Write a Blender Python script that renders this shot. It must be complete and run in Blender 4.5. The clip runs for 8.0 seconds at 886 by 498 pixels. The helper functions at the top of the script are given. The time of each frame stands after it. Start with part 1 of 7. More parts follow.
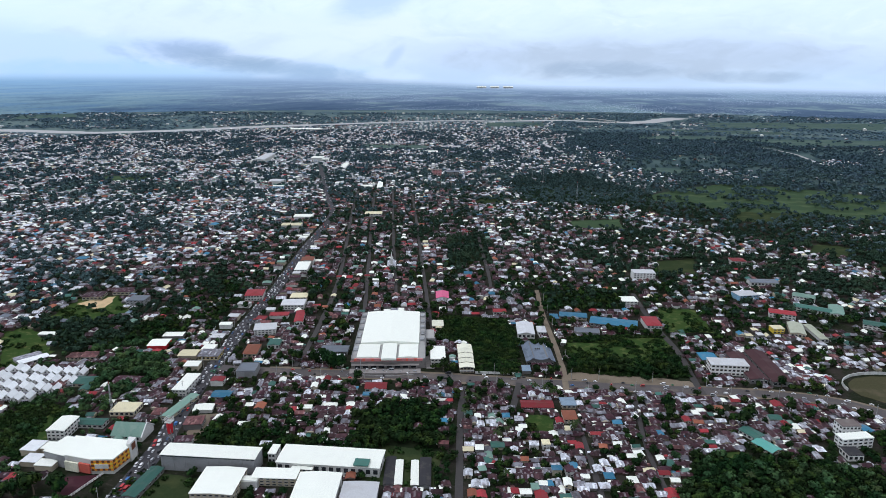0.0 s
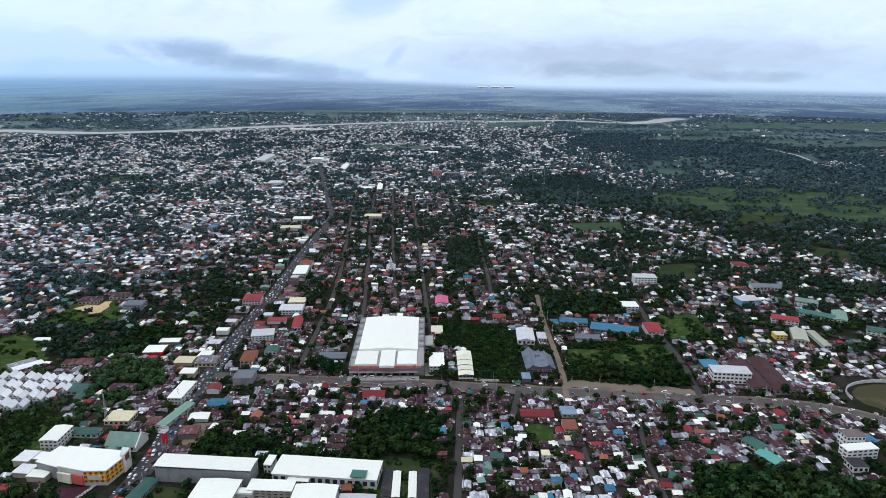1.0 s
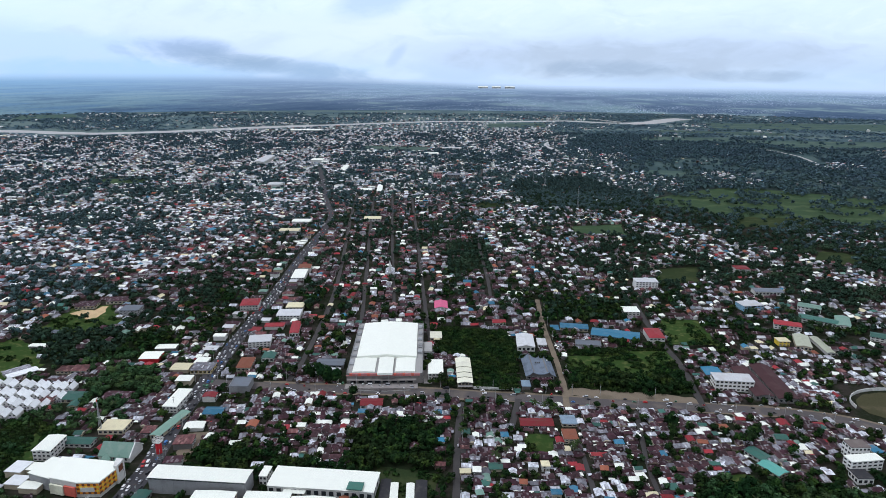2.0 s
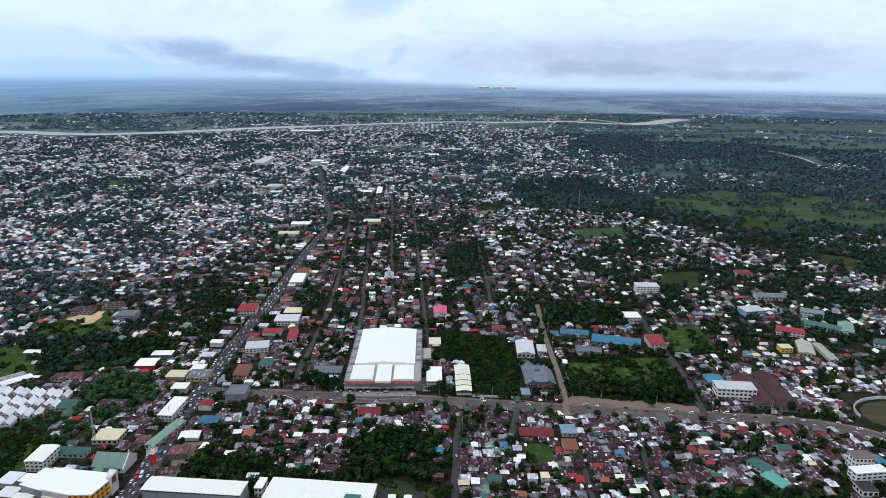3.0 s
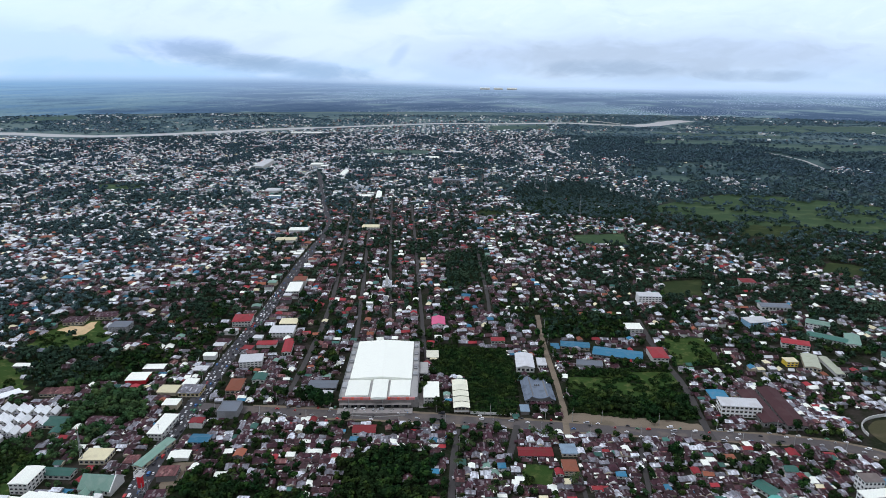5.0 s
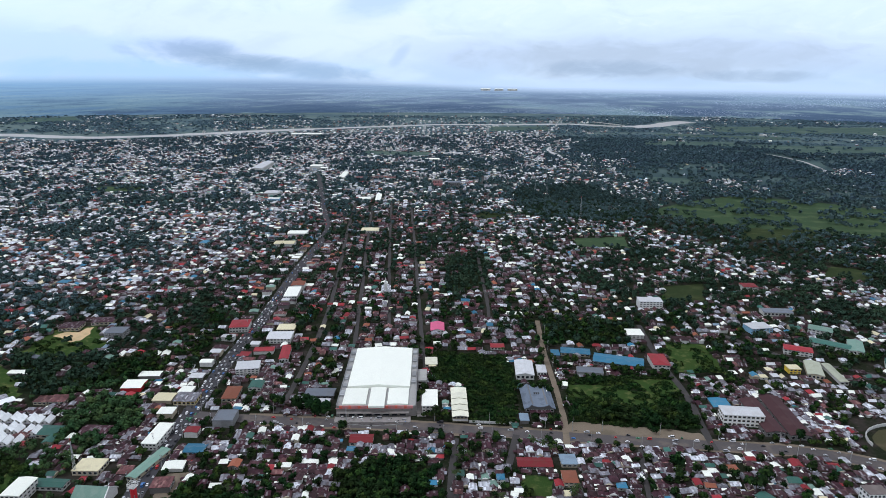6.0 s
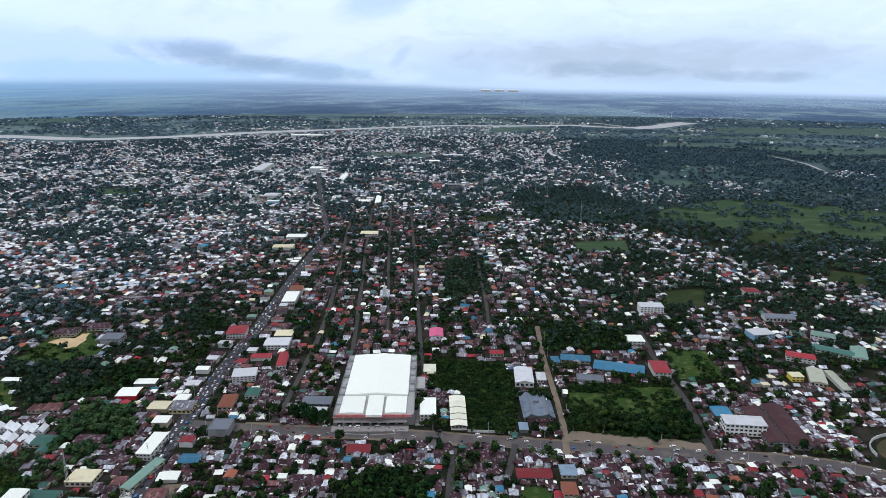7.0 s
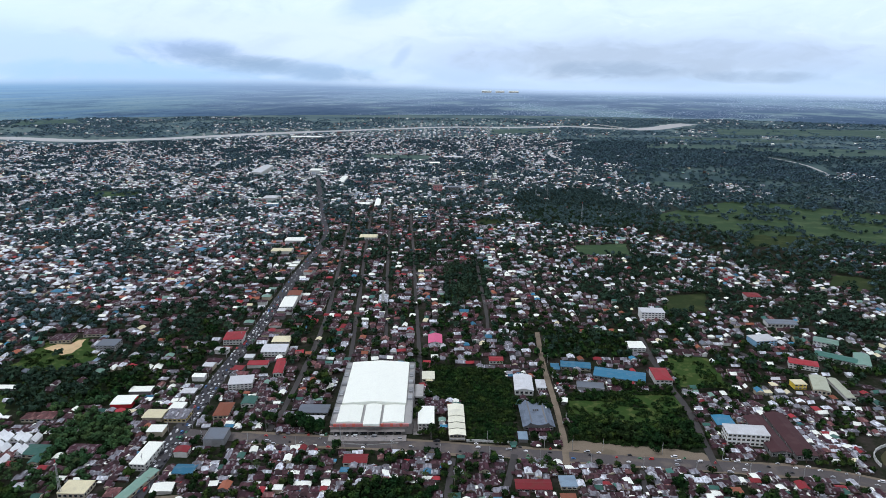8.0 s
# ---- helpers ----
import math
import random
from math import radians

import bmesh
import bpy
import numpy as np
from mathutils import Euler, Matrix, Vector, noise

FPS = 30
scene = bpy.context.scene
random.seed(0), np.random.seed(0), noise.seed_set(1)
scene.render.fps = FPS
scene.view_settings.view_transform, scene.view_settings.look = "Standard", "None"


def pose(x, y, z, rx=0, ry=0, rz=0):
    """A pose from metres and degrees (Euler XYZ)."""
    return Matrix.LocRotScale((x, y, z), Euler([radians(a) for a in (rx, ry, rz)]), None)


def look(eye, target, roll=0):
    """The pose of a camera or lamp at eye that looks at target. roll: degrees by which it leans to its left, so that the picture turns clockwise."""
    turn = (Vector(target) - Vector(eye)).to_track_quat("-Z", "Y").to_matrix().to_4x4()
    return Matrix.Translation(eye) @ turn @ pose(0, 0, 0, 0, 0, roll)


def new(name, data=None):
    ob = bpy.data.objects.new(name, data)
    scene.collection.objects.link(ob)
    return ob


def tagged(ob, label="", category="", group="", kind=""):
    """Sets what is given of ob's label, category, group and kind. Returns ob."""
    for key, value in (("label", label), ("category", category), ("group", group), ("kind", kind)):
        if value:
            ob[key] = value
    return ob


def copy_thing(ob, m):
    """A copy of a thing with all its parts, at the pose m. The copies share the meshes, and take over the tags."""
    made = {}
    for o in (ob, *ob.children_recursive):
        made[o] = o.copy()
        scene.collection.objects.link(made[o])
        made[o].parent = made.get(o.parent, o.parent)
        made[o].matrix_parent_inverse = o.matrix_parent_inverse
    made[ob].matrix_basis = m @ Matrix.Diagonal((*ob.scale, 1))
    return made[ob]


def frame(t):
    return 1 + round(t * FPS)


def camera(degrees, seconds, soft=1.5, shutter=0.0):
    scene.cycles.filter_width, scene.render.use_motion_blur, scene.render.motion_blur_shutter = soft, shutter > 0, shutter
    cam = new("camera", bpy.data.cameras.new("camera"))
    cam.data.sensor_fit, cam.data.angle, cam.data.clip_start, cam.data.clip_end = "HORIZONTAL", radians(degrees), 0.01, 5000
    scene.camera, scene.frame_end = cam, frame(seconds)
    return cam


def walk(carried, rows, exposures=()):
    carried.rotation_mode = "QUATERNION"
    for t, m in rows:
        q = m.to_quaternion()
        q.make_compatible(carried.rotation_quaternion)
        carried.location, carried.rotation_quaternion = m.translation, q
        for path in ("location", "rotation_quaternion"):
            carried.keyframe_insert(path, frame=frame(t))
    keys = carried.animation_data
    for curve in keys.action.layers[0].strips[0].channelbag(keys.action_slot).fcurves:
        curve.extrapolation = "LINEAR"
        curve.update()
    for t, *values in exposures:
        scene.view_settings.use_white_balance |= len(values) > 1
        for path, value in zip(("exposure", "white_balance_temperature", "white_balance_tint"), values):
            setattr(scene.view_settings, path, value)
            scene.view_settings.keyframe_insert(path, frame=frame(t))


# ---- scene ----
cam = camera(68.0, 8.0, soft=0.4)
SIZE = 1.25  # plan units to metres


# eye, heading, tilt and roll drift slowly while the aircraft climbs and goes ahead
def flight(t):
    eye = Vector((-0.8145 + 0.0943 * t + 0.01851 * t * t, -1.9583 + 6.5579 * t - 0.01327 * t * t, 204.4314 + 3.1064 * t - 0.02781 * t * t)) * SIZE
    yaw, pitch = 0.1825 + 0.00133 * t - 0.00001 * t * t, -0.26263 - 0.00105 * t + 0.00013 * t * t
    way = Vector((-math.sin(yaw) * math.cos(pitch), math.cos(yaw) * math.cos(pitch), math.sin(pitch)))
    return look(eye, eye + way, math.degrees(0.00573 + 0.00029 * t - 0.00004 * t * t))


walk(cam, [(t, flight(t)) for t in (0.0, 1.0, 2.0, 3.0, 4.0, 5.0, 6.0, 7.0, 8.0)], [(0.0, -0.56, 5620, 13)])

# ---- light: an overcast tropical sky ----
SUN_EL, SUN_AZ = radians(62), radians(-120)


def nodes_of(owner):
    owner.use_nodes = True
    nt = owner.node_tree
    nt.nodes.clear()
    return nt


class Graph:
    """Short calls for node graphs."""

    def __init__(self, nt):
        self.nt = nt

    def add(self, kind):
        return self.nt.nodes.new(kind)

    def put(self, socket, value):
        if isinstance(value, bpy.types.NodeSocket):
            self.nt.links.new(value, socket)
        else:
            socket.default_value = value

    def math(self, op, a, b=0.0, c=0.0, clamp=False):
        n = self.add("ShaderNodeMath")
        n.operation, n.use_clamp = op, clamp
        for s, v in zip(n.inputs, (a, b, c)):
            self.put(s, v)
        return n.outputs[0]

    def mix(self, f, a, b, blend="MIX"):
        n = self.add("ShaderNodeMix")
        n.data_type, n.blend_type = "RGBA", blend
        self.put(n.inputs[0], f)
        for s, v in ((n.inputs[6], a), (n.inputs[7], b)):
            self.put(s, (*v, 1.0) if isinstance(v, tuple) and len(v) == 3 else v)
        return n.outputs[2]

    def ramp(self, f, lo, hi, to_lo=0.0, to_hi=1.0, smooth=True):
        n = self.add("ShaderNodeMapRange")
        n.interpolation_type = "SMOOTHSTEP" if smooth else "LINEAR"
        for s, v in zip(n.inputs, (f, lo, hi, to_lo, to_hi)):
            self.put(s, v)
        return n.outputs[0]

    def noise(self, vec, scale, detail=3.0, rough=0.55):
        n = self.add("ShaderNodeTexNoise")
        self.put(n.inputs["Vector"], vec)
        n.inputs["Scale"].default_value = scale
        n.inputs["Detail"].default_value = detail
        n.inputs["Roughness"].default_value = rough
        return n.outputs["Fac"]

    def vec(self, x, y, z):
        n = self.add("ShaderNodeCombineXYZ")
        for s, v in zip(n.inputs, (x, y, z)):
            self.put(s, v)
        return n.outputs[0]

    def split(self, v):
        n = self.add("ShaderNodeSeparateXYZ")
        self.put(n.inputs[0], v)
        return n.outputs


def build_sky():
    world = bpy.data.worlds.new("overcast_sky")
    scene.world = world
    g = Graph(nodes_of(world))
    sky = g.add("ShaderNodeTexSky")
    sky.sky_type, sky.sun_disc, sky.sun_elevation, sky.sun_rotation = "NISHITA", False, SUN_EL, SUN_AZ
    d = g.split(g.add("ShaderNodeTexCoord").outputs["Generated"])
    az, el = g.math("ARCTAN2", d[0], d[1]), g.math("ARCSINE", d[2])
    u = g.math("ADD", az, 0.1825)
    # cloud sheets, long and flat near the horizon
    low = g.vec(g.math("MULTIPLY", az, 5.5), g.math("MULTIPLY", el, 17.0), 3.7)
    n0 = g.noise(low, 1.0, 5.0, 0.5)
    warp = g.vec(g.math("ADD", g.math("MULTIPLY", az, 15.0), g.math("MULTIPLY", n0, 3.0)), g.math("ADD", g.math("MULTIPLY", el, 38.0), g.math("MULTIPLY", n0, 3.4)), 1.3)
    fine = g.noise(warp, 1.0, 7.0, 0.6)
    wob = g.math("MULTIPLY", g.math("SUBTRACT", fine, 0.5), 3.4)

    def cloud(col, tint, much, cu, ce, ru, re, slant=0.0, soft=1.7):
        a = g.math("DIVIDE", g.math("SUBTRACT", u, cu), ru)
        e = g.math("DIVIDE", g.math("ADD", g.math("SUBTRACT", el, ce), g.math("MULTIPLY", g.math("SUBTRACT", u, cu), slant)), re)
        f = g.ramp(g.math("ADD", g.math("ADD", g.math("MULTIPLY", a, a), g.math("MULTIPLY", e, e)), wob), -0.2, soft, much, 0.0)
        return g.mix(f, col, tint)

    col = g.mix(g.ramp(el, -0.012, 0.035), (1.02, 1.17, 1.33), (1.20, 1.29, 1.45))
    col = g.mix(g.ramp(el, 0.03, 0.10), col, (1.44, 1.52, 1.54))
    col = g.mix(g.math("MULTIPLY", g.ramp(n0, 0.44, 0.66), 0.5), col, (1.42, 1.50, 1.55))
    col = g.mix(g.math("MULTIPLY", g.ramp(fine, 0.48, 0.70), 0.28), col, (1.04, 1.12, 1.32))
    puffs = g.math("MULTIPLY", g.ramp(fine, 0.38, 0.50, 0.45, 0.0), g.ramp(el, 0.025, 0.06))
    col = g.mix(puffs, col, (1.56, 1.58, 1.56))
    col = cloud(col, (1.02, 1.24, 1.44), 0.65, -0.54, 0.028, 0.25, 0.036)
    col = cloud(col, (0.84, 1.12, 1.42), 0.7, -0.40, 0.000, 0.26, 0.014)
    col = cloud(col, (1.36, 1.50, 1.54), 0.6, -0.50, 0.066, 0.12, 0.018)
    col = cloud(col, (1.40, 1.46, 1.56), 0.9, -0.19, 0.050, 0.15, 0.030)
    col = cloud(col, (1.44, 1.48, 1.52), 0.9, -0.10, 0.060, 0.07, 0.016, -0.1, 1.4)
    col = cloud(col, (1.40, 1.46, 1.50), 0.8, -0.37, 0.060, 0.16, 0.022)
    col = cloud(col, (0.98, 1.14, 1.46), 0.8, -0.10, 0.096, 0.06, 0.022, -0.25)
    col = cloud(col, (0.91, 0.98, 1.07), 0.9, 0.27, 0.020, 0.26, 0.030)
    col = cloud(col, (0.70, 0.81, 0.94), 0.75, 0.235, 0.006, 0.09, 0.011)
    col = cloud(col, (0.70, 0.81, 0.94), 0.65, 0.43, -0.004, 0.07, 0.008)
    col = cloud(col, (0.72, 0.86, 1.14), 0.8, -0.36, 0.026, 0.08, 0.018, 0.05)
    col = cloud(col, (0.62, 0.76, 0.92), 0.62, -0.315, 0.015, 0.075, 0.016, 0.12, 2.0)
    col = cloud(col, (0.60, 0.75, 0.92), 0.66, -0.235, 0.004, 0.12, 0.011, 0.10, 2.0)
    col = cloud(col, (0.92, 1.06, 1.38), 0.7, -0.072, 0.022, 0.016, 0.012, -0.8)
    fringe = g.math("MULTIPLY", g.ramp(u, -0.05, 0.15), g.ramp(g.math("ADD", el, g.math("MULTIPLY", wob, 0.006)), -0.022, -0.009, 0.8, 0.0))
    col = g.mix(fringe, col, (1.10, 1.23, 1.43))
    col = g.mix(1.0, col, (0.925, 0.985, 1.0), "MULTIPLY")
    # overhead the cloud deck is a neutral grey white that brightens towards the zenith
    deck = g.mix(g.ramp(d[2], 0.15, 1.0, smooth=False), (0.70, 0.69, 0.67), (1.66, 1.62, 1.56))
    col = g.mix(g.ramp(d[2], 0.11, 0.30), col, g.mix(g.ramp(n0, 0.35, 0.65, 0.0, 0.25), deck, (0.85, 0.84, 0.82)))
    thin = g.mix(1.0, sky.outputs[0], (0.07, 0.07, 0.07), "MULTIPLY")
    col = g.mix(0.06, col, thin)
    bg = g.add("ShaderNodeBackground")
    g.put(bg.inputs[0], col)
    bg.inputs[1].default_value = 1.0
    out = g.add("ShaderNodeOutputWorld")
    g.nt.links.new(bg.outputs[0], out.inputs[0])


build_sky()
sun = bpy.data.lights.new("sun", "SUN")
sun.energy, sun.angle, sun.color = 1.5, radians(10), (1.0, 0.97, 0.92)
sun_ob = new("sun", sun)
sun_ob.matrix_basis = look(Vector((math.sin(SUN_AZ) * math.cos(SUN_EL), math.cos(SUN_AZ) * math.cos(SUN_EL), math.sin(SUN_EL))) * 600, (0, 0, 0))

# ---- materials ----
MATS = {}


def sheet_roof(name, color, rust, light, vary=0.4, rusty=0.5, gloss=0.2):
    return mat(name, color, 0.65, 0, vary, rust, rusty, 0.3, 0.0, gloss, light)


def mat(name, color, rough=0.8, metal=0.0, vary=0.25, stain=(0.10, 0.09, 0.075), amount=0.25, scale=0.12, hue=0.0, gloss=0.2, patches=None):
    """A surface with broad stains, fine grain, and a shade of its own on every piece."""
    if name in MATS:
        return MATS[name]
    m = bpy.data.materials.new(name)
    g = Graph(nodes_of(m))
    geo = g.add("ShaderNodeNewGeometry")
    pos = geo.outputs["Position"]
    rnd = g.math("FRACT", g.math("ADD", geo.outputs["Random Per Island"], g.add("ShaderNodeObjectInfo").outputs["Random"]))
    broad, grain = g.noise(pos, scale, 4.0), g.noise(pos, scale * 14, 3.0, 0.65)
    shade = g.math("MULTIPLY", g.ramp(rnd, 0, 1, 1 - vary, 1 + vary, False), g.ramp(grain, 0.3, 0.7, 0.88, 1.1))
    col = g.mix(1.0, color, g.vec(shade, shade, shade), "MULTIPLY")
    col = g.mix(g.math("MULTIPLY", g.ramp(broad, 0.48, 0.68), amount), col, stain)
    if patches:
        # replaced sheets: oblong lighter and darker pieces that differ from roof to roof
        c, q = math.cos(radians(12)), math.sin(radians(12))
        x, y, _ = g.split(pos)
        across = g.math("FLOOR", g.math("MULTIPLY", g.math("ADD", g.math("MULTIPLY", x, c), g.math("MULTIPLY", y, q)), 0.75))
        down = g.math("FLOOR", g.math("ADD", g.math("MULTIPLY", g.math("SUBTRACT", g.math("MULTIPLY", y, c), g.math("MULTIPLY", x, q)), 0.33), g.math("MULTIPLY", across, 0.37)))
        cell = g.add("ShaderNodeTexWhiteNoise")
        g.put(cell.inputs["Vector"], g.vec(across, down, rnd))
        pick = g.split(cell.outputs["Color"])
        col = g.mix(g.ramp(pick[0], 0.84, 0.86, 0.0, 0.7, False), col, patches)
        dark = g.ramp(pick[1], 0.0, 1.0, 0.62, 1.3, False)
        col = g.mix(1.0, col, g.vec(dark, dark, dark), "MULTIPLY")
    if hue:
        h = g.add("ShaderNodeHueSaturation")
        g.put(h.inputs["Hue"], g.ramp(g.noise(pos, 0.045, 2.0), 0.3, 0.7, 0.5 - hue, 0.5 + hue))
        g.put(h.inputs["Color"], col)
        col = h.outputs[0]
    b = g.add("ShaderNodeBsdfPrincipled")
    g.put(b.inputs["Base Color"], col)
    g.put(b.inputs["Roughness"], g.ramp(grain, 0.2, 0.8, max(rough - 0.12, 0.05), min(rough + 0.1, 1.0)))
    b.inputs["Metallic"].default_value = metal
    b.inputs["Specular IOR Level"].default_value = gloss
    bump = g.add("ShaderNodeBump")
    bump.inputs["Strength"].default_value = 0.25
    bump.inputs["Distance"].default_value = 0.1
    g.put(bump.inputs["Height"], grain)
    g.nt.links.new(bump.outputs[0], b.inputs["Normal"])
    out = g.add("ShaderNodeOutputMaterial")
    g.nt.links.new(b.outputs[0], out.inputs[0])
    MATS[name] = m
    return m


RUST = (0.10, 0.045, 0.03)
ROOFS = {
    "rusted brown": sheet_roof("roof_rusted", (0.050, 0.023, 0.027), (0.085, 0.050, 0.053), (0.30, 0.285, 0.30), 0.5, 0.35),
    "faded red": sheet_roof("roof_faded_red", (0.12, 0.050, 0.050), (0.10, 0.055, 0.05), (0.30, 0.17, 0.15), 0.4, 0.4),
    "dark maroon": sheet_roof("roof_maroon", (0.042, 0.015, 0.022), (0.072, 0.042, 0.05), (0.20, 0.17, 0.18), 0.45, 0.3),
    "weathered grey": sheet_roof("roof_grey", (0.19, 0.19, 0.215), (0.10, 0.06, 0.055), (0.42, 0.43, 0.46), 0.45, 0.55),
    "galvanised": sheet_roof("roof_galvanised", (0.50, 0.52, 0.56), (0.20, 0.14, 0.13), (0.76, 0.78, 0.82), 0.35, 0.55, 0.3),
    "white": mat("roof_white", (0.87, 0.89, 0.79), 0.5, 0, 0.05, (0.66, 0.66, 0.62), 0.12, 0.15),
    "new white": mat("roof_new_white", (0.77, 0.79, 0.79), 0.5, 0, 0.12, (0.5, 0.52, 0.54), 0.3, 0.2),
    "ivory": mat("roof_ivory", (0.74, 0.73, 0.58), 0.55, 0, 0.1, (0.5, 0.48, 0.38), 0.3, 0.2),
    "grey blue": mat("roof_grey_blue", (0.20, 0.27, 0.34), 0.6, 0, 0.1, (0.14, 0.17, 0.2), 0.35, 0.2),
    "brown grey": mat("roof_brown_grey", (0.15, 0.125, 0.115), 0.75, 0, 0.1, (0.22, 0.19, 0.17), 0.45, 0.2),
    "pale grey": mat("roof_pale_grey", (0.56, 0.57, 0.58), 0.55, 0, 0.12, (0.38, 0.36, 0.34), 0.35, 0.12),
    "dark slate": mat("roof_dark_slate", (0.150, 0.180, 0.225), 0.7, 0, 0.1, (0.06, 0.065, 0.075), 0.4, 0.15, 0.0, 0.1),
    "plum": mat("roof_plum", (0.066, 0.032, 0.035), 0.7, 0, 0.1, (0.10, 0.06, 0.06), 0.4, 0.12, 0.0, 0.1),
    "slate": mat("roof_slate", (0.145, 0.165, 0.195), 0.6, 0, 0.12, (0.13, 0.13, 0.135), 0.35, 0.12),
    "red": mat("roof_red", (0.27, 0.028, 0.036), 0.6, 0, 0.4, RUST, 0.35, 0.2),
    "green": mat("roof_green", (0.045, 0.125, 0.10), 0.6, 0, 0.35, (0.10, 0.13, 0.11), 0.3, 0.2),
    "turquoise": mat("roof_turquoise", (0.13, 0.40, 0.34), 0.55, 0, 0.15, (0.2, 0.35, 0.3), 0.25, 0.2),
    "blue": mat("roof_blue", (0.045, 0.18, 0.29), 0.6, 0, 0.3, (0.2, 0.24, 0.28), 0.3, 0.2),
    "terracotta": mat("roof_terracotta", (0.27, 0.095, 0.055), 0.7, 0, 0.3, (0.16, 0.08, 0.05), 0.35, 0.2),
    "pale green": mat("roof_pale_green", (0.17, 0.28, 0.225), 0.6, 0, 0.15, (0.3, 0.36, 0.3), 0.3, 0.2),
    "cream": mat("roof_cream", (0.70, 0.64, 0.42), 0.6, 0, 0.12, (0.45, 0.4, 0.28), 0.3, 0.2),
    "khaki": mat("roof_khaki", (0.40, 0.42, 0.32), 0.65, 0, 0.12, (0.28, 0.28, 0.2), 0.4, 0.2),
    "pink": mat("roof_pink", (0.62, 0.12, 0.24), 0.6, 0, 0.1, (0.4, 0.12, 0.16), 0.3, 0.2),
    "black": mat("roof_black", (0.03, 0.03, 0.034), 0.7, 0, 0.2, (0.09, 0.08, 0.07), 0.5, 0.2),
}
PLASTER = [
    mat("wall_white", (0.62, 0.62, 0.59), 0.85, 0, 0.12, (0.35, 0.33, 0.29), 0.3),
    mat("wall_cream", (0.44, 0.39, 0.29), 0.85, 0, 0.15, (0.3, 0.27, 0.2), 0.3),
    mat("wall_grey", (0.17, 0.165, 0.16), 0.9, 0, 0.2, (0.2, 0.19, 0.17), 0.4),
    mat("wall_timber", (0.095, 0.07, 0.055), 0.9, 0, 0.3, (0.08, 0.06, 0.05), 0.4),
]
WHITEWALL = mat("wall_bright_white", (0.80, 0.80, 0.77), 0.8, 0, 0.05, (0.55, 0.53, 0.5), 0.2)
OLDCONCRETE = mat("old_concrete", (0.27, 0.25, 0.235), 0.9, 0, 0.1, (0.11, 0.10, 0.09), 0.5, 0.3)
BLOCK = mat("concrete_block", (0.27, 0.275, 0.28), 0.92, 0, 0.1, (0.15, 0.15, 0.15), 0.5, 0.1)
CONCRETE = mat("concrete", (0.36, 0.355, 0.34), 0.9, 0, 0.1, (0.2, 0.19, 0.18), 0.4)
ORANGE = mat("orange_panel", (0.75, 0.30, 0.03), 0.5, 0, 0.08, (0.5, 0.2, 0.03), 0.15)
BROWN = mat("brown_panel", (0.16, 0.06, 0.03), 0.5, 0, 0.1)
SALMON = mat("salmon_panel", (0.62, 0.14, 0.10), 0.5, 0, 0.06)
PALE = mat("pale_panel", (0.78, 0.78, 0.60), 0.5, 0, 0.06)
PINKWALL = mat("pink_facade", (0.52, 0.20, 0.20), 0.7, 0, 0.1, (0.5, 0.4, 0.38), 0.4, 0.4)
REDPAINT = mat("red_paint", (0.55, 0.03, 0.04), 0.5, 0, 0.1)
YELLOW = mat("yellow_paint", (0.75, 0.55, 0.06), 0.6, 0, 0.1)
BLUEWALL = mat("blue_wall", (0.25, 0.45, 0.62), 0.7, 0, 0.1)
STEEL = mat("galvanised_steel", (0.42, 0.43, 0.44), 0.45, 0.5, 0.1)
WOODPOLE = mat("pole_wood", (0.14, 0.11, 0.09), 0.9, 0, 0.15)
RUBBER = mat("rubber", (0.02, 0.02, 0.02), 0.8, 0, 0.1)
ASPHALT = mat("asphalt", (0.056, 0.055, 0.061), 0.9, 0, 0.05, (0.10, 0.092, 0.088), 0.5, 0.08)
DUSTY = mat("dusty_asphalt", (0.090, 0.081, 0.080), 0.92, 0, 0.05, (0.17, 0.14, 0.115), 0.6, 0.07)
LANE = mat("lane_concrete", (0.058, 0.054, 0.053), 0.9, 0, 0.05, (0.085, 0.077, 0.070), 0.45, 0.06)
COURT = mat("maroon_paving", (0.055, 0.016, 0.024), 0.85, 0, 0.05, (0.085, 0.04, 0.045), 0.5, 0.12)
DIRT = mat("dirt", (0.195, 0.158, 0.115), 0.95, 0, 0.05, (0.09, 0.08, 0.052), 0.5, 0.06)
SAND = mat("sand", (0.56, 0.41, 0.23), 0.95, 0, 0.05, (0.3, 0.24, 0.12), 0.4, 0.08)
GRASS = mat("meadow", (0.032, 0.047, 0.019), 0.95, 0, 0.1, (0.066, 0.076, 0.032), 0.6, 0.05, 0.01, 0.03)
LAWN = mat("bright_grass", (0.048, 0.080, 0.040), 0.95, 0, 0.1, (0.088, 0.124, 0.060), 0.6, 0.03, 0.01, 0.03)
LEAVES = mat("leaves", (0.013, 0.029, 0.010), 0.85, 0, 0.35, (0.055, 0.100, 0.022), 0.8, 0.14, 0.03, 0.03)
# near leaf green raised one step towards the painted haze of the far trees
TOWNLEAF = mat("town_leaves", (0.026, 0.048, 0.031), 0.88, 0, 0.5, (0.056, 0.092, 0.050), 0.6, 0.02, 0.02, 0.03)
PALMLEAF = mat("palm_leaves", (0.032, 0.050, 0.017), 0.75, 0, 0.4, (0.065, 0.07, 0.028), 0.4, 0.3, 0.0, 0.08)
# bluish, lifted green: haze over the outer trees painted into the leaf colour
MIDLEAF = mat("hazed_outer_leaves", (0.060, 0.098, 0.100), 0.9, 0, 0.4, (0.090, 0.136, 0.126), 0.6, 0.015, 0.02, 0.03)
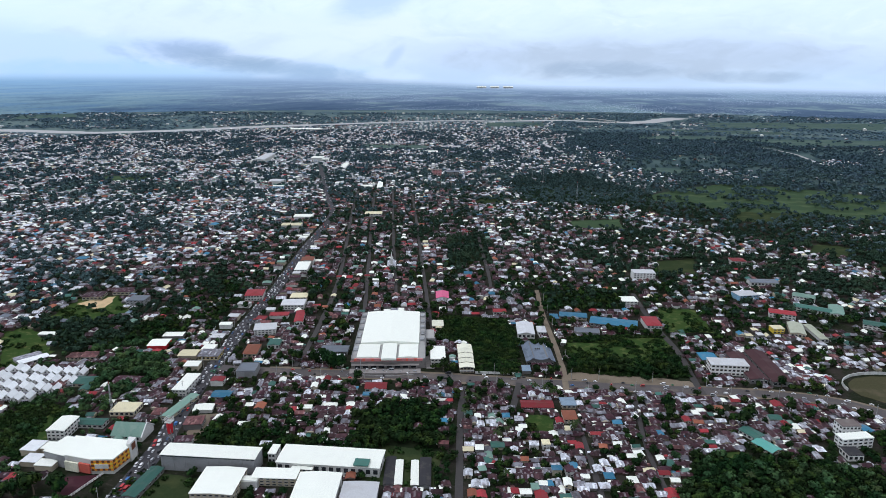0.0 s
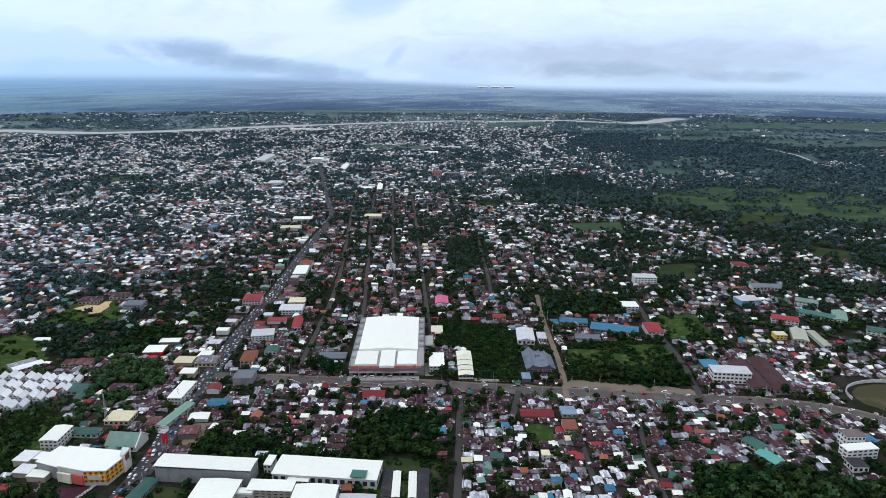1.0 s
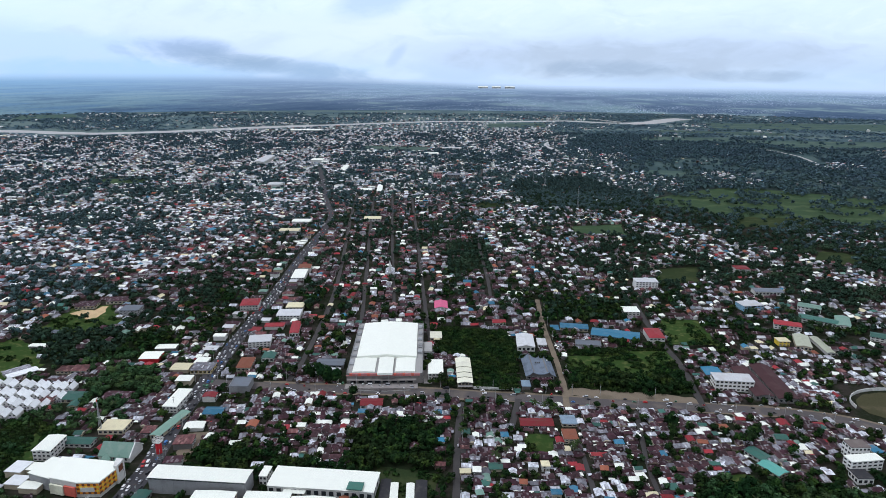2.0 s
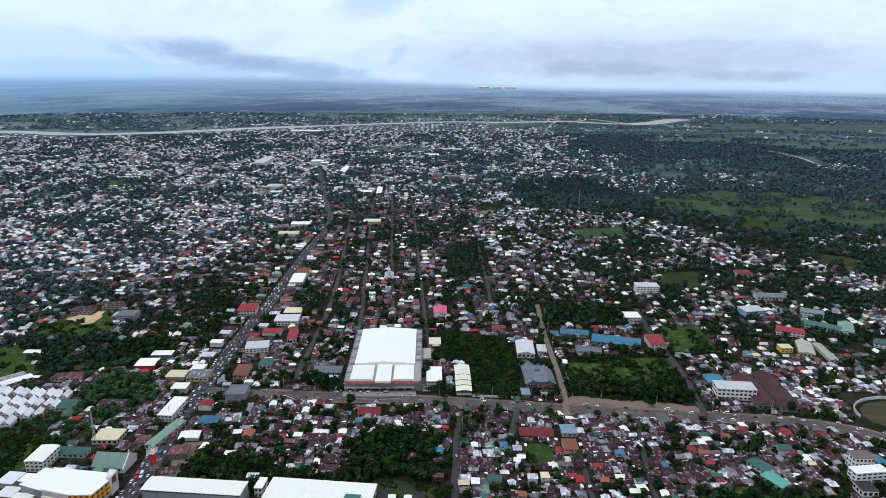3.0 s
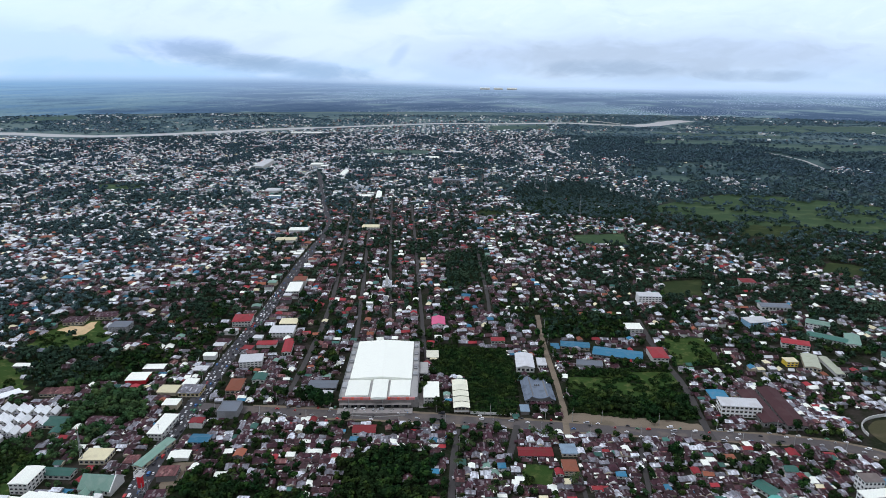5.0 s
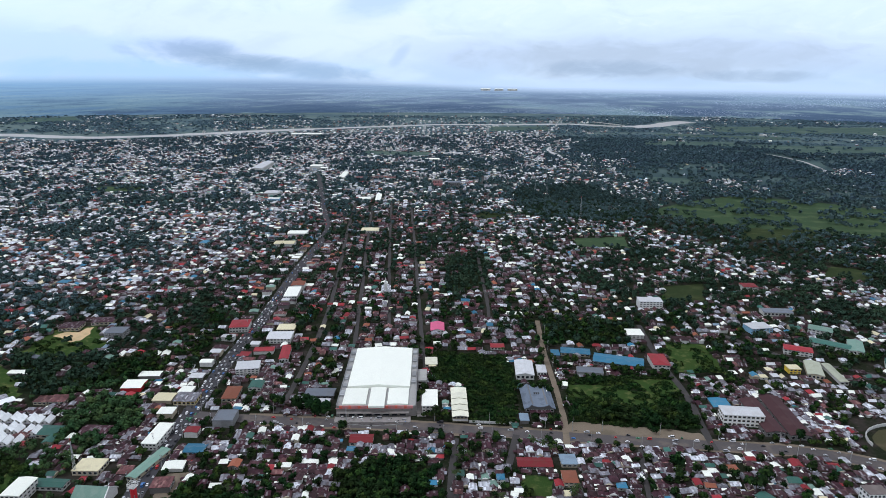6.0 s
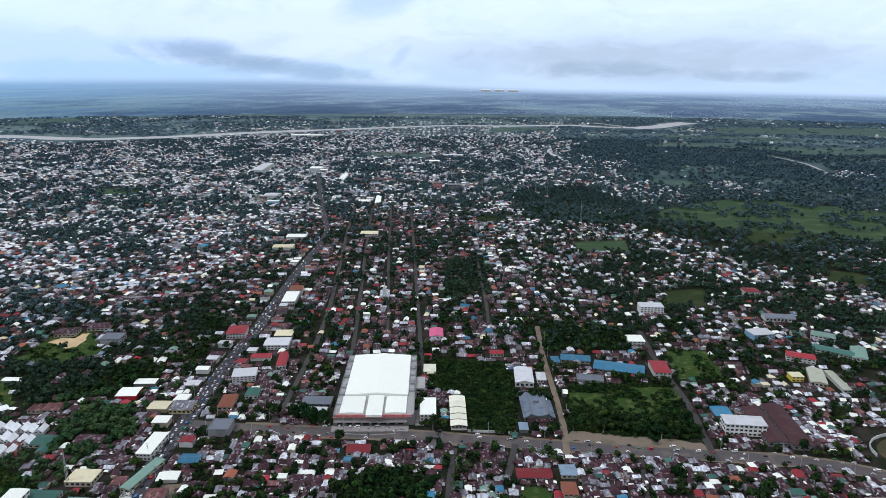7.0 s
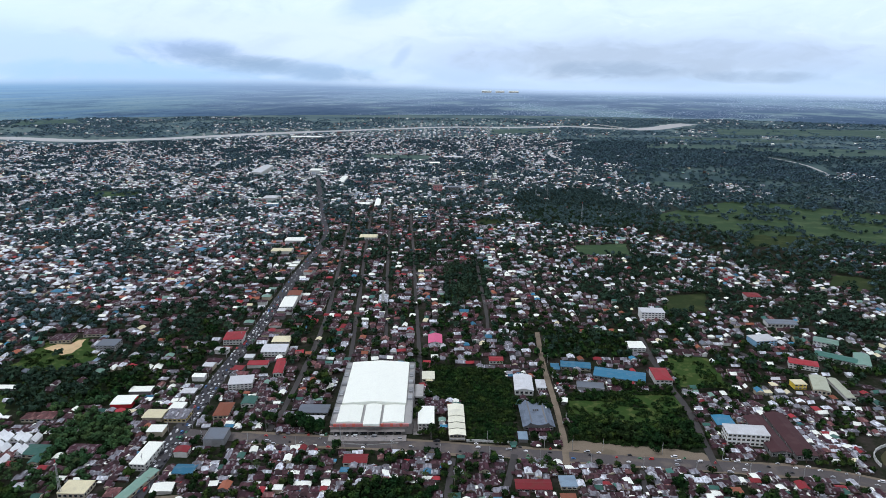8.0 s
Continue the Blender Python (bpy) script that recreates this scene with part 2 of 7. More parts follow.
# light green leaves; in the west the paleness also paints in haze
LIGHTLEAF = mat("light_leaves", (0.038, 0.076, 0.032), 0.88, 0, 0.45, (0.086, 0.146, 0.050), 0.8, 0.10, 0.02, 0.03)
WORN = mat("worn_turf", (0.062, 0.060, 0.032), 0.95, 0, 0.05, (0.12, 0.10, 0.065), 0.6, 0.05, 0.0, 0.03)
SCRUB = mat("scrub_leaves", (0.017, 0.036, 0.011), 0.85, 0, 0.4, (0.054, 0.090, 0.022), 0.8, 0.10, 0.02, 0.03)
# the farther the trees, the more blue haze is mixed into their base colour
FARTHEST = mat("hazed_farthest_leaves", (0.092, 0.146, 0.180), 0.9, 0, 0.3, (0.112, 0.165, 0.185), 0.6, 0.006, 0.02, 0.03)
FARLEAF = mat("hazed_far_leaves", (0.060, 0.098, 0.118), 0.9, 0, 0.35, (0.086, 0.132, 0.138), 0.6, 0.008, 0.02, 0.03)
WOODLEAF = mat("hazed_wood_leaves", (0.040, 0.068, 0.066), 0.9, 0, 0.45, (0.060, 0.094, 0.084), 0.6, 0.03, 0.02, 0.03)
BARK = mat("bark", (0.12, 0.09, 0.065), 0.95, 0, 0.2)
# field green moved towards pale blue, distance haze kept in the colour
FARGRASS = mat("hazed_far_paddy", (0.066, 0.104, 0.088), 0.95, 0, 0.1, (0.115, 0.155, 0.125), 0.6, 0.012, 0.0, 0.03)
PASTURE = mat("pasture", (0.036, 0.066, 0.017), 0.95, 0, 0.05, (0.112, 0.128, 0.044), 0.75, 0.13, 0.01, 0.03)
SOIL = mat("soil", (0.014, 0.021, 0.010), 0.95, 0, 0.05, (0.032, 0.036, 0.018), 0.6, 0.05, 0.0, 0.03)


def simple(name, color, rough, metal=0.0, trans=0.0):
    m = bpy.data.materials.new(name)
    g = Graph(nodes_of(m))
    b = g.add("ShaderNodeBsdfPrincipled")
    b.inputs["Base Color"].default_value = (*color, 1)
    b.inputs["Roughness"].default_value = rough
    b.inputs["Metallic"].default_value = metal
    b.inputs["Transmission Weight"].default_value = trans
    out = g.add("ShaderNodeOutputMaterial")
    g.nt.links.new(b.outputs[0], out.inputs[0])
    return m


GLASS = simple("window_glass", (0.03, 0.035, 0.04), 0.08)


def water_material():
    m = bpy.data.materials.new("river_water")
    g = Graph(nodes_of(m))
    pos = g.add("ShaderNodeNewGeometry").outputs["Position"]
    b = g.add("ShaderNodeBsdfPrincipled")
    # muddy tone raised in the base colour to stand in for reflected sky
    g.put(b.inputs["Base Color"], g.mix(g.noise(pos, 0.01, 3.0), (0.36, 0.35, 0.335), (0.44, 0.43, 0.41)))
    b.inputs["Roughness"].default_value = 0.4
    bump = g.add("ShaderNodeBump")
    bump.inputs["Strength"].default_value = 0.3
    g.put(bump.inputs["Height"], g.noise(pos, 0.4, 3.0))
    g.nt.links.new(bump.outputs[0], b.inputs["Normal"])
    out = g.add("ShaderNodeOutputMaterial")
    g.nt.links.new(b.outputs[0], out.inputs[0])
    return m


WATER = water_material()


def ground_material():
    """Yards, weeds and bare soil near the town; paddies and scrub farther out, with distance haze painted into their
    colour.
    """
    m = bpy.data.materials.new("ground_cover")
    g = Graph(nodes_of(m))
    pos = g.add("ShaderNodeNewGeometry").outputs["Position"]
    a, b_, c = g.noise(pos, 0.05, 5.0), g.noise(pos, 0.35, 4.0, 0.6), g.noise(pos, 0.004, 4.0)
    col = g.mix(g.ramp(a, 0.44, 0.66), (0.015, 0.020, 0.010), (0.038, 0.033, 0.028))
    col = g.mix(g.math("MULTIPLY", g.ramp(b_, 0.5, 0.75), 0.6), col, (0.066, 0.056, 0.049))
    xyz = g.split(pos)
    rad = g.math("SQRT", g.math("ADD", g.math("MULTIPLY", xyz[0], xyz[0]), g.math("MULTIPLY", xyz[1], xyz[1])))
    # haze in the base colour: bluer on the plain, paler again beyond 2600 m
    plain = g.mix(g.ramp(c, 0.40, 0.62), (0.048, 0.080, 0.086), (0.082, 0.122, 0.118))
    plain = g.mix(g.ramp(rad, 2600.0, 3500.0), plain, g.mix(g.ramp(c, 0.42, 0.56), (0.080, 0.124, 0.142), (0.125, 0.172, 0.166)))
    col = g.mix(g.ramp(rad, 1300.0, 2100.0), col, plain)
    b = g.add("ShaderNodeBsdfPrincipled")
    g.put(b.inputs["Base Color"], col)
    b.inputs["Roughness"].default_value = 0.95
    b.inputs["Specular IOR Level"].default_value = 0.03
    bump = g.add("ShaderNodeBump")
    bump.inputs["Strength"].default_value = 0.4
    g.put(bump.inputs["Height"], b_)
    g.nt.links.new(bump.outputs[0], b.inputs["Normal"])
    out = g.add("ShaderNodeOutputMaterial")
    g.nt.links.new(b.outputs[0], out.inputs[0])
    return m


def backdrop_material():
    """The far plain as a glowing backdrop, laid out as it would lie on the flat ground behind, with painted haze that
    fades it out under the clouds.
    """
    m = bpy.data.materials.new("glowing_far_plain")
    g = Graph(nodes_of(m))
    pos = g.add("ShaderNodeNewGeometry").outputs["Position"]
    xyz = g.split(pos)
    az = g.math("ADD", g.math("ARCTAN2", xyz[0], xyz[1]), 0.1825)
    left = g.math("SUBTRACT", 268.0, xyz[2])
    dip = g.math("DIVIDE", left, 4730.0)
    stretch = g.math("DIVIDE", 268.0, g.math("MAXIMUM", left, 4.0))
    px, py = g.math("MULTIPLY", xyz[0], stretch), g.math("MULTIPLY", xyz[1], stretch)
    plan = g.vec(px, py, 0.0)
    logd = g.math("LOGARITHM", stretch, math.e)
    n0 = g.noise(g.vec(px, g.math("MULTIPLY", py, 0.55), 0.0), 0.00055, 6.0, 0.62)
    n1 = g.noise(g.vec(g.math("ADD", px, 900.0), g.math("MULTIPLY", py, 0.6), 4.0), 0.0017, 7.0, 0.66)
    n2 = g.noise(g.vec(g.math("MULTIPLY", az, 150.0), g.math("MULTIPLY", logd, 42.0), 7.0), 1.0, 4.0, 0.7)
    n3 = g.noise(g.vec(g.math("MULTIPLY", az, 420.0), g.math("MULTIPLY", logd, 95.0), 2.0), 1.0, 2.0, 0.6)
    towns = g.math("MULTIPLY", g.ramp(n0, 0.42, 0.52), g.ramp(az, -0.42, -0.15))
    # brighter, bluer base in the west, where the painted haze is thicker
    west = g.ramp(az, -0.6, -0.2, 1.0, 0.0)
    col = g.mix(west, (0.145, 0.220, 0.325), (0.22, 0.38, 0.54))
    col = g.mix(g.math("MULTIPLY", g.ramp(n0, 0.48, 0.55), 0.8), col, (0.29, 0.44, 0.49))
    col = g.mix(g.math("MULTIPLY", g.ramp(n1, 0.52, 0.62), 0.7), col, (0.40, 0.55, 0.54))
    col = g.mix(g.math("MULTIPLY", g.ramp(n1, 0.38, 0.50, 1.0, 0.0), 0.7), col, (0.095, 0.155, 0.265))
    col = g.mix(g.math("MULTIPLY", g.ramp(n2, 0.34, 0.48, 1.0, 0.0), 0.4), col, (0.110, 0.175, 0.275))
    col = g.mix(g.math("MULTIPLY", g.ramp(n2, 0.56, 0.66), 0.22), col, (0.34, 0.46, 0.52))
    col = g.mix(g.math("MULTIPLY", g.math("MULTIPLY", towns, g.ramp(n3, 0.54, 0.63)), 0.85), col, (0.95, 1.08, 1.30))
    # haze painted over the pattern, denser towards the horizon
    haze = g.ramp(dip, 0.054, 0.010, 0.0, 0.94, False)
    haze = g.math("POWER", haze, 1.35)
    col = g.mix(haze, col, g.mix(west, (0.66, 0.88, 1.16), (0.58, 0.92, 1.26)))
    # the backdrop emits its colour itself, no lamp or sky lights it
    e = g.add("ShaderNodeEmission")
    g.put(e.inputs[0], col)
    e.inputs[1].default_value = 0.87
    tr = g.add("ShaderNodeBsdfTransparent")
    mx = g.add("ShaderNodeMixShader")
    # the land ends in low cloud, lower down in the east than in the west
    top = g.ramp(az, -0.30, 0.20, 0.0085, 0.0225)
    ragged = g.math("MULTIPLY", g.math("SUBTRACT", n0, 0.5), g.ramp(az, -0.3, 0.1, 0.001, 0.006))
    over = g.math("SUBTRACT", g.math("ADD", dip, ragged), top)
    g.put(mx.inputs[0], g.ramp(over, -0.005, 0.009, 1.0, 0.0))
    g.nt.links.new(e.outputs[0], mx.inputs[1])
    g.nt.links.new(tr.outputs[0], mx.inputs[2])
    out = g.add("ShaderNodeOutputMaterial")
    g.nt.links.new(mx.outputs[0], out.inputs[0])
    return m


# ---- mesh helpers ----
def finish(name, bm, *mats):
    bmesh.ops.recalc_face_normals(bm, faces=bm.faces)
    me = bpy.data.meshes.new(name)
    bm.to_mesh(me)
    bm.free()
    for m in mats:
        me.materials.append(m)
    return me


def part(name, bm, material, parent, label=""):
    me = finish(name, bm, *(material if isinstance(material, (list, tuple)) else (material,)))
    ob = new(name, me)
    ob.parent = parent
    if label:
        tagged(ob, label)
    return ob


def thing(name, label, category, m=None, group="", kind=""):
    ob = tagged(new(name), label, category, group, kind)
    ob.empty_display_size = 0.5
    if m is not None:
        ob.matrix_basis = m
    return ob


def box(bm, c, s, turn=0.0, mat_index=0):
    r = bmesh.ops.create_cube(bm, size=1.0, matrix=pose(*c, 0, 0, turn) @ Matrix.Diagonal((*s, 1)))
    for v in r["verts"]:
        for f in v.link_faces:
            f.material_index = mat_index
    return bm


def extrude_poly(bm, pts, z0, z1):
    """A closed prism over a plan outline."""
    lo = [bm.verts.new((x, y, z0)) for x, y in pts]
    hi = [bm.verts.new((x, y, z1)) for x, y in pts]
    bm.faces.new(lo[::-1]), bm.faces.new(hi)
    for i in range(len(pts)):
        j = (i + 1) % len(pts)
        bm.faces.new((lo[i], lo[j], hi[j], hi[i]))
    return bm


def section(bm, pts, y0, y1):
    """A profile in x and z drawn along y."""
    a = [bm.verts.new((x, y0, z)) for x, z in pts]
    b = [bm.verts.new((x, y1, z)) for x, z in pts]
    bm.faces.new(a), bm.faces.new(b[::-1])
    for i in range(len(pts)):
        j = (i + 1) % len(pts)
        bm.faces.new((a[j], a[i], b[i], b[j]))
    return bm


def gable_roof(bm, w, d, h, rise, over=0.45, t=0.14):
    a, dz = w / 2 + over, rise * over / (w / 2)
    return section(bm, [(-a, h - dz), (0, h + rise), (a, h - dz), (a, h - dz + t), (0, h + rise + t), (-a, h - dz + t)], -d / 2 - over, d / 2 + over)


def hip_roof(bm, w, d, h, rise, over=0.45, t=0.14):
    a, b = w / 2 + over, d / 2 + over
    r = max(b - a, 0.0) if d >= w else 0.0
    q = max(a - b, 0.0) if w > d else 0.0
    low = [bm.verts.new((x, y, h)) for x, y in ((-a, -b), (a, -b), (a, b), (-a, b))]
    mid = [bm.verts.new((v.co.x, v.co.y, h + t)) for v in low]
    e1, e2 = bm.verts.new((-q, -r, h + t + rise)), bm.verts.new((q, r + 0.01, h + t + rise))
    bm.faces.new(low[::-1])
    for i in range(4):
        j = (i + 1) % 4
        bm.faces.new((low[i], low[j], mid[j], mid[i]))
    if d >= w:
        for f in ((mid[0], mid[1], e1), (mid[1], mid[2], e2, e1), (mid[2], mid[3], e2), (mid[3], mid[0], e1, e2)):
            bm.faces.new(f)
    else:
        for f in ((mid[0], mid[1], e2, e1), (mid[1], mid[2], e2), (mid[2], mid[3], e1, e2), (mid[3], mid[0], e1)):
            bm.faces.new(f)
    return bm


def gable_walls(bm, w, d, h, rise):
    return section(bm, [(-w / 2, 0), (w / 2, 0), (w / 2, h), (0, h + rise), (-w / 2, h)], -d / 2, d / 2)


def window_mesh(w, h):
    bm = bmesh.new()
    for x in (-w / 2, w / 2):
        box(bm, (x, 0, 0), (0.12, 0.16, h + 0.12))
    for z in (-h / 2, h / 2):
        box(bm, (0, 0, z), (w, 0.16, 0.12))
    return bm


WINDOWS = {}


def add_window(parent, x, y, z, w, h, turn, frame_mat, joined=False):
    """A framed window with its pane, set on a wall."""
    key = (round(w, 2), round(h, 2), frame_mat.name)
    if key not in WINDOWS:
        bm = bmesh.new()
        box(bm, (0, 0.0, 0), (w, 0.08, h))
        WINDOWS[key] = finish("window", window_mesh(w, h), frame_mat), finish("pane", bm, GLASS)
    f = new("window", WINDOWS[key][0])
    f.parent, f.matrix_basis = parent, pose(x, y, z, 0, 0, turn)
    if joined:
        if (key, 1) not in WINDOWS:
            bm = box(window_mesh(w, h), (0, 0, 0), (w, 0.08, h), 0, 1)
            WINDOWS[key, 1] = finish("window", bm, frame_mat, GLASS)
        f.data = WINDOWS[key, 1]
        return f
    p = new("pane", WINDOWS[key][1])
    p.parent = f
    return f


def mesh_np(name, verts, tris, quads, tri_mat, quad_mat, mats):
    """A large joined mesh from arrays."""
    me = bpy.data.meshes.new(name)
    nv, nt, nq = len(verts), len(tris), len(quads)
    me.vertices.add(nv)
    me.vertices.foreach_set("co", np.asarray(verts, np.float32).ravel())
    loops = np.concatenate([np.asarray(tris, np.int32).ravel(), np.asarray(quads, np.int32).ravel()])
    me.loops.add(len(loops))
    me.loops.foreach_set("vertex_index", loops)
    me.polygons.add(nt + nq)
    me.polygons.foreach_set("loop_start", np.concatenate([np.arange(nt) * 3, nt * 3 + np.arange(nq) * 4]).astype(np.int32))
    me.polygons.foreach_set("material_index", np.concatenate([tri_mat, quad_mat]).astype(np.int32))
    for m in mats:
        me.materials.append(m)
    me.update(calc_edges=True)
    me.validate()
    return me

# ---- the plan: roads, river, fields ----
GRID = 12.0  # degrees by which the streets of the town lie askew
ROADS = {
    "main": (11.8, [(-236, 391.5), (-208, 393.5), (-162, 397.5), (-119, 404), (-85, 407.6), (-50, 410), (-21, 412), (3, 414), (42, 417), (98, 422), (138, 425.5), (165, 426), (190, 421), (215, 405), (260, 360)]),
    "highway": (13.0, [(-196, 150), (-206, 215), (-210, 246), (-216, 292), (-229, 336), (-242, 402), (-255, 466), (-271, 568), (-301, 715), (-320, 833)]),
    "highway_north": (10.6, [(-319, 829), (-341, 925), (-400, 1058), (-519, 1346), (-550, 1410)]),
    "west_street": (4.6, [(-184, 405), (-185, 428), (-194.4, 479.8), (-203.8, 531.8), (-219.1, 600.8), (-249.0, 708.6), (-283.3, 826.2), (-315.7, 941.0), (-360.0, 1106.4)]),
    "mall_street": (4.2, [(-168.1, 523.5), (-186.7, 591.2), (-216.0, 697.6), (-250.5, 818.1), (-290.9, 966.6), (-326.7, 1097.9)]),
    "chapel_street": (4.0, [(-150.8, 568.0), (-162.9, 612.6), (-182.7, 683.3), (-213.7, 797.2), (-255.5, 954.2), (-302.2, 1130.3)]),
    "east_street": (4.0, [(-100, 492), (-109, 522), (-143, 652), (-196, 859), (-226, 972), (-262, 1110)]),
    "short_street": (4.0, [(-66, 612), (-68, 628), (-89, 733), (-112, 850)]),
    "dirt_road": (4.8, [(8.4, 405), (8, 420), (1, 471), (-10, 529), (-16, 570), (-21, 612)]),
    "lot_street": (5.2, [(97, 416), (95, 428), (92, 489), (82, 528), (73, 588), (70, 620)]),
    "south_street": (4.4, [(-36, 225), (-43.6, 278), (-50, 319), (-57, 366), (-60, 398)]),
    "alley": (4.6, [(-23.4, 410), (-24.6, 376)]),
    "east_alley": (3.4, [(35, 240), (26.6, 292), (21.7, 322), (17.7, 354), (15, 366)]),
    "far_alley": (3.2, [(64, 265), (57.4, 313), (52.2, 345), (52.2, 408)]),
    "school_street": (6.0, [(140, 610), (190, 560), (225, 560), (262, 530)]),
    "farm_road": (8.5, [(545, 2051), (581, 1966), (599, 1885), (597, 1750)]),
    "old_road": (7.0, [(-200, 1200), (-170, 1330), (-190, 1500), (-120, 1700), (-180, 1960)]),
}
RIVERS = {
    "river_west": (80.0, [(-3300, 1650), (-2500, 1850), (-1968, 2010), (-1581, 1985), (-1375, 2130), (-1169, 2360), (-1000, 2500)]),
    "river": (55.0, [(-1030, 2475), (-872, 2612), (-544, 2868), (-251, 2920), (-10, 3050), (135, 2960), (300, 2960)]),
    "river_bend": (95.0, [(240, 2940), (330, 3000), (400, 3120), (470, 3270), (530, 3330)]),
    "creek": (13.0, [(-22, 1845), (-36, 1885), (-52, 1935), (-74, 2010), (-70, 2075), (-38, 2145), (4, 2223), (50, 2330)]),
}
SHRUB, MEADOW, BARE, WOOD, GREEN = "shrub", "meadow", "bare", "wood", "green"
ZONES = [
    (SHRUB, [(-104, 523), (-41, 529), (-31, 487), (-24, 424), (-54, 420), (-64, 455), (-70, 469), (-91, 469)]),
    (SHRUB, [(5, 497), (40, 508), (84, 516), (94, 440), (60, 434), (10, 434)]),
    (GREEN, [(7, 488), (34, 492), (50, 486), (76, 489), (74, 470), (48, 462), (28, 466), (9, 470)]),
    (GREEN, [(53, 505), (86, 512), (87, 489), (66, 482)]),
    (WOOD, [(24, 458), (40, 462), (58, 455), (82, 468), (96, 446), (60, 438), (30, 437)]),
    (GREEN, [(84, 584), (120, 586), (127, 531), (90, 526)]),
    (WOOD, [(-18, 616), (66, 628), (61, 574), (-11, 559)]),
    (GREEN, [(-425.9, 442.6), (-437.1, 510.8), (-404.1, 517.5), (-372.9, 483.6), (-375.9, 460.6), (-404.8, 449.5)]),
    (GREEN, [(-439.9, 417.1), (-430.1, 434.0), (-391.6, 415.0), (-369.5, 397.1), (-374.6, 370.7), (-384.8, 359.2)]),
    (WOOD, [(-412, 432), (-385, 455), (-350, 466), (-307, 458), (-287, 436), (-312, 412), (-340, 398), (-376, 396), (-390, 410)]),
    (WOOD, [(-312, 400), (-280, 398), (-262, 372), (-274, 340), (-300, 345), (-318, 372)]),
    (WOOD, [(-211, 306), (-192, 322), (-168, 316), (-137, 308), (-112, 314), (-107, 300), (-211, 291)]),
    (WOOD, [(-120, 347), (-105, 361), (-85, 370), (-68, 366), (-61, 322), (-62, 303), (-107, 302), (-112, 321)]),
    (WOOD, [(61.3, 290.5), (67.5, 310.1), (77.3, 335.4), (91.2, 343.2), (112.9, 347.4), (131.4, 345.9), (146.4, 339.7), (177.4, 338.5), (171.1, 311.8)]),
    (MEADOW, [(131, 1146), (206, 1249), (314, 1338), (433, 1299), (700, 1150), (700, 980), (455, 1015), (340, 1049), (220, 1058)]),
    (WOOD, [(-108, 1290), (-70, 1350), (-20, 1372), (20, 1420), (60, 1330), (105, 1250), (131, 1174), (111, 1075), (60, 1048), (10, 1062), (-63, 1060), (-88, 1150)]),
    (WOOD, [(-143, 806), (-98, 818), (-75, 688), (-120, 670)]),
    (MEADOW, [(-880, 1090), (-790, 1110), (-800, 1180), (-900, 1160)]),
    (MEADOW, [(20, 880), (85, 900), (80, 960), (10, 935)]),
    (MEADOW, [(330, 690), (400, 690), (430, 760), (340, 770)]),
    (MEADOW, [(100, 690), (140, 700), (150, 760), (105, 740)]),
    (GREEN, [(-16, 368), (1, 369), (2, 350), (-15, 349)]),
    (GREEN, [(91, 349), (107, 350), (113, 339), (93, 335)]),
    (MEADOW, [(-95, 282), (-58, 282), (-60, 318), (-92, 318)]),
    (MEADOW, [(-215, 238), (-175, 238), (-178, 268), (-212, 272)]),
    (SHRUB, [(-330, 270), (-278, 262), (-278, 312), (-330, 330)]),
    (GREEN, [(-285.4, 273.1), (-294.5, 292.4), (-308.8, 319.0), (-304.7, 319.8), (-286.3, 290.9), (-278.1, 274.5)]),
    (BARE, [(-150, 395), (-92, 399), (-93, 412), (-152, 408)]),
    (BARE, [(8, 421), (93, 428), (93, 436), (12, 434)]),
    (BARE, [(-215, 330), (-210, 300), (-200, 300), (-200, 335)]),
]
FAR_FIELDS = [
    [(690, 4000), (1150, 3900), (1341, 3760), (1341, 3650), (588, 3700)],
    [(1700, 3700), (1900, 3500), (1748, 3400), (1560, 3600)],
    [(-335, 2790), (-103, 2880), (-82, 2640), (-300, 2560)],
    [(572, 3060), (1349, 3165), (1187, 2800), (552, 2720)],
    [(522, 2298), (1006, 2340), (914, 2118), (638, 2052)],
    [(242, 2351), (536, 2361), (483, 2195), (225, 2168)],
    [(-2400, 3000), (-1900, 3480), (-1720, 3300), (-2200, 2850)],
    [(-2500, 2700), (-2350, 2850), (-2150, 2650), (-2300, 2420)],
    [(-1350, 3100), (-900, 3300), (-700, 3150), (-1200, 2950)],
    [(164, 1537), (296, 1530), (266, 1422), (165, 1432)],
    [(251, 1052), (368, 1064), (321, 986), (236, 980)],
    [(310, 864), (357, 851), (325, 798), (287, 810)],
    [(-138, 1088), (-92, 1109), (-95, 1037), (-139, 1027)],
    [(-586, 1852), (-387, 1868), (-374, 1760), (-551, 1765)],
    [(900, 1750), (1250, 1600), (1180, 1480), (850, 1620)],
    [(300, 2650), (800, 2600), (780, 2500), (330, 2520)],
]
EDGE = [(-900, 700), (200, 700), (600, 520), (700, 400), (780, 300), (900, 210), (1000, 110), (1060, 60), (1200, 60), (1300, 90), (1500, 80), (1860, 60), (2100, -80), (2900, -100), (3300, -100)]
ROADS = {k: (w * 1.1, [(x * SIZE, y * SIZE) for x, y in line]) for k, (w, line) in ROADS.items()}
RIVERS = {k: (w * SIZE, [(x * SIZE, y * SIZE) for x, y in line]) for k, (w, line) in RIVERS.items()}
ZONES = [(k, [(x * SIZE, y * SIZE) for x, y in poly]) for k, poly in ZONES]
FAR_FIELDS = [[(x * SIZE, y * SIZE) for x, y in poly] for poly in FAR_FIELDS if max(p[1] for p in poly) < 3170]
EDGE = [(y * SIZE, x * SIZE) for y, x in EDGE]
